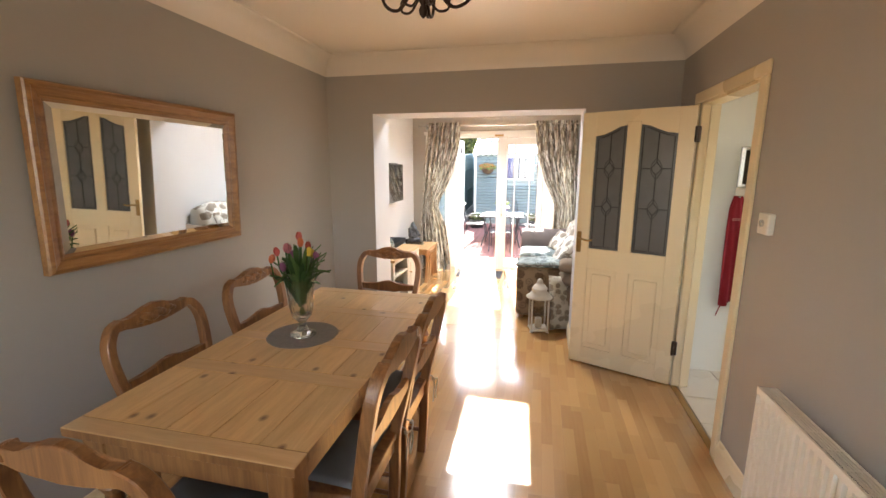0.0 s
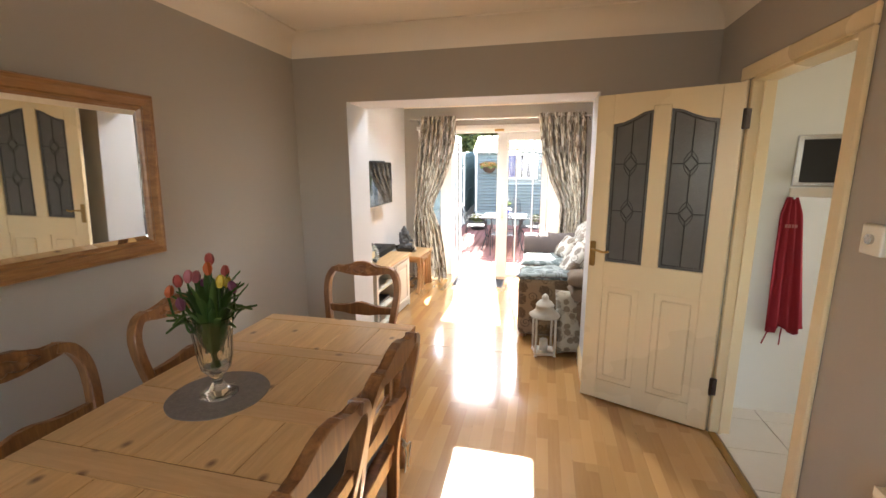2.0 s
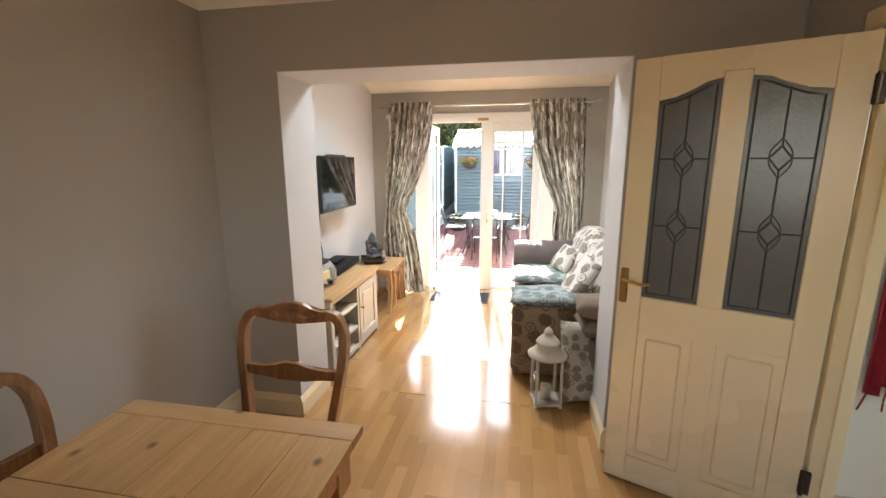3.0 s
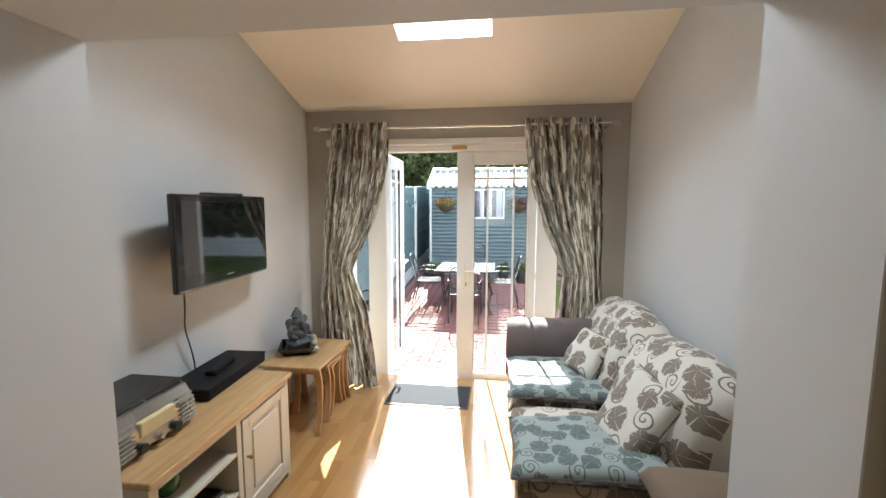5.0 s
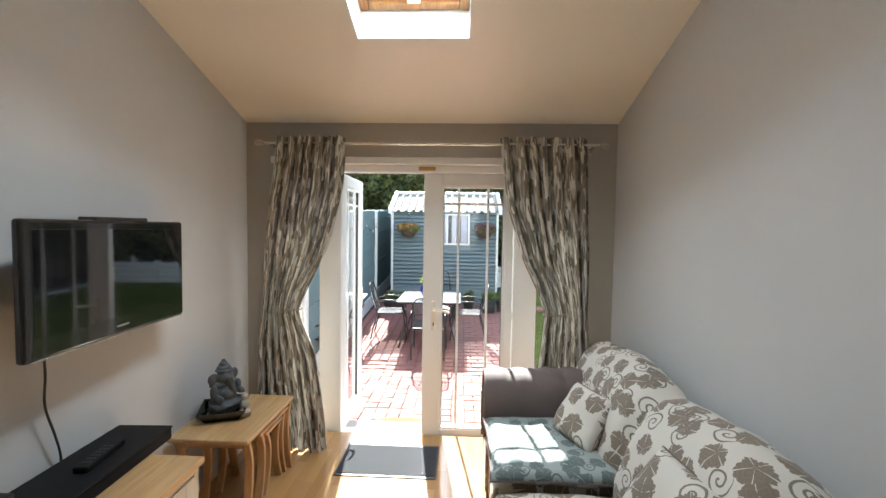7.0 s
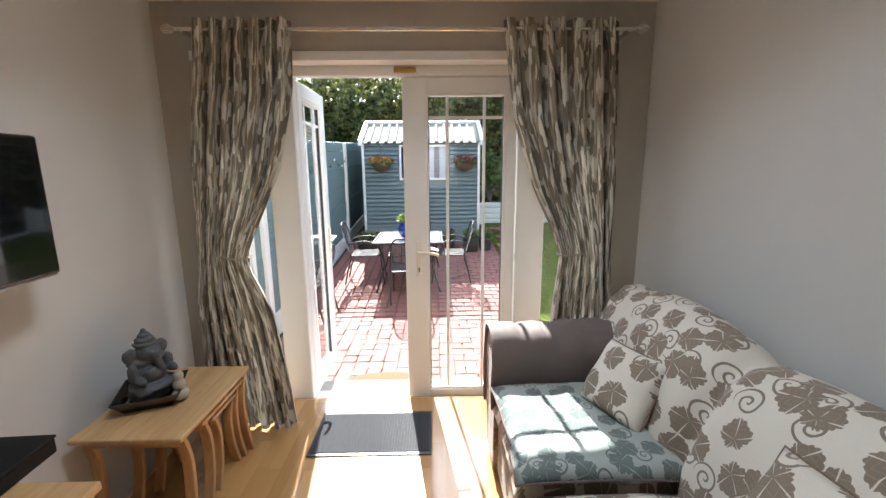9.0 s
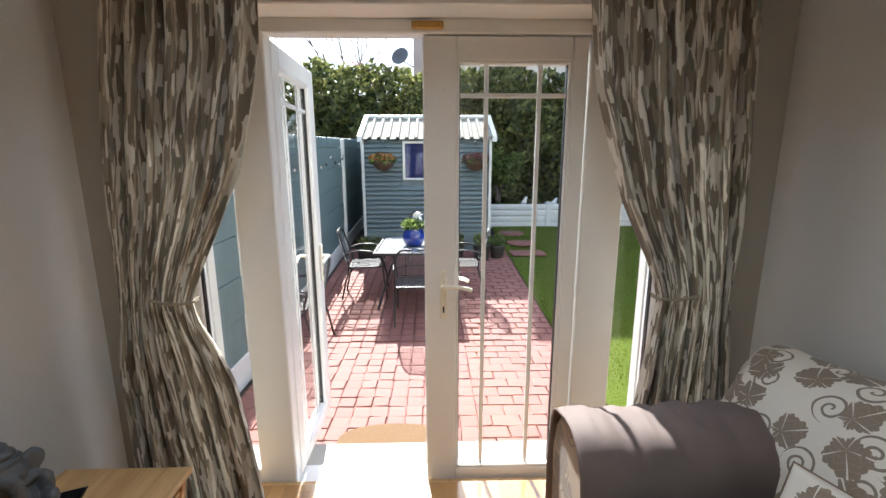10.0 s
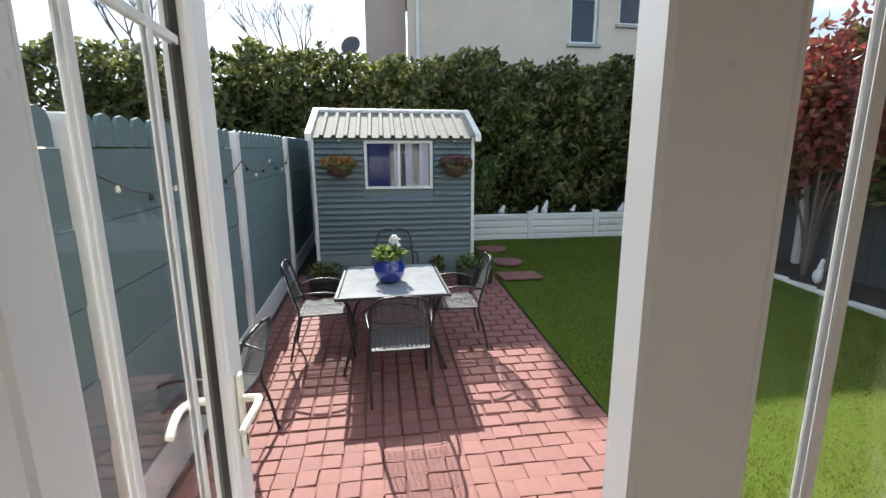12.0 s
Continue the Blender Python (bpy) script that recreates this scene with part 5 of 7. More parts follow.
def sideboard():
    x0, x1, y0, y1, z = L_LEFT + 0.008, -1.405, 4.10, 5.075, 0.615
    s = thing("sideboard", "stone-grey sideboard with open shelves and an oak top", "sideboard")
    part("worktop", boxes(((x0, y0 - 0.012, z - 0.028), (x1 + 0.02, y1 + 0.015, z), 0.004)), oak, s, "pale oak top")
    B = 0.022
    part("end_panel", boxes(((x0, y0, 0.0), (x1 - 0.006, y0 + B, z - 0.028), 0.002)), cabinet_paint, s)
    part("end_panel", boxes(((x0, y1 - B, 0.0), (x1 - 0.006, y1, z - 0.028), 0.002)), cabinet_paint, s)
    part("divider", boxes(((x0, 4.60, 0.05), (x1 - 0.004, 4.62, z - 0.03), 0.002)), cabinet_paint, s)
    part("back_panel", boxes(((x0, y0 + B, 0.05), (x0 + 0.01, y1 - B, z - 0.028))), cabinet_paint, s)
    for zz in (0.06, 0.225, 0.42):
        part("shelf", boxes(((x0 + 0.01, y0 + B, zz - 0.02), (x1 - 0.004, 4.60, zz), 0.002)), cabinet_paint, s)
    part("face_frame", boxes(((x1 - 0.006, y0, 0.0), (x1, y0 + 0.045, z - 0.03), 0.002), ((x1 - 0.006, 4.595, 0.0), (x1, 4.63, z - 0.03), 0.002), ((x1 - 0.006, y1 - 0.03, 0.0), (x1, y1, z - 0.03), 0.002),
                             ((x1 - 0.005, y0 + 0.045, 0.025), (x1 + 0.0005, 4.595, 0.062), 0.002), ((x1 - 0.005, y0 + 0.045, z - 0.06), (x1 + 0.0005, y1 - 0.03, z - 0.03), 0.002), ((x1 - 0.005, 4.63, 0.025), (x1 + 0.0005, y1 - 0.03, 0.06), 0.002)), cabinet_paint, s)
    ya, yb, za, zb = 4.635, y1 - 0.034, 0.066, z - 0.064
    d = part("door", boxes(((x1 - 0.014, ya, za), (x1 + 0.004, ya + 0.055, zb), 0.002), ((x1 - 0.014, yb - 0.055, za), (x1 + 0.004, yb, zb), 0.002), ((x1 - 0.014, ya + 0.055, za), (x1 + 0.004, yb - 0.055, za + 0.055), 0.002), ((x1 - 0.014, ya + 0.055, zb - 0.055), (x1 + 0.004, yb - 0.055, zb), 0.002),
                           ((x1 - 0.012, ya + 0.05, za + 0.05), (x1 - 0.006, yb - 0.05, zb - 0.05)), ((x1 - 0.01, ya + 0.085, za + 0.085), (x1 + 0.001, yb - 0.085, zb - 0.085), 0.006)), cabinet_paint, s)
    bm = lathe(bmesh.new(), [(0.006, 0.0), (0.005, 0.012), (0.011, 0.018), (0.012, 0.024), (0.004, 0.03)], 12)
    bmesh.ops.transform(bm, matrix=Matrix.Translation((x1 + 0.003, ya + 0.028, 0.36)) @ Matrix.Rotation(math.pi / 2, 4, "Y"), verts=bm.verts)
    part("knob", bm, brass, d, smooth=True)
    part("plinth", boxes(((x0 + 0.02, y0 + 0.03, 0.0), (x1 - 0.03, y1 - 0.03, 0.04))), cabinet_paint, s)
    return s


sideboard()
gb = thing("green_bottle", "green glass bowl on the sideboard shelf", "bowl", pose(-1.52, 4.30, 0.42))
part("body", lathe(bmesh.new(), [(0.03, 0), (0.05, 0.02), (0.055, 0.06), (0.04, 0.10), (0.025, 0.115)], 18), plain("green_glaze", (0.03, 0.12, 0.025), 0.2), gb, smooth=True)
dv = thing("media_player", "slim silver and black media player on the shelf", "media player")
part("case", boxes(((-1.80, 4.18, 0.226), (-1.45, 4.55, 0.266), 0.004)), black_satin, dv)
part("front_strip", boxes(((-1.452, 4.18, 0.228), (-1.445, 4.55, 0.25), 0.002)), chrome, dv)
mg = thing("magazine_stack", "small stack of papers on the lowest sideboard shelf", "papers")
for k in range(3):
    part("magazine", boxes(((-1.74 + 0.01 * k, 4.2, 0.061 + 0.009 * k), (-1.50, 4.42 - 0.02 * k, 0.069 + 0.009 * k), 0.002)), (white_paint, print_cloth, cabinet_paint)[k], mg)


def radio():
    r = thing("retro_radio", "silver retro radio with a lit dial and dark top", "radio", pose(-1.85, 4.105, 0.616))
    w, d, h = 0.31, 0.41, 0.185     # x depth, y width
    bm = bmesh.new()
    slab(bm, [(0.0, 0.0), (w - 0.03, 0.0), (w, 0.03), (w - 0.005, 0.11), (w - 0.04, h - 0.012), (w - 0.07, h - 0.004), (0.0, h - 0.004)], d, "xz", 0.0, 0.006)
    part("body", bm, chrome, r)
    part("lid", boxes(((0.0, 0.0, h - 0.004), (w - 0.06, d, h + 0.012), 0.006, 2)), black_satin, r, "dark grey flat lid")
    for k in range(7):
        z = 0.03 + 0.018 * k
        for a, b in ((0.012, 0.09), (d - 0.09, d - 0.012)):
            part("grille_bar", tube(bmesh.new(), [(w + 0.004 - max(0, z - 0.11) * 0.45, a, z), (w + 0.004 - max(0, z - 0.11) * 0.45, b, z)], 0.005, 6), chrome, r)
    part("dial", boxes(((w - 0.02, 0.12, 0.075), (w + 0.004, 0.29, 0.135), 0.004)), plain("cream_dial_card", (0.62, 0.50, 0.27), 0.4), r, "cream tuning dial")
    for y in (0.12, 0.205, 0.29):
        bm = tube(bmesh.new(), [(w - 0.01, y, 0.04), (w + 0.018, y, 0.04)], 0.018 if y != 0.205 else 0.012, 14, (0, 0, 1))
        part("knob", bm, chrome if y == 0.205 else black_satin, r)
    return r


radio()
box_black = plain("matt_black_plastic", (0.008, 0.008, 0.009), 0.6, var=0.2, scale=20, fine=200, bump=0.05, spec=0.2)
sb = thing("set_top_box", "black satellite box lying on the sideboard", "set-top box", pose(-1.735, 4.945, 0.616, 0, 0, 3))
part("case", boxes(((-0.122, -0.275, 0.0), (0.122, 0.275, 0.05), 0.006, 2)), box_black, sb)
part("lid", boxes(((-0.125, -0.278, 0.05), (0.125, 0.278, 0.06), 0.003)), box_black, sb)
rc = thing("remote_control", "black remote control lying on the satellite box", "remote control", pose(-1.72, 4.94, 0.6765, 0, 0, 8))
part("case", boxes(((-0.027, -0.11, 0.0), (0.027, 0.11, 0.024), 0.006, 2)), box_black, rc)
bm = bmesh.new()
for i in range(6):
    for j in range(3):
        box(bm, (-0.017 + j * 0.0125, -0.08 + i * 0.024, 0.02), (-0.009 + j * 0.0125, -0.068 + i * 0.024, 0.0262))
part("buttons", bm, plain("dark_rubber_key", (0.035, 0.035, 0.036), 0.7), rc)["kind"] = "stuff"


def nest_table(name, x0, x1, y0, y1, z):
    t = thing(name, "pale oak nest table with bowed slat legs", "side table", group="nest of tables beside the sideboard")
    part("top", boxes(((x0, y0, z - 0.022), (x1, y1, z), 0.006, 2)), oak, t)
    for ya in (y0 + 0.035, y1 - 0.05):
        part("apron", boxes(((x0 + 0.03, ya, z - 0.06), (x1 - 0.03, ya + 0.015, z - 0.022), 0.002)), oak_z, t)
    for x in (x0 + 0.04, x1 - 0.03):
        for y, s in ((y0 + 0.04, 1), (y1 - 0.04, -1)):
            pts = curve([(x, y, z - 0.022), (x, y + s * 0.032, z * 0.7), (x, y + s * 0.024, z * 0.35), (x, y - s * 0.02, 0.0)], 6)
            part("leg", tube(bmesh.new(), pts, 1.0, flat=(0.022, 0.042), up=(1, 0, 0)), oak_z, t)
    return t


nest_table("nest_table", -1.835, -1.395, 5.47, 6.09, 0.48)
nest_table("nest_table", -1.80, -1.41, 5.645, 6.035, 0.435)
nest_table("nest_table", -1.77, -1.425, 5.75, 6.0, 0.39)

# cast ornament and its small companion: plain shapes
bo = thing("ornament_tray", "black square dish with a flared rim on the nest of tables", "tray", pose(-1.69, 5.765, 0.4805, 0, 0, 22))
bm = bmesh.new()
rings = [[bm.verts.new((sx * h, sy * h, z)) for sx, sy in ((-1, -1), (1, -1), (1, 1), (-1, 1))] for h, z in ((0.088, 0.0), (0.128, 0.062), (0.122, 0.064), (0.088, 0.03))]
for r0, r1 in zip(rings, rings[1:]):
    for k in range(4):
        bm.faces.new((r0[k], r0[(k + 1) % 4], r1[(k + 1) % 4], r1[k]))
bm.faces.new(rings[0])
bm.faces.new(rings[-1])
part("dish", bm, black_gloss, bo)
bm = bmesh.new()
lumps = [((0, 0, 0.02), (0.082, 0.092, 0.035)), ((0.02, 0, 0.055), (0.085, 0.098, 0.030)), ((-0.01, 0, 0.115), (0.058, 0.070, 0.065)), ((0.022, 0, 0.105), (0.052, 0.056, 0.05)),
         ((-0.01, 0, 0.165), (0.050, 0.082, 0.030)), ((0.01, 0, 0.205), (0.046, 0.052, 0.042)), ((-0.004, 0.068, 0.205), (0.016, 0.030, 0.034)), ((-0.004, -0.068, 0.205), (0.016, 0.030, 0.034)),
         ((0.0, 0, 0.243), (0.046, 0.050, 0.013)), ((0.0, 0, 0.262), (0.036, 0.040, 0.014)), ((0.0, 0, 0.281), (0.024, 0.027, 0.014)), ((0, 0, 0.297), (0.012, 0.013, 0.012)),
         ((0.055, -0.062, 0.052), (0.038, 0.036, 0.028)), ((0.055, 0.062, 0.052), (0.038, 0.036, 0.028)),
         ((0.02, -0.078, 0.13), (0.022, 0.020, 0.045)), ((0.02, 0.078, 0.13), (0.022, 0.020, 0.045)), ((0.055, -0.07, 0.10), (0.035, 0.018, 0.018)), ((0.055, 0.07, 0.11), (0.035, 0.018, 0.018))]
lumps += [((0.052 + 0.012 * math.sin(k * 0.5), 0.004 * k, 0.20 - 0.018 * k), (0.02 - 0.0014 * k,) * 3) for k in range(7)]
for (x, y, z), (a, b, c) in lumps:
    bmesh.ops.create_icosphere(bm, subdivisions=3, radius=1.0, matrix=Matrix.Translation((x, y, z)) @ Matrix.Diagonal((a, b, c, 1)))
for v in bm.verts:
    v.co += v.co.normalized() * (noise.noise(v.co * 40) * 0.006 + noise.noise(v.co * 90) * 0.004)
st = part("statue", bm, stone_grey, smooth=True)
rm = st.modifiers.new("one_body", "REMESH")
rm.mode, rm.voxel_size, rm.use_smooth_shade = "VOXEL", 0.004, True
st.location = (-1.69, 5.765, 0.512)
st.rotation_euler = (0, 0, radians(-24))
tagged(st, "dark cast stone seated statue on a black tray", "statue")
bm = bmesh.new()
for (x, y, z), (a, b, c) in (((0, 0, 0.03), (0.035, 0.04, 0.03)), ((0, 0, 0.075), (0.027, 0.03, 0.035)), ((0, 0, 0.118), (0.022, 0.022, 0.024))):
    bmesh.ops.create_icosphere(bm, subdivisions=2, radius=1.0, matrix=Matrix.Translation((x, y, z)) @ Matrix.Diagonal((a, b, c, 1)))
st = part("figurine", bm, stone_pale, smooth=True)
rm = st.modifiers.new("one_body", "REMESH")
rm.mode, rm.voxel_size, rm.use_smooth_shade = "VOXEL", 0.005, True
st.location = (-1.56, 5.76, 0.481)
tagged(st, "small pale cast figurine on the oak table", "figurine")


# ---- curtains and pole ----
def curtain(name, label, outer, inner, folds, seed):
    """outer and inner: the cloth's two side edges as (height, x)."""
    c = thing(name, label, "curtain")
    nz, nx = 46, 150
    zs = [2.235 - 2.225 * k / nz for k in range(nz + 1)]
    oz, ox = zip(*sorted(outer))
    iz, ix = zip(*sorted(inner))
    bm = bmesh.new()
    uv = bm.loops.layers.uv.new("UVMap")
    rows = []
    for z in zs:
        xo, xi = float(np.interp(z, oz, ox)), float(np.interp(z, iz, ix))
        near = math.exp(-((z - 1.03) / 0.16) ** 2)
        amp = 0.046 * (1 - 0.5 * near)
        row = []
        for k in range(nx + 1):
            u = k / nx
            uu = u + 0.018 * math.sin(u * 13 + seed) + 0.012 * noise.noise((u * 4, z * 1.5, seed))
            ph = uu * folds * 2 * math.pi
            x = xo + (xi - xo) * (u + 0.016 * math.sin(ph * 2 + 0.6) * (1 - near))
            sag = -0.05 * near * u
            y = 6.272 + amp * (1 - 2 * abs(math.sin(ph / 2)) ** 0.85) * (0.85 + 0.3 * noise.noise((u * 5, z * 2, seed))) + 0.012 * noise.noise((u * 9, z * 4, seed + 3)) + sag * 0.3
            row.append(bm.verts.new((x, y, z)))
        rows.append(row)
    for i, (r0, r1) in enumerate(zip(rows, rows[1:])):
        for k in range(nx):
            f = bm.faces.new((r0[k], r0[k + 1], r1[k + 1], r1[k]))
            for lp, (kk, ii) in zip(f.loops, ((k, i), (k + 1, i), (k + 1, i + 1), (k, i + 1))):
                lp[uv].uv = (kk / nx * 1.05 + seed, zs[ii])
    part("cloth", bm, curtain_mat, c, smooth=True)
    xo, xi = float(np.interp(1.03, oz, ox)), float(np.interp(1.03, iz, ix))
    mid = xo + (xi - xo) * 0.55
    part("tie_band", tube(bmesh.new(), curve([(xi + (xi - xo) * 0.02, 6.30, 1.03), (xi, 6.245, 1.028), ((xi + mid) / 2, 6.225, 1.03), (mid, 6.222, 1.045)], 6), 1.0, flat=(0.008, 0.014), up=(0, 1, 0)), curtain_mat, c)
    for k in range(folds):
        x0_ = ox[-1] + (ix[-1] - ox[-1]) * (k + 0.5) / folds
        bm = bmesh.new()
        tube(bm, [Vector((x0_, 6.272 + math.cos(a) * 0.026, 2.19 + math.sin(a) * 0.026)) for a in [2 * math.pi * q / 14 for q in range(15)]], 0.004, 6, (1, 0, 0))
        part("eyelet", bm, chrome, c)
    return c


curtain("curtain", "grey and taupe dashed curtain tied back on its outer side", [(0.0, -1.725), (0.7, -1.73), (1.03, -1.70), (1.6, -1.66), (2.235, -1.585)],
        [(0.0, -1.235), (0.3, -1.265), (0.7, -1.325), (0.95, -1.415), (1.03, -1.43), (1.15, -1.385), (1.5, -1.22), (1.9, -1.13), (2.235, -1.105)], 7, 1.3)
curtain("curtain", "grey and taupe dashed curtain tied back beside the sofa", [(0.0, 0.62), (0.7, 0.605), (1.03, 0.585), (1.6, 0.57), (2.235, 0.535)],
        [(0.0, 0.20), (0.4, 0.23), (0.85, 0.275), (1.03, 0.29), (1.15, 0.25), (1.4, 0.13), (1.75, 0.02), (2.235, -0.045)], 7, 5.1)
po = thing("curtain_pole", "slim steel curtain pole with scroll ends", "curtain pole")
part("rod", tube(bmesh.new(), [(-1.68, 6.272, 2.19), (0.63, 6.272, 2.19)], 0.010, 10), chrome, po)
for x, s in ((-1.68, -1), (0.63, 1)):
    bm = bmesh.new()
    for k in range(3):
        tube(bm, [Vector((x + s * (0.035 + 0.03 * math.cos(a)), 6.272 + 0.022 * math.sin(a) * math.cos(k * 1.05), 2.19 + 0.022 * math.sin(a) * math.sin(k * 1.05))) for a in [2 * math.pi * q / 12 for q in range(13)]], 0.0022, 5)
    part("finial", bm, chrome, po)
for x in (-1.645, 0.60):
    part("bracket", boxes(((x - 0.01, 6.272, 2.175), (x + 0.01, FAR, 2.19), 0.003), ((x - 0.018, FAR - 0.008, 2.14), (x + 0.018, FAR, 2.22), 0.003)), chrome, po)

dm = thing("doormat", "charcoal ribbed indoor doormat in front of the garden doors", "doormat")
part("rubber_edge", boxes(((-1.10, 5.985, 0.0), (-0.43, 6.395, 0.006), 0.002)), black_satin, dm)
bm = bmesh.new()
for k in range(40):
    x = -1.08 + 0.63 * k / 39
    box(bm, (x - 0.0074, 6.01, 0.005), (x + 0.0074, 6.37, 0.0095))
part("pile", bm, doormat_m, dm)["kind"] = "stuff"


# ---- sofa ----
def piping(cover, w, d, mat):
    """A corded seam round a cushion's waist."""
    side = [-1 + 2 * k / 20 for k in range(20)]
    pts = [(a * w / 2, -d / 2 * (1 - 0.05 * (1 - a * a)), 0) for a in side]
    pts += [(w / 2 * (1 - 0.05 * (1 - a * a)), a * d / 2, 0) for a in side]
    pts += [(-x, -y, 0) for x, y, _ in pts] + pts[:1]
    return part("piping", tube(bmesh.new(), pts, 0.004, 5), mat, cover)


def sofa():
    s = thing("sofa", "floral fabric sofa with brown panels against the lounge wall", "sofa")
    xf, xb = -0.13, L_RIGHT - 0.02
    base = part("base", boxes(((xf + 0.02, 4.55, 0.05), (xb, 5.80, 0.34), 0.03, 3)), brown_floral, s)
    box_uv(base)
    near = part("arm", boxes(((xf, 4.34, 0.03), (xb - 0.02, 4.58, 0.565), 0.05, 3)), brown_floral, s)
    box_uv(near)
    bm = bmesh.new()
    slab(bm, [(5.78, 0.05), (6.06, 0.05), (6.075, 0.55), (6.07, 0.64), (6.02, 0.71), (5.93, 0.735), (5.84, 0.72), (5.785, 0.66), (5.775, 0.58)], xb - xf, "yz", xf, 0.02)
    far = part("arm", bm, brown_floral, s)
    box_uv(far)
    # back: a sloping roll that runs the sofa's length
    bm = bmesh.new()
    uv = bm.loops.layers.uv.new("UVMap")
    prof = [(0.36, 0.36), (0.38, 0.55), (0.43, 0.72), (0.50, 0.86), (0.57, 0.925), (0.65, 0.94), (0.72, 0.91), (0.757, 0.82), (0.765, 0.5), (0.765, 0.1)]
    n = 88
    rows = []
    for i in range(n + 1):
        y = 4.42 + (6.16 - 4.42) * i / n
        k = min(1, min(i, n - i) / 6) ** 0.5
        seam = math.exp(-((y - 5.22) / 0.045) ** 2)
        k -= 0.35 * seam
        dip = 0.018 * math.sin(y * 7.0) - 0.02 * seam
        rows.append([bm.verts.new((0.77 + (x - 0.77) * (0.6 + 0.4 * k) + 0.010 * noise.noise((x * 8, y * 8, z * 8)), y, 0.4 + (z - 0.4) * (0.9 + 0.1 * k) + (dip if z > 0.6 else 0) + 0.012 * noise.noise((x * 6, y * 6, z * 6)))) for x, z in prof])
    run = [0.0]
    for (a, b), (c, d) in zip(prof, prof[1:]):
        run.append(run[-1] + math.hypot(c - a, d - b))
    for i in range(n):
        for k in range(len(prof) - 1):
            f = bm.faces.new((rows[i][k], rows[i + 1][k], rows[i + 1][k + 1], rows[i][k + 1]))
            for lp, (ii, kk) in zip(f.loops, ((i, k), (i + 1, k), (i + 1, k + 1), (i, k + 1))):
                lp[uv].uv = (1.74 * ii / n, run[kk])
    bm.faces.new(rows[0])
    bm.faces.new(list(reversed(rows[-1])))
    part("backrest", bm, cream_floral, s, "cream cloth with brown leaves", smooth=True)
    for yc, sd in ((4.90, 0.3), (5.48, 1.7)):
        ob = part("seat_cushion", cushion(0.62, 0.60, 0.17, 22, 0.28, 0.008, sd), cream_floral, s, smooth=True)
        ob.location = (0.165, yc, 0.405)
    for x in (xf + 0.06, xb - 0.06):
        for y in (4.40, 6.0):
            part("foot", lathe(bmesh.new(), [(0.02, 0.0), (0.028, 0.02), (0.03, 0.06)], 10, (x, y, 0)), chair_wood, s)
    return s


sofa()
for yc, w, d, z, sd in ((5.46, 0.60, 0.62, 0.515, 0.2), (4.605, 0.60, 0.52, 0.572, 2.4)):
    p = thing("seat_pad", "teal floral pad lying on the sofa seat", "cushion", pose(0.15, yc, z, 0 if yc > 5 else -4, 0 if yc > 5 else -2, 0), group="teal pads on the sofa")
    piping(part("pad", cushion(w, d, 0.085, 20, 0.3, 0.012, sd), teal_floral, p, smooth=True), w, d, brown_velour)
for (x, y, z), (rx, ry, rz), (w, d, h), sd, lab in (((0.35, 5.52, 0.655), (0, -54, 24), (0.29, 0.30, 0.13), 0.9, "small floral scatter cushion leaning at the far arm"),
                                                    ((0.38, 4.68, 0.69), (0, -54, 10), (0.36, 0.38, 0.14), 7.1, "floral scatter cushion beside the near arm")):
    p = thing("scatter_cushion", lab, "cushion", pose(x, y, z, rx, ry, rz), group="cushions on the sofa")
    piping(part("cover", cushion(w, d, h, 20, 0.42, 0.012, sd), cream_floral, p, smooth=True), w, d, taupe_cloth)
# the throw over the far arm
bm = bmesh.new()
prof = [(5.766, 0.40), (5.763, 0.48), (5.763, 0.55), (5.764, 0.61), (5.772, 0.665), (5.795, 0.705), (5.832, 0.733), (5.88, 0.746), (5.93, 0.75), (5.98, 0.742), (6.03, 0.722), (6.065, 0.69), (6.085, 0.64), (6.092, 0.55), (6.092, 0.45), (6.09, 0.25)]
rows = []
for i in range(57):
    x = -0.146 + 0.60 * i / 56
    rows.append([bm.verts.new((x + (0.01 * noise.noise((y * 9, z * 9, 1.0))), y, z + 0.010 * noise.noise((x * 14, y * 6, z * 6)) + 0.034 * abs(noise.noise((x * 9 + y * 7, y * 3, 2.0))) + 0.004 * noise.noise((x * 40, y * 9, 5.0)))) for y, z in prof])
for r0, r1 in zip(rows, rows[1:]):
    for k in range(len(prof) - 1):
        bm.faces.new((r0[k], r0[k + 1], r1[k + 1], r1[k]))
tw = thing("arm_throw", "taupe velour throw draped over the sofa arm", "throw")
ob = part("cloth", bm, brown_velour, tw, smooth=True)
sm = ob.modifiers.new("thickness", "SOLIDIFY")
sm.thickness = 0.008

# footstool, stacked cushions, sack cushion and lantern beside the pier
fs = thing("footstool", "low taupe upholstered footstool beside the sofa", "footstool")
part("body", boxes(((0.36, 4.06, 0.04), (0.76, 4.31, 0.46), 0.05, 4)), taupe_cloth, fs, smooth=False)
for x in (0.40, 0.72):
    for y in (4.10, 4.27):
        part("foot", lathe(bmesh.new(), [(0.015, 0.0), (0.02, 0.05)], 8, (x, y, 0)), chair_wood, fs)
for k, z in enumerate((0.52, 0.635)):
    p = thing("stacked_cushion", "plump taupe cushion stacked on the footstool", "cushion", pose(0.53 - 0.02 * k, 4.20, z, 0, 0, 4 - 7 * k), group="cushions stacked on the footstool")
    part("cover", cushion(0.46, 0.30, 0.13, 16, 0.3, 0.012, k * 2.0), taupe_cloth, p, smooth=True)
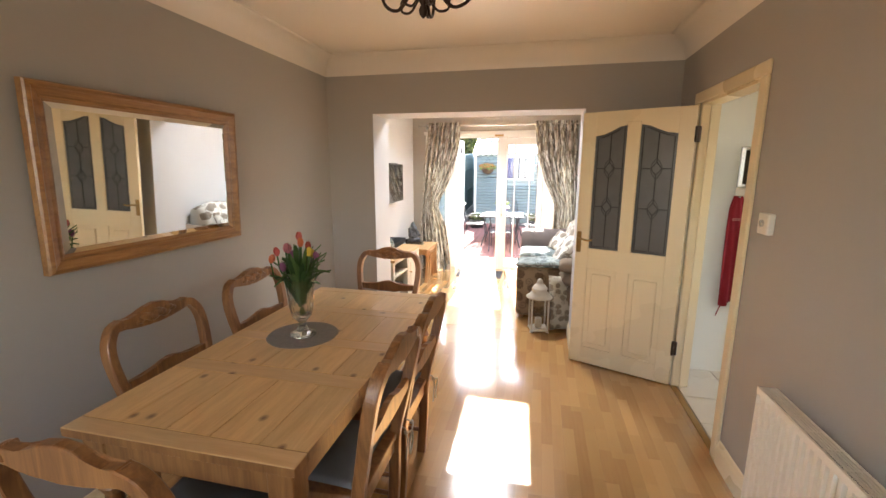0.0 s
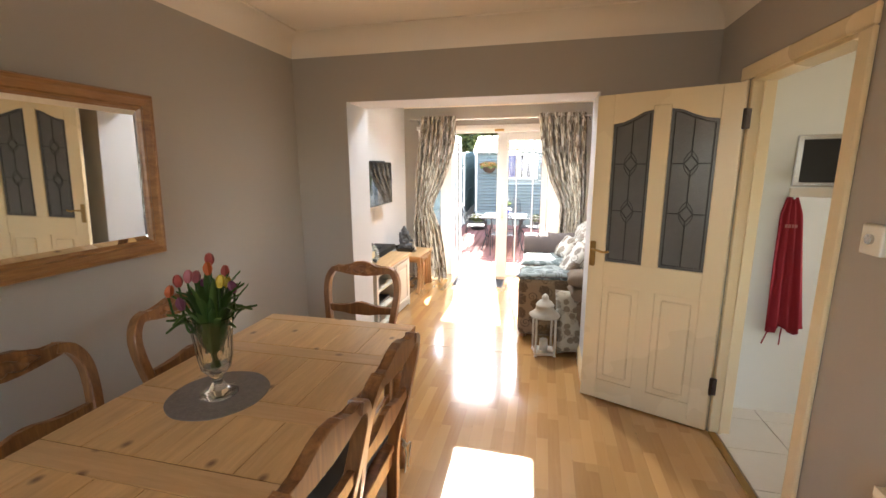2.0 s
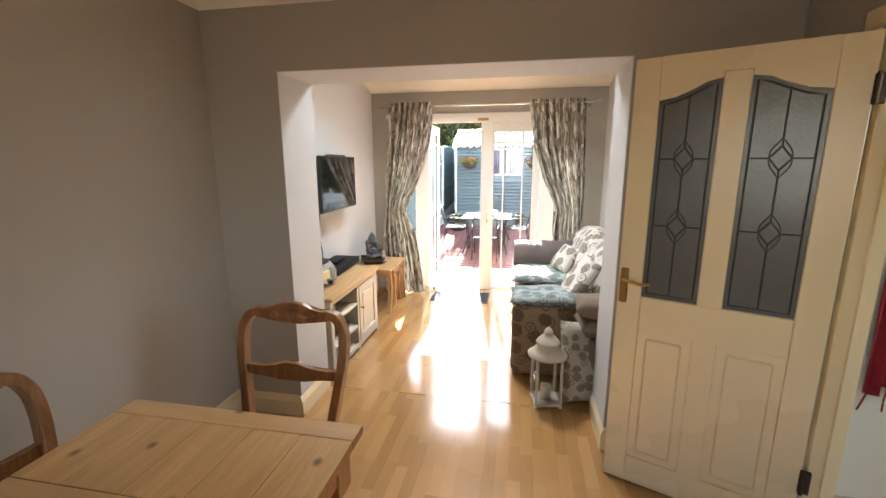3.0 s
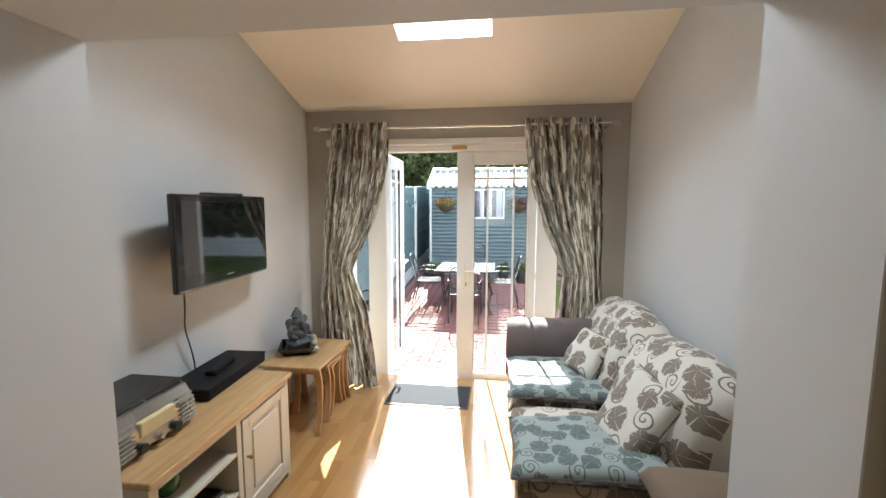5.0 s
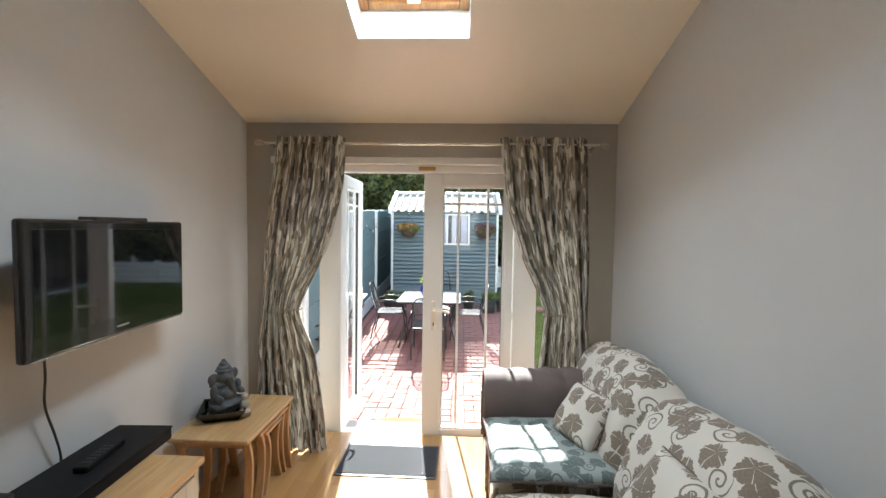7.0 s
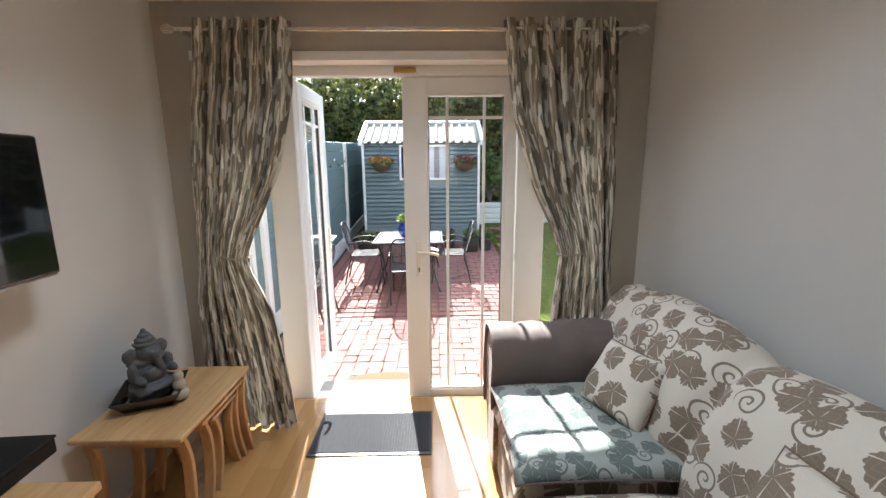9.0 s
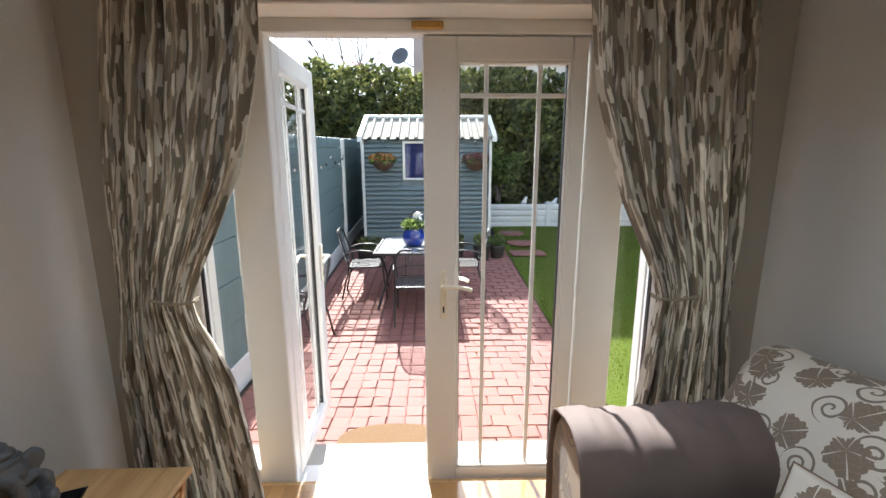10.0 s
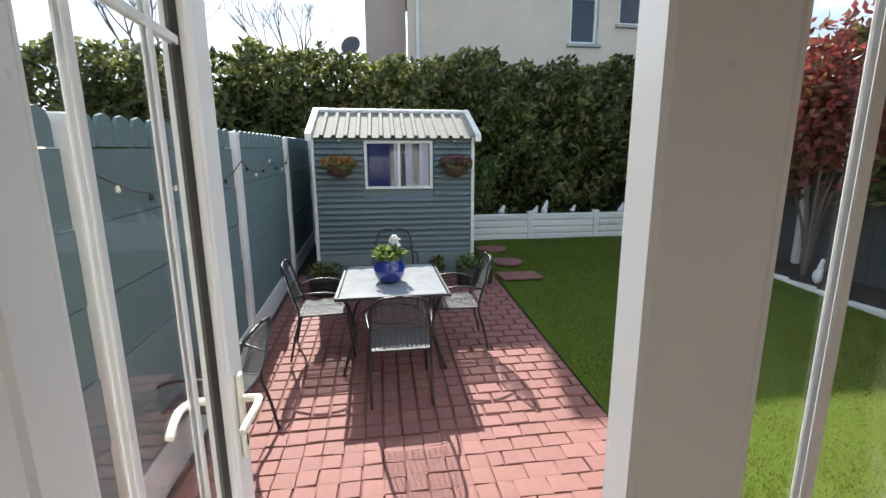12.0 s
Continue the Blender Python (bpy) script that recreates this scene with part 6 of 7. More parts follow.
sk = thing("sack_cushion", "printed sackcloth cushion leaning beside the lantern", "cushion", pose(0.325, 4.13, 0.275, 74, 0, 12))
part("cover", cushion(0.24, 0.54, 0.17, 16, 0.34, 0.012, 4.4), print_cloth, sk, smooth=True)


def lantern():
    l = thing("lantern", "cream painted metal candle lantern standing on the floor", "lantern", pose(0.112, 4.06, 0, 0, 0, 10))
    w = 0.078
    part("base", boxes(((-w - 0.008, -w - 0.008, 0.008), (w + 0.008, w + 0.008, 0.03), 0.005)), lantern_metal, l)
    for x in (-1, 1):
        for y in (-1, 1):
            part("post", boxes(((x * w - 0.008, y * w - 0.008, 0.03), (x * w + 0.008, y * w + 0.008, 0.335), 0.002), ((x * w - 0.012, y * w - 0.012, 0.0), (x * w + 0.012, y * w + 0.012, 0.01), 0.002)), lantern_metal, l)
    for a in range(4):
        g = part("pane", boxes(((-w + 0.008, -0.0015, 0.03), (w - 0.008, 0.0015, 0.335))), clear, l)
        g.matrix_basis = Matrix.Rotation(a * math.pi / 2, 4, "Z") @ Matrix.Translation((0, w, 0))
        g.visible_shadow = False
    bm = lathe(bmesh.new(), [(0.125, 0.335), (0.128, 0.345), (0.10, 0.365), (0.075, 0.395), (0.07, 0.42), (0.078, 0.425), (0.072, 0.435), (0.05, 0.462), (0.028, 0.475), (0.03, 0.49), (0.022, 0.51), (0.006, 0.525)], 24)
    part("roof", bm, lantern_metal, l, smooth=True)
    part("candle", lathe(bmesh.new(), [(0.035, 0.03), (0.036, 0.12), (0.03, 0.125), (0.002, 0.122)], 18), plain("cream_wax", (0.62, 0.55, 0.42), 0.5), l, smooth=True)
    return l


lantern()


# ---- garden ----
def sheet(name, x0, x1, y0, y1, nx, ny, zf, mat, label, cat, kind="structure"):
    bm = bmesh.new()
    g = [[bm.verts.new((x0 + (x1 - x0) * i / nx, y0 + (y1 - y0) * j / ny, zf(x0 + (x1 - x0) * i / nx, y0 + (y1 - y0) * j / ny))) for i in range(nx + 1)] for j in range(ny + 1)]
    for j in range(ny):
        for i in range(nx):
            bm.faces.new((g[j][i], g[j][i + 1], g[j + 1][i + 1], g[j + 1][i]))
    return tagged(part(name, bm, mat), label, cat, kind=kind)


# one sheet of ground to the horizon, rising gently behind the house
bm = bmesh.new()
ys = [-400, -20, 5.0, 6.9, 8.0, 8.8, 10, 12, 14, 16, 20, 60, 400]
xs = [-400, -20, -2.6, 0, 3, 6, 20, 400]
gz = lambda x, y: min(ground_z(y), ground_z(17.0)) - 0.03
gg = [[bm.verts.new((x, y, gz(x, y))) for x in xs] for y in ys]
for j in range(len(ys) - 1):
    for i in range(len(xs) - 1):
        bm.faces.new((gg[j][i], gg[j][i + 1], gg[j + 1][i + 1], gg[j + 1][i]))
bm.faces.ensure_lookup_table()
ground = structure(part("ground", bm, soil_m), "dark earth under the garden", "ground")
PX0, PX1, PY0, PY1 = -2.1, 0.78, 6.92, 12.55
patio = sheet("pavement", PX0, PX1, 6.74, PY1, 6, 40, lambda x, y: ground_z(y) - 0.012, paver_joint, "red imprinted block paving of the patio", "patio")
lawn = sheet("lawn", PX1, 4.85, 6.4, 14.25, 30, 50, lambda x, y: ground_z(y) + 0.012 + 0.012 * noise.noise((x, y, 0)), lawn_m, "mown green lawn beside the patio", "lawn")

# grass blades
nrng = np.random.default_rng(4)
NB = 70000
bx_, by_ = nrng.uniform(PX1 + 0.01, 4.83, NB), 6.5 + (14.2 - 6.5) * nrng.random(NB) ** 1.25
bz_ = -0.30 + 0.08 * np.maximum(0, by_ - 8.8) + 0.008
ang, hh, lean = nrng.uniform(0, 6.28, NB), nrng.uniform(0.014, 0.034, NB), nrng.uniform(-0.016, 0.016, (NB, 2))
wx, wy = np.cos(ang) * 0.004, np.sin(ang) * 0.004
V = np.empty((NB, 3, 3))
V[:, 0] = np.stack([bx_ - wx, by_ - wy, bz_], 1)
V[:, 1] = np.stack([bx_ + wx, by_ + wy, bz_], 1)
V[:, 2] = np.stack([bx_ + lean[:, 0], by_ + lean[:, 1], bz_ + hh], 1)
tagged(from_arrays("grass", V.reshape(-1, 3).tolist(), np.arange(NB * 3).reshape(-1, 3).tolist(), blade_m), "short mown grass blades on the lawn", "grass", kind="stuff")

step = structure(part("door_step", boxes(((-1.75, OUTER + 0.0, -0.42), (0.62, 7.03, -0.115), 0.012, 2)), concrete), "pale concrete step outside the garden doors", "step")
structure(part("wall_outer_plinth", boxes(((L_LEFT - 0.3, 6.5, -0.6), (L_RIGHT + 0.3, OUTER - 0.002, -0.1))), concrete), "concrete footing of the lounge wall", "wall")
cm = thing("coir_doormat", "half-round brown coir doormat on the patio", "doormat")
bm = bmesh.new()
slab(bm, [(-1.19, 7.16), (-0.45, 7.16), (-0.45, 7.30)] + [(-0.82 + 0.37 * math.cos(a), 7.30 + 0.16 * math.sin(a)) for a in [math.pi * k / 16 for k in range(17)]][1:-1] + [(-1.19, 7.30)], 0.02, "xy", ground_z(7.2) + 0.004, 0.003)
part("bristle", bm, coir, cm)


# garden table and chairs
def garden_chair():
    """Faces +y, back at y = 0."""
    c = thing("garden_chair", "dark metal garden chair with wire mesh seat", "chair", group="garden chairs round the table")
    for s in (-1, 1):
        pts = [(s * 0.23, -0.10, 0.0), (s * 0.235, -0.05, 0.22), (s * 0.235, 0.0, 0.42), (s * 0.225, -0.05, 0.62), (s * 0.20, -0.10, 0.80), (s * 0.14, -0.13, 0.87), (s * 0.02, -0.135, 0.885)]
        part("back_leg", tube(bmesh.new(), curve(pts, 5), 0.011, 8), dark_metal, c, smooth=True)
        pts = [(s * 0.245, 0.47, 0.0), (s * 0.24, 0.44, 0.25), (s * 0.235, 0.42, 0.42)]
        part("front_leg", tube(bmesh.new(), curve(pts, 5), 0.011, 8), dark_metal, c, smooth=True)
        part("armrest", tube(bmesh.new(), curve([(s * 0.228, -0.04, 0.60), (s * 0.255, 0.12, 0.635), (s * 0.26, 0.30, 0.625), (s * 0.25, 0.41, 0.56), (s * 0.238, 0.43, 0.42)], 5), 0.010, 8), dark_metal, c, smooth=True)
    bm = tube(bmesh.new(), [(-0.235, 0.0, 0.42), (0.235, 0.0, 0.42), (0.235, 0.43, 0.425), (-0.235, 0.43, 0.425), (-0.235, 0.0, 0.42)], 0.009, 6)
    part("seat_rail", bm, dark_metal, c)
    bm = bmesh.new()
    for k in range(24):
        y = 0.01 + 0.41 * k / 23
        box(bm, (-0.23, y - 0.0055, 0.420), (0.23, y + 0.0055, 0.425))
    for k in range(13):
        x = -0.22 + 0.44 * k / 12
        box(bm, (x - 0.004, 0.0, 0.4255), (x + 0.004, 0.43, 0.429))
    part("seat_mesh", bm, mesh_metal, c, "grey wire mesh")
    bm = bmesh.new()
    for k in range(22):
        f = k / 21
        z = 0.46 + 0.40 * f
        w = 0.225 - 0.02 * f - 0.10 * max(0, f - 0.8) * 5 * 0.9
        y = -0.015 - 0.115 * f ** 0.9
        tube(bm, [(-w, y, z), (-w * 0.5, y - 0.018, z), (w * 0.5, y - 0.018, z), (w, y, z)], 0.0028, 5)
    for k in range(11):
        x = -0.19 + 0.38 * k / 10
        tube(bm, [(x, -0.03, 0.45), (x * 0.96, -0.09, 0.65), (x * 0.82, -0.148, 0.868 - 0.4 * x * x)], 0.0024, 5)
    part("back_mesh", bm, mesh_metal, c, "grey wire mesh")
    return c


gc = garden_chair()
for k, (x, y, r) in enumerate([(-0.745, 9.29, 0), (-1.63, 10.20, -86), (0.03, 10.20, 88), (-0.72, 11.35, 180), (-1.76, 8.88, 82)]):
    m = pose(x, y, ground_z(y + 0.2), 0, 0, r)
    if k == 0:
        gc.matrix_basis = m
    else:
        copy_thing(gc, m)


def garden_table():
    x0, x1, y0, y1, z = -1.258, -0.30, 9.68, 10.88, 0.49
    t = thing("garden_table", "square metal garden table with a pale glass top", "table")
    part("top", boxes(((x0 + 0.02, y0 + 0.02, z - 0.008), (x1 - 0.02, y1 - 0.02, z), 0.003)), frosted_top, t)
    bm = tube(bmesh.new(), [(x0, y0, z - 0.012), (x1, y0, z - 0.012), (x1, y1, z - 0.012), (x0, y1, z - 0.012), (x0, y0, z - 0.012)], 1.0, flat=(0.03, 0.03))
    part("rim", bm, dark_metal, t)
    for x, sx in ((x0 + 0.06, 1), (x1 - 0.06, -1)):
        for y, sy in ((y0 + 0.06, 1), (y1 - 0.06, -1)):
            g = ground_z(y)
            pts = [(x, y, z - 0.02), (x + sx * 0.05, y + sy * 0.05, z - 0.18), (x + sx * 0.08, y + sy * 0.08, z - 0.34), (x + sx * 0.03, y + sy * 0.03, g + 0.2), (x - sx * 0.03, y - sy * 0.03, g)]
            part("leg", tube(bmesh.new(), curve(pts, 5), 0.014, 8), dark_metal, t, smooth=True)
    cx, cy = (x0 + x1) / 2, (y0 + y1) / 2
    bm = tube(bmesh.new(), [(cx + 0.3 * math.cos(a), cy + 0.3 * math.sin(a), z - 0.36) for a in [2 * math.pi * k / 24 for k in range(25)]], 0.009, 6)
    part("ring", bm, dark_metal, t)
    return t


garden_table()


def foliage(count, centre, radius, size, seed, flat=1.0, narrow=0.55):
    """Many small two-triangle leaves scattered through an uneven ball."""
    r = np.random.default_rng(seed)
    d = r.normal(size=(count, 3))
    d /= np.linalg.norm(d, axis=1)[:, None]
    rad = np.asarray(radius) * (r.random(count)[:, None] ** 0.45)
    p = np.asarray(centre) + d * rad
    return leaf_quads(p, r, size, d, narrow)


def leaf_quads(p, r, size, outward, narrow=0.5):
    n = len(p)
    a = r.normal(size=(n, 3)) + outward * 0.4
    a /= np.linalg.norm(a, axis=1)[:, None]
    b = np.cross(a, r.normal(size=(n, 3)) + outward)
    b /= np.linalg.norm(b, axis=1)[:, None] + 1e-6
    s = (size * r.uniform(0.65, 1.3, n))[:, None]
    c = np.cross(a, b)
    V = np.stack([p - a * s, p + b * s * narrow + c * s * 0.12, p + a * s, p - b * s * narrow + c * s * 0.12], 1)
    F = np.arange(n * 4).reshape(-1, 4)
    return V.reshape(-1, 3), F


def leaves(name, chunks, material, parent=None, label=""):
    vs, fs, k = [], [], 0
    for V, F in chunks:
        vs.append(V)
        fs.append(F + k)
        k += len(V)
    return from_arrays(name, np.concatenate(vs).tolist(), np.concatenate(fs).tolist(), material, parent, label)


pot = thing("blue_pot", "glazed cobalt blue plant pot on the garden table", "plant pot", pose(-0.80, 10.16, 0.491))
part("pot", lathe(bmesh.new(), [(0.085, 0.0), (0.12, 0.03), (0.145, 0.09), (0.148, 0.14), (0.13, 0.19), (0.118, 0.215), (0.128, 0.235), (0.115, 0.235), (0.105, 0.20), (0.0, 0.19)], 28), blue_glaze, pot, smooth=True)
pp = thing("potted_primrose", "leafy green plant with white blooms in the blue pot", "plant", pose(-0.80, 10.16, 0.675))
leaves("leaves", [foliage(260, (0, 0, 0.09), (0.17, 0.17, 0.075), 0.036, 8)], leaf_light, pp)
leaves("blooms", [foliage(90, (0.06, 0.02, 0.19), (0.05, 0.05, 0.08), 0.022, 9, narrow=0.8)], white_paint, pp, "white bloom spike")
part("stem", tube(bmesh.new(), [(0.05, 0.02, 0.0), (0.06, 0.02, 0.17)], 0.004, 6), tulip_leaf, pp)


# fence along the left
fence = thing("fence", "duck-egg painted board fence with concrete posts", "fence")
FX = -2.18


def fence_top(y):
    return 1.90 + 0.045 * (y - 10.4)


post_y = [6.20, 8.30, 10.40, 12.50, 14.60]
for y in post_y:
    part("post", boxes(((FX - 0.05, y - 0.055, ground_z(y) - 0.1), (FX + 0.055, y + 0.055, fence_top(y) - 0.02), 0.012, 2)), white_wall_paint, fence, "pale concrete post")
for a, b in zip(post_y, post_y[1:]):
    ya, yb = a + 0.056, b - 0.056
    za, zb = ground_z(ya), ground_z(yb)
    bm = bmesh.new()
    slab(bm, [(ya, za - 0.05), (yb, zb - 0.05), (yb, zb + 0.22), (ya, za + 0.22)], 0.05, "yz", FX - 0.025, 0.006)
    part("gravel_board", bm, white_wall_paint, fence, "pale concrete base board")
    n = 5
    for k in range(n):
        la, lb = za + 0.222, zb + 0.222
        ha, hb = (fence_top(ya) - 0.16 - la) / n, (fence_top(yb) - 0.16 - lb) / n
        bm = bmesh.new()
        slab(bm, [(ya, la + ha * k), (yb, lb + hb * k), (yb, lb + hb * (k + 1) - 0.006), (ya, la + ha * (k + 1) - 0.006)], 0.022 + 0.006 * (k % 2), "yz", FX - 0.012, 0.004)
        part("board", bm, fence_paint, fence)
    m = 13
    for k in range(m):
        y0_, y1_ = ya + (yb - ya) * k / m, ya + (yb - ya) * (k + 0.82) / m
        zt = fence_top((y0_ + y1_) / 2)
        bm = bmesh.new()
        q = (y1_ - y0_) / 2
        slab(bm, [(y0_, zt - 0.158), (y1_, zt - 0.158), (y1_, zt - 0.05)] + [((y0_ + y1_) / 2 + q * math.cos(t_), zt - 0.05 + 0.05 * math.sin(t_)) for t_ in (math.pi / 4, math.pi / 2, 3 * math.pi / 4)] + [(y0_, zt - 0.05)], 0.02, "yz", FX - 0.01, 0.0)
        part("picket", bm, fence_paint, fence)
sl = thing("string_lights", "dark wire of small garden lights along the fence", "string lights")
pts = []
for k in range(29):
    y = 8.35 + 4.1 * k / 28
    pts.append((FX + 0.065, y, fence_top(y) - 0.28 - 0.13 * abs(math.sin(k * math.pi / 7))))
part("wire", tube(bmesh.new(), pts, 0.005, 5), black_satin, sl)
for k in range(1, 28, 2):
    x, y, z = pts[k]
    part("bulb", lathe(bmesh.new(), [(0.004, 0.0), (0.012, -0.015), (0.014, -0.03), (0.004, -0.042)], 8, (x, y, z)), white_metal if k % 4 == 1 else dark_metal, sl, smooth=True)


# shed
def shed():
    x0, x1, yf, yb = -1.79, 0.49, 12.35, 14.1
    eave, ridge = 1.985, 2.385
    ym = (yf + yb) / 2 - 0.1
    g = ground_z(yf)
    s = thing("garden_shed", "blue-grey clad garden shed with a ribbed metal roof", "shed")
    bm = bmesh.new()
    slab(bm, [(yf + 0.02, g - 0.1), (yb, g - 0.1), (yb, eave), (ym, ridge - 0.05), (yf + 0.02, eave)], x1 - x0 - 0.02, "yz", x0 + 0.01)
    part("wall", bm, shed_paint, s)
    part("plinth", boxes(((x0, yf - 0.03, g - 0.05), (x1, yf + 0.02, 0.33), 0.005)), plain("grey_green_plinth_paint", (0.20, 0.25, 0.23), 0.7, var=0.15, scale=6, fine=60, bump=0.3), s)
    wx0, wx1, wz0, wz1 = -1.075, -0.115, 1.26, 1.93
    n = 20
    h = (eave - 0.33) / n
    for k in range(n):
        z = 0.33 + h * k
        runs = [(x0 + 0.02, x1 - 0.02)]
        if z + h > wz0 - 0.02 and z < wz1 + 0.02:
            runs = [(x0 + 0.02, wx0 - 0.02), (wx1 + 0.02, x1 - 0.02)]
        for a, b in runs:
            bm = bmesh.new()
            slab(bm, [(yf + 0.02, z), (yf + 0.012, z + 0.002), (yf - 0.032, z + h * 0.10), (yf - 0.034, z + h * 0.30), (yf - 0.02, z + h * 0.6), (yf + 0.004, z + h * 0.88), (yf + 0.012, z + h)], b - a, "yz", a)
            part("cladding_board", bm, shed_paint, s)
    for x in (x0, x1 - 0.045):
        part("corner_trim", boxes(((x, yf - 0.042, 0.25), (x + 0.045, yf + 0.02, eave), 0.004)), shed_trim, s)
    # roof sheet with ribs
    for (ya, za), (yc, zc) in (((yf - 0.12, eave - 0.03), (ym, ridge)), ((ym, ridge), (yb + 0.12, eave - 0.03))):
        bm = bmesh.new()
        ribs, pts = 14, []
        X0, X1 = x0 + 0.035, x1 - 0.01
        for k in range(ribs):
            a = X0 + (X1 - X0) * k / ribs
            w = (X1 - X0) / ribs
            pts += [(a, 0.0), (a + w * 0.58, 0.0), (a + w * 0.68, 0.036), (a + w * 0.9, 0.036)]
        pts.append((X1, 0.0))
        lo = [bm.verts.new((x, ya, za + d)) for x, d in pts]
        hi = [bm.verts.new((x, yc, zc + d)) for x, d in pts]
        for k in range(len(pts) - 1):
            bm.faces.new((lo[k], lo[k + 1], hi[k + 1], hi[k]))
        ob = part("roof_sheet", bm, roof_sheet, s, "weathered cream ribbed sheet")
        sm = ob.modifiers.new("thickness", "SOLIDIFY")
        sm.thickness = 0.006
    for xa in (x0 - 0.045, x1 - 0.01):
        bm = bmesh.new()
        slab(bm, [(yf - 0.15, eave - 0.07), (yf - 0.15, eave + 0.03), (ym, ridge + 0.075), (yb + 0.14, eave + 0.03), (yb + 0.14, eave - 0.07), (ym, ridge - 0.03)], 0.08, "yz", xa, 0.004)
        part("bargeboard", bm, shed_trim, s)
    part("ridge_cap", tube(bmesh.new(), [(x0 + 0.03, ym, ridge + 0.035), (x1 - 0.01, ym, ridge + 0.035)], 0.035, 8), shed_trim, s)
    w = part("window", boxes(((wx0, yf - 0.03, wz0), (wx0 + 0.04, yf + 0.03, wz1), 0.004), ((wx1 - 0.04, yf - 0.03, wz0), (wx1, yf + 0.03, wz1), 0.004), ((wx0 + 0.04, yf - 0.03, wz0), (wx1 - 0.04, yf + 0.03, wz0 + 0.04), 0.004), ((wx0 + 0.04, yf - 0.03, wz1 - 0.04), (wx1 - 0.04, yf + 0.03, wz1), 0.004), ((-0.615, yf - 0.03, wz0 + 0.04), (-0.575, yf + 0.03, wz1 - 0.04), 0.004)), shed_trim, s, "cream window frame")
    part("pane", boxes(((wx0 + 0.04, yf - 0.002, wz0 + 0.04), (-0.615, yf + 0.003, wz1 - 0.04))), clear, w)
    part("pane", boxes(((-0.575, yf - 0.002, wz0 + 0.04), (wx1 - 0.04, yf + 0.003, wz1 - 0.04))), clear, w)
    part("curtain", boxes(((wx0 + 0.05, yf + 0.008, wz0 + 0.02), (-0.72, yf + 0.016, wz1 - 0.02))), shed_window_cloth(), w, "blue patterned curtain")
    bm = boxes(((-0.66, yf + 0.008, wz0 + 0.03), (-0.615, yf + 0.016, wz1 - 0.03)), ((-0.50, yf + 0.008, wz0 + 0.03), (-0.40, yf + 0.015, wz1 - 0.03)), ((-0.30, yf + 0.008, wz0 + 0.03), (-0.17, yf + 0.015, wz1 - 0.03)))
    part("blind", bm, plain("pale_lilac_cloth", (0.42, 0.41, 0.45), 0.8), w)
    part("backing", boxes(((wx0, yf + 0.0165, wz0), (wx1, yf + 0.0195, wz1))), black_satin, w)
    return s


shed()
for x, c, sd in ((-1.40, blossom_y, 3), (0.19, blossom_p, 5)):
    hb = thing("hanging_basket", "coir hanging basket of flowers on the shed", "hanging basket", pose(x, 12.16, 1.44), group="hanging baskets on the shed")
    part("basket", lathe(bmesh.new(), [(0.03, -0.02), (0.12, 0.02), (0.17, 0.09), (0.185, 0.14), (0.165, 0.14), (0.0, 0.12)], 20), terracotta, hb, smooth=True)
    for q in range(3):
        a = q * 2.094 + 0.5
        part("chain", tube(bmesh.new(), [(0.17 * math.cos(a), 0.17 * math.sin(a), 0.14), (0, 0, 0.47)], 0.003, 5), dark_metal, hb)
    part("bracket", tube(bmesh.new(), [(0, 0.22, 0.42), (0, 0.22, 0.50), (0, 0, 0.47)], 0.007, 6), white_metal, hb)
    leaves("foliage", [foliage(420, (0, 0, 0.16), (0.25, 0.22, 0.10), 0.034, sd)], leaf_light if c is blossom_y else leaf_dark, hb)
    leaves("blooms", [foliage(260, (0, -0.02, 0.20), (0.24, 0.22, 0.085), 0.030, sd + 1, narrow=0.85)], c, hb)
for x, y, r, h, sd in ((-1.62, 11.75, 0.22, 0.22, 21), (0.28, 11.80, 0.15, 0.26, 22), (0.56, 11.90, 0.13, 0.22, 24), (-0.12, 11.95, 0.11, 0.2, 23)):
    pt = thing("planter", "dark planter with green plants by the shed", "plant pot", pose(x, y, ground_z(y)), group="planters in front of the shed")
    part("pot", lathe(bmesh.new(), [(r * 0.8, 0), (r, h * 0.9), (r * 1.05, h), (r * 0.92, h), (0.0, h * 0.9)], 20), dark_pot, pt, smooth=True)
    leaves("leaves", [foliage(240, (0, 0, h + 0.08), (r * 1.1, r, 0.13), 0.032, sd)], leaf_dark if sd % 2 else leaf_light, pt)

# low white wall at the back of the lawn
lw = structure(thing("wall_low_garden", "low weathered white concrete panel wall behind the lawn", "wall"))
for xa, xb in ((0.62, 2.02), (2.14, 3.42), (3.54, 4.86)):
    zb = ground_z(14.3)
    for k in range(4):
        bm = bmesh.new()
        za = zb - 0.03 + 0.135 * k
        slab(bm, [(14.29, za), (14.36, za), (14.36, za + 0.13), (14.29, za + 0.13), (14.275, za + 0.10), (14.275, za + 0.03)], xb - xa, "yz", xa, 0.006)
        part("panel", bm, white_wall_paint, lw)
for x in (2.08, 3.48, 4.92):
    part("post", boxes(((x - 0.06, 14.26, ground_z(14.3) - 0.05), (x + 0.06, 14.38, ground_z(14.3) + 0.56), 0.015, 2)), white_wall_paint, lw)
structure(sheet("raised_bed", 0.5, 7.5, 14.37, 18.0, 8, 4, lambda x, y: ground_z(14.3) + 0.42 + 0.05 * noise.noise((x * 2, y * 2, 1)), soil_m, "dark soil behind the low wall", "flower bed"))
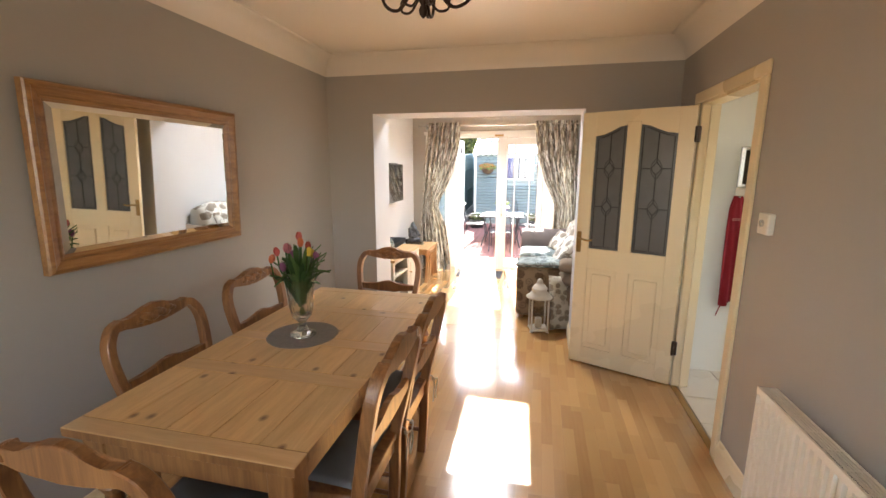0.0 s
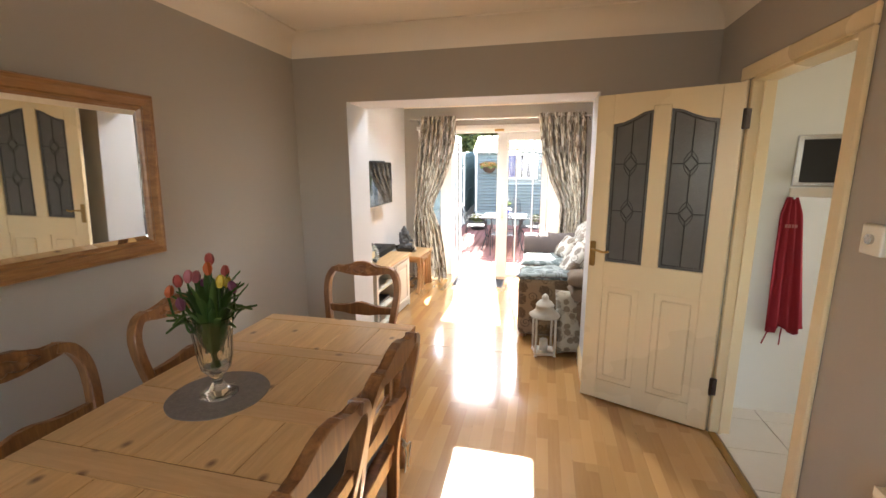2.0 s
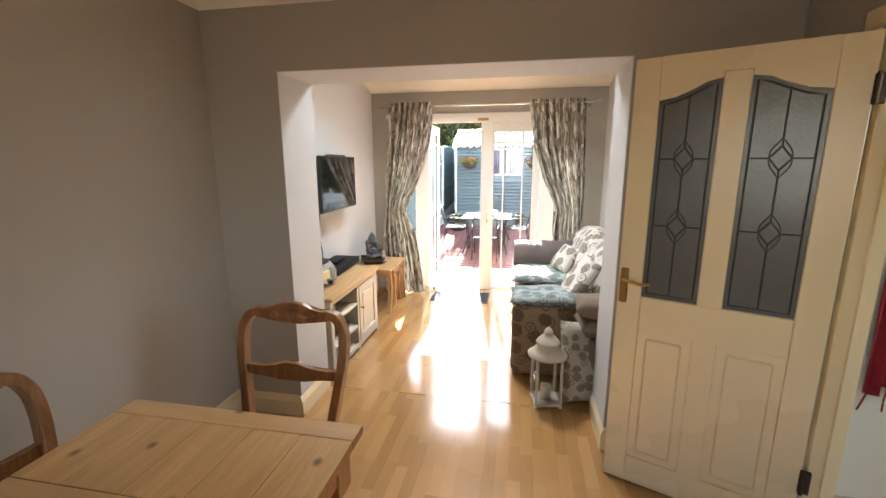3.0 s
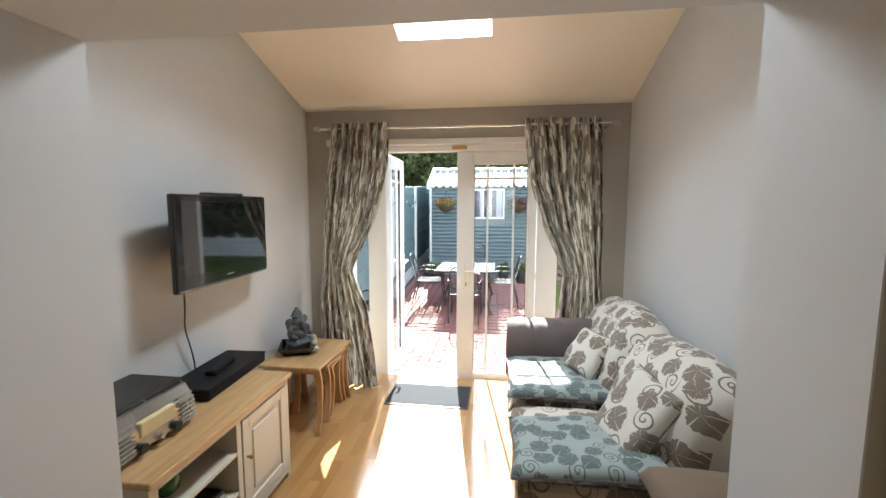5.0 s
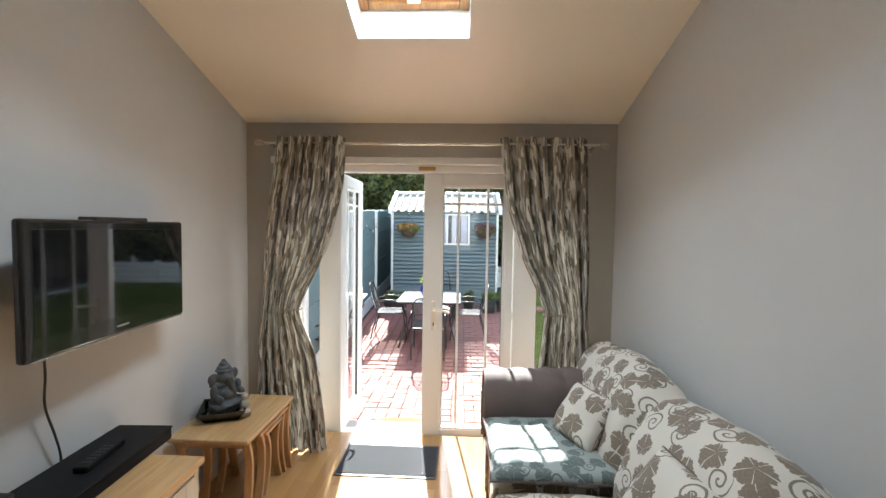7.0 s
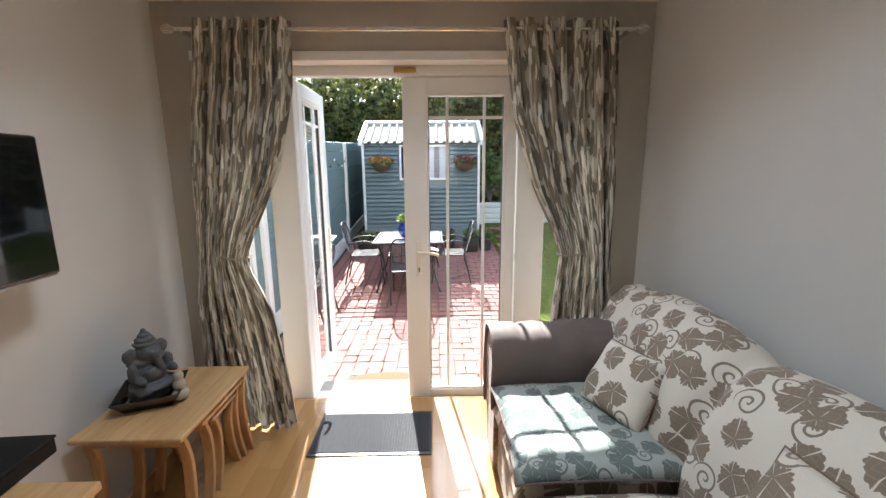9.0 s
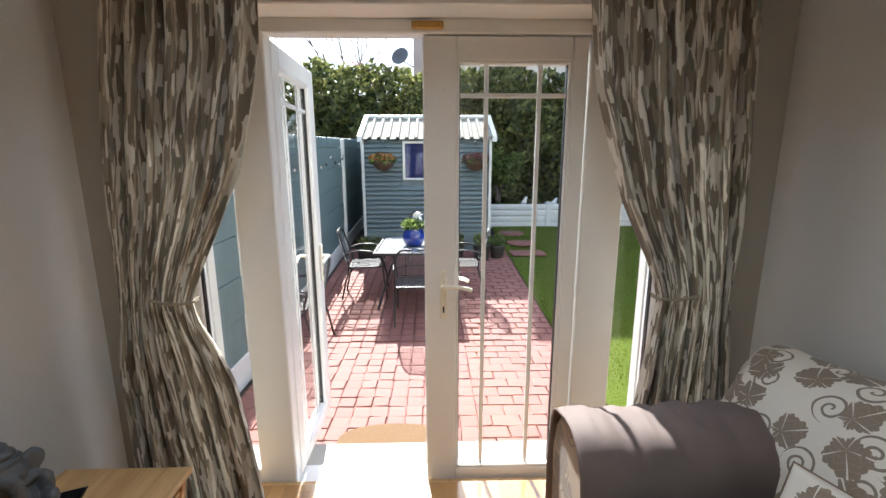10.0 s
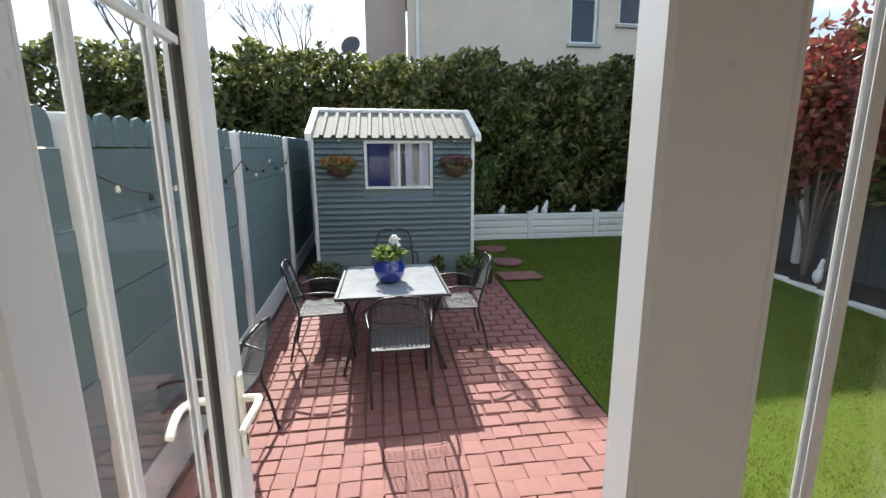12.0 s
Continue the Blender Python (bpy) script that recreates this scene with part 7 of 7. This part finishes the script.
# edging and bed along the right
ed = thing("bed_edging", "pale stone edging along the lawn's border", "edging")
ed["kind"] = "structure"
k = 0
y = 7.0
while y < 14.2:
    part("kerb", boxes(((4.85 + 0.02 * math.sin(k), y, ground_z(y) - 0.05), (4.96 + 0.02 * math.sin(k), y + 0.385, ground_z(y) + 0.075), 0.015, 2)), white_wall_paint, ed)
    y += 0.395
    k += 1
rf = thing("fence", "dark grey board fence behind the flower border", "fence")
dark_fence = plain("dark_grey_fence_paint", (0.075, 0.085, 0.085), 0.75, var=0.2, scale=6, fine=60, bump=0.4, rand=0.15)
for k in range(30):
    y = 6.9 + 0.36 * k
    part("board", boxes(((6.05, y, ground_z(y) - 0.05), (6.08, y + 0.352, ground_z(y) + 1.75), 0.004)), dark_fence, rf)
for k in range(4):
    y = 7.4 + 2.4 * k
    part("post", boxes(((5.97, y, ground_z(y) - 0.05), (6.05, y + 0.09, ground_z(y) + 1.8), 0.006)), white_wall_paint, rf)
for k, (x, y, h) in enumerate(((5.3, 12.6, 0.34), (5.35, 11.3, 0.36), (1.6, 14.7, 0.2), (2.5, 14.62, 0.3), (3.2, 14.8, 0.16), (2.3, 14.65, 0.18), (4.2, 14.6, 0.22))):
    zz = ground_z(y) + (0.42 if y > 14.4 else -0.02)
    bm = bmesh.new()
    for (dx, dz), (a, c) in (((0, h * 0.3), (0.07, h * 0.32)), ((0.03, h * 0.62), (0.045, h * 0.25)), ((0.05, h * 0.88), (0.035, h * 0.13))):
        bmesh.ops.create_icosphere(bm, subdivisions=2, radius=1, matrix=Matrix.Translation((dx, 0, dz)) @ Matrix.Diagonal((a, a * 0.8, c, 1)))
    ob = part("garden_ornament", bm, white_paint, smooth=True)
    ob.location = (x, y, zz)
    tagged(ob, "small white garden ornament in the flower bed", "ornament", "white ornaments in the beds")

# stepping stones
for k, (x, y, r) in enumerate(((1.12, 12.05, 0.27), (1.14, 12.75, 0.26), (1.10, 13.55, 0.27))):
    bm = bmesh.new()
    if k == 0:
        box(bm, (-0.30, -0.2, 0), (0.30, 0.2, 0.03), 0.01)
    else:
        lathe(bm, [(r, 0.0), (r, 0.02), (r * 0.96, 0.03), (0.0, 0.03)], 22, wave=lambda a, z: 1 + 0.05 * math.sin(a * 3))
    ob = part("stepping_stone", bm, paver)
    ob.location = (x, y, ground_z(y) + 0.012)
    tagged(ob, "red concrete stepping stone set in the lawn", "stepping stone", "stepping stones in the lawn")


# hedges
def hedge(name, label, cat, count, x0, x1, y0, y1, z0, z1, size, seed, mat, face="y", lumps=0.35):
    r = np.random.default_rng(seed)
    n = count
    u, w, h = r.random(n), r.random(n) ** 2.0, r.random(n) ** 0.85
    if face == "y":
        x, y = x0 + (x1 - x0) * u, y0 + (y1 - y0) * w
    else:
        x, y = x0 + (x1 - x0) * w, y0 + (y1 - y0) * u
    along = x if face == "y" else y
    bump = lumps * (0.5 * np.sin(along * 1.7 + seed) + 0.3 * np.sin(along * 4.1 + 1.3 * seed) + 0.25 * np.sin(along * 9.3))
    z = z0 + (z1 - z0 + bump * 0.6) * h
    push = 0.22 * np.sin(along * 3.1 + z * 2.3 + seed) + 0.16 * np.sin(along * 7.3 - z * 4.7)
    if face == "y":
        y = y + push
    else:
        x = x + push
    out = np.zeros((n, 3))
    out[:, 1 if face == "y" else 0] = -1.0
    out[:, 2] = 0.5
    V, F = leaf_quads(np.stack([x, y, z], 1), r, size, out, 0.5)
    ob = thing(name, label, cat)
    leaves("leaves", [(V, F)], mat, ob)
    # near-black block added inside, standing in for the shade between the leaves
    part("inner_shade_block", boxes(((x0 + 0.35, y0 + (0.75 if face == "y" else 0.2), z0 - 0.3), (x1 - (0.05 if face == "y" else 0.0), y1, z1 - 0.5), 0.2, 2)), plain("hedge_inner_shade", (0.012, 0.014, 0.008), 0.95, var=0.4, scale=6), ob)
    return ob


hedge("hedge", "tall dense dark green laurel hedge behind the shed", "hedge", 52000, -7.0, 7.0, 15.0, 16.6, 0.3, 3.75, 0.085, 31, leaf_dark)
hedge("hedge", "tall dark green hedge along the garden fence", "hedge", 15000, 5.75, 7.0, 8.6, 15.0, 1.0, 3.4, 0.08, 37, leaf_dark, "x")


def shrub(name, label, x, y, z0, h, rad, n, mat, seed, size):
    ob = thing(name, label, "shrub", pose(x, y, z0))
    rr = random.Random(seed)
    tr = bmesh.new()
    chunks = []
    for k in range(9):
        a, out = rr.uniform(0, 6.28), rr.uniform(0.2, 0.8) * rad
        top = Vector((math.cos(a) * out, math.sin(a) * out, h * rr.uniform(0.5, 0.95)))
        tube(tr, curve([(0, 0, 0), (top.x * 0.25, top.y * 0.25, top.z * 0.45), top], 4), [0.03 * (1 - i / 9) + 0.004 for i in range(9)], 6)
        chunks.append(foliage(n // 9, top, (rad * 0.55, rad * 0.55, h * 0.28), size, seed + k))
    part("trunk", tr, bark, ob)
    leaves("crown", chunks, mat, ob)
    return ob


shrub("photinia_shrub", "red-leaved photinia shrub by the dark fence", 5.45, 11.6, ground_z(11.6), 3.2, 1.0, 4200, leaf_red, 61, 0.07)
shrub("green_shrub", "rounded green shrub in the flower border", 5.35, 13.5, ground_z(13.5), 2.9, 1.0, 4200, leaf_dark, 71, 0.07)
shrub("lime_shrub", "bright yellow-green shrub beside the shed", 1.0, 14.75, 0.5, 1.25, 0.45, 1500, leaf_light, 81, 0.06)


def bare_tree(x, y, z0, h, seed, name="bare_tree", label="leafless tree with fine twigs behind the hedge"):
    ob = thing(name, label, "tree", pose(x, y, z0))
    rr = random.Random(seed)
    tr, tw_ = bmesh.new(), bmesh.new()
    tube(tr, curve([(0, 0, 0), (0.05, 0, h * 0.3), (-0.05, 0.05, h * 0.62)], 5), [0.14 - 0.009 * i for i in range(11)], 8)

    def grow(bm, p, d, length, r, depth):
        q = p + d * length
        tube(bm, [p, (p + q) / 2 + Vector((rr.uniform(-1, 1), rr.uniform(-1, 1), 0)) * length * 0.06, q], [r, r * 0.8, r * 0.55], 5)
        if depth:
            for _ in range(3):
                nd = (d + Vector((rr.uniform(-0.7, 0.7), rr.uniform(-0.7, 0.7), rr.uniform(-0.1, 0.6)))).normalized()
                grow(tw_, q, nd, length * rr.uniform(0.55, 0.8), r * 0.5, depth - 1)
    for _ in range(5):
        d = Vector((rr.uniform(-0.6, 0.6), rr.uniform(-0.6, 0.6), 1)).normalized()
        grow(tr, Vector((-0.05, 0.05, h * 0.6)), d, h * 0.2, 0.05, 3)
    part("trunk", tr, bark, ob)
    part("twig_crown", tw_, bark, ob)
    return ob


bare_tree(-6.3, 18.0, 0.2, 5.6, 5)
bare_tree(-3.6, 21.0, 0.2, 6.2, 9)
bt = bare_tree(-2.6, 18.6, 0.2, 3.9, 14, "blossom_tree", "small pink blossom tree behind the hedge")
leaves("blossom", [foliage(500, (0, 0, 4.0), (0.9, 0.8, 0.45), 0.05, 90)], plain("pale_pink_blossom", (0.55, 0.30, 0.30), 0.7), bt)


# house behind the hedge
def far_house():
    hx0, hx1, hy, zt = -1.15, 11.6, 18.4, 8.6
    h = thing("house", "two-storey pebbledashed house behind the hedge", "house")
    wins = [(4.56, 5.40, 5.00, 6.75), (6.02, 6.78, 5.55, 6.85)]
    cuts = sorted({hx0 + 1.15, hx1} | {w[0] for w in wins} | {w[1] for w in wins})
    def panel(lo, hi):
        part("wall", boxes((lo, hi)), render_m, h, "beige pebbledash wall")

    for a, b in zip(cuts, cuts[1:]):
        hole = [w for w in wins if w[0] <= a + 1e-6 and w[1] >= b - 1e-6]
        if hole:
            panel((a, hy, 0), (b, hy + 0.35, hole[0][2]))
            panel((a, hy, hole[0][3]), (b, hy + 0.35, zt))
        else:
            panel((a, hy, 0), (b, hy + 0.35, zt))
    panel((hx1 - 0.35, hy + 0.35, 0), (hx1, hy + 8, zt))
    part("wall", boxes(((hx0, hy + 0.9, 0), (hx0 + 1.15, hy + 8, zt - 1.7))), render_pink, h, "pinkish rendered side wing")
    bm = bmesh.new()
    slab(bm, [(hy - 0.35, zt - 0.08), (hy + 4.2, zt + 2.6), (hy + 8.6, zt - 0.08), (hy + 8.6, zt + 0.06), (hy + 4.2, zt + 2.8), (hy - 0.35, zt + 0.06)], hx1 + 1.1, "yz", -0.75)
    part("roof", bm, slate, h)
    part("gutter", tube(bmesh.new(), [(-0.75, hy - 0.38, zt - 0.06), (hx1, hy - 0.38, zt - 0.06)], 0.06, 8), shed_trim, h)
    part("downpipe", tube(bmesh.new(), [(0.25, hy - 0.06, 0.3), (0.25, hy - 0.06, zt - 0.1)], 0.05, 8), shed_trim, h)
    part("downpipe", tube(bmesh.new(), [(9.85, hy - 0.06, 0.3), (9.85, hy - 0.06, zt - 0.1)], 0.05, 8), dark_metal, h, "dark downpipe")
    for xa, xb, za, zb in wins:
        w = part("window", boxes(((xa, hy + 0.1, za), (xa + 0.08, hy + 0.2, zb), 0.01), ((xb - 0.08, hy + 0.1, za), (xb, hy + 0.2, zb), 0.01), ((xa + 0.08, hy + 0.1, za), (xb - 0.08, hy + 0.2, za + 0.08), 0.01), ((xa + 0.08, hy + 0.1, zb - 0.08), (xb - 0.08, hy + 0.2, zb), 0.01), ((xa + 0.08, hy + 0.11, zb - 0.55), (xb - 0.08, hy + 0.19, zb - 0.47), 0.01)), upvc, h)
        part("pane", boxes(((xa + 0.08, hy + 0.14, za + 0.08), (xb - 0.08, hy + 0.15, zb - 0.08))), dark_pane, w)
        part("sill", boxes(((xa - 0.1, hy - 0.08, za - 0.09), (xb + 0.1, hy + 0.2, za), 0.01)), concrete, w)
    d = part("satellite_dish", lathe(bmesh.new(), [(0.0, 0.0), (0.14, 0.02), (0.25, 0.07), (0.29, 0.11), (0.28, 0.115), (0.13, 0.035), (0.0, 0.015)], 22), mesh_metal, h, "grey satellite dish", smooth=True)
    d.matrix_basis = Matrix.Translation((hx0 - 0.38, hy + 0.75, 4.88)) @ Matrix.Rotation(radians(68), 4, "X") @ Matrix.Rotation(radians(-20), 4, "Y")
    part("dish_arm", tube(bmesh.new(), [(hx0 - 0.38, hy + 0.85, 4.83), (hx0 + 0.1, hy + 1.0, 4.6)], 0.02, 6), mesh_metal, h)
    part("dark_porch", boxes(((8.2, hy - 0.5, 4.55), (9.8, hy, 4.70), 0.02)), slate, h)
    return h


far_house()

# ---- laminate planks ----
rng = random.Random(5)
PLANK = {}


def plank_mesh(w, length):
    key = (round(w, 3), round(length, 3))
    if key not in PLANK:
        bm = box(bmesh.new(), (0, 0, -0.012), (w, length, 0))
        me = bpy.data.meshes.new("plank")
        bm.to_mesh(me)
        bm.free()
        me.materials.append(floor_board)
        PLANK[key] = me
    return PLANK[key]


def lay_planks(x0, x1, y0, y1, parent):
    w, length, x, k = 0.192, 1.29, x0, 0
    while x < x1 - 0.01:
        ww = min(w, x1 - x)
        y = y0 - (0.43 * (k % 3))
        while y < y1 - 0.005:
            a, b = max(y, y0), min(y + length, y1)
            if b - a > 0.02:
                ob = new("plank", plank_mesh(ww - 0.0003, b - a - 0.0003))
                ob.location = (x, a, -rng.random() * 0.0004)
                ob.parent = parent
            y += length
        x += w
        k += 1


lay_planks(LEFT, RIGHT - 0.005, BACK, PIER, floor)
lay_planks(LEFT, L_RIGHT, PIER, OUTER - 0.18, floor)

# ---- kitchen tiles ----
tile_me = bpy.data.meshes.new("tile")
bm = box(bmesh.new(), (0, 0, -0.012), (0.326, 0.326, 0.0), 0.002)
bm.to_mesh(tile_me)
bm.free()
tile_me.materials.append(tile_floor)
kf = bpy.data.objects["floor_kitchen_base"]
for i in range(8):
    for j in range(16):
        x, y = RIGHT + 0.045 + 0.33 * i, 0.05 + 0.33 * j
        ob = new("tile", tile_me)
        ob.location = (x, y, 0.0)
        ob.parent = kf

# ---- patio pavers: the ones the walk comes nearest are pieces, the rest one mesh ----
PV = {}


def paver_mesh(w, d, k):
    key = (round(w, 3), round(d, 3), k)
    if key not in PV:
        r = random.Random(k * 7 + 1)
        bm = bmesh.new()
        lo = [bm.verts.new((x, y, -0.02)) for x, y in ((0, 0), (w, 0), (w, d), (0, d))]
        e = 0.008
        mid = [bm.verts.new((x + r.uniform(-0.006, 0.006), y + r.uniform(-0.006, 0.006), 0.002)) for x, y in ((0, 0), (w, 0), (w, d), (0, d))]
        up = [bm.verts.new((x + r.uniform(-0.006, 0.006), y + r.uniform(-0.006, 0.006), 0.006 + r.uniform(-0.002, 0.002))) for x, y in ((e, e), (w - e, e), (w - e, d - e), (e, d - e))]
        for a, b in ((lo, mid), (mid, up)):
            for q in range(4):
                bm.faces.new((a[q], a[(q + 1) % 4], b[(q + 1) % 4], b[q]))
        bm.faces.new(up)
        me = bpy.data.meshes.new("paver")
        bm.to_mesh(me)
        bm.free()
        me.materials.append(paver)
        PV[key] = me
    return PV[key]


rng = random.Random(12)
slots, rows_y, y = [], [], 7.04
D = 0.134
while y < PY1 - D:
    x, k = PX0 + 0.02, 0
    while x < PX1 - 0.06:
        w = 0.132 if x < -0.35 else (0.205 if k or int(round(y / D)) % 2 else 0.105)
        k += x >= -0.35
        a, b = max(x, PX0 + 0.01), min(x + w, PX1)
        if b - a > 0.05:
            slots.append((a, y, b - a))
        x += w
    y += D
near_slots = [s for s in slots if s[1] < 9.45 and s[0] > -2.2][:300]
far_slots = [s for s in slots if s not in set(near_slots)]
for a, yy, w in near_slots:
    ob = new("paver", paver_mesh(w - 0.004, D - 0.004, rng.randrange(4)))
    ob.location = (a, yy, ground_z(yy) + rng.uniform(-0.002, 0.002))
    ob.parent = patio
V, F = [], []
for a, yy, w in far_slots:
    z, k = ground_z(yy) + rng.uniform(-0.003, 0.003), len(V)
    b, e = a + w - 0.011, 0.008
    c = yy + D - 0.011
    z1 = ground_z(c)
    V += [(a, yy, z - 0.02), (b, yy, z - 0.02), (b, c, z1 - 0.02), (a, c, z1 - 0.02), (a + e, yy + e, z + 0.006), (b - e, yy + e, z + 0.006), (b - e, c - e, z1 + 0.006), (a + e, c - e, z1 + 0.006)]
    F += [(k, k + 1, k + 5, k + 4), (k + 1, k + 2, k + 6, k + 5), (k + 2, k + 3, k + 7, k + 6), (k + 3, k, k + 4, k + 7), (k + 4, k + 5, k + 6, k + 7)]
far_pavers = from_arrays("far_pavers", V, F, paver, patio)
far_pavers["kind"] = "stuff"
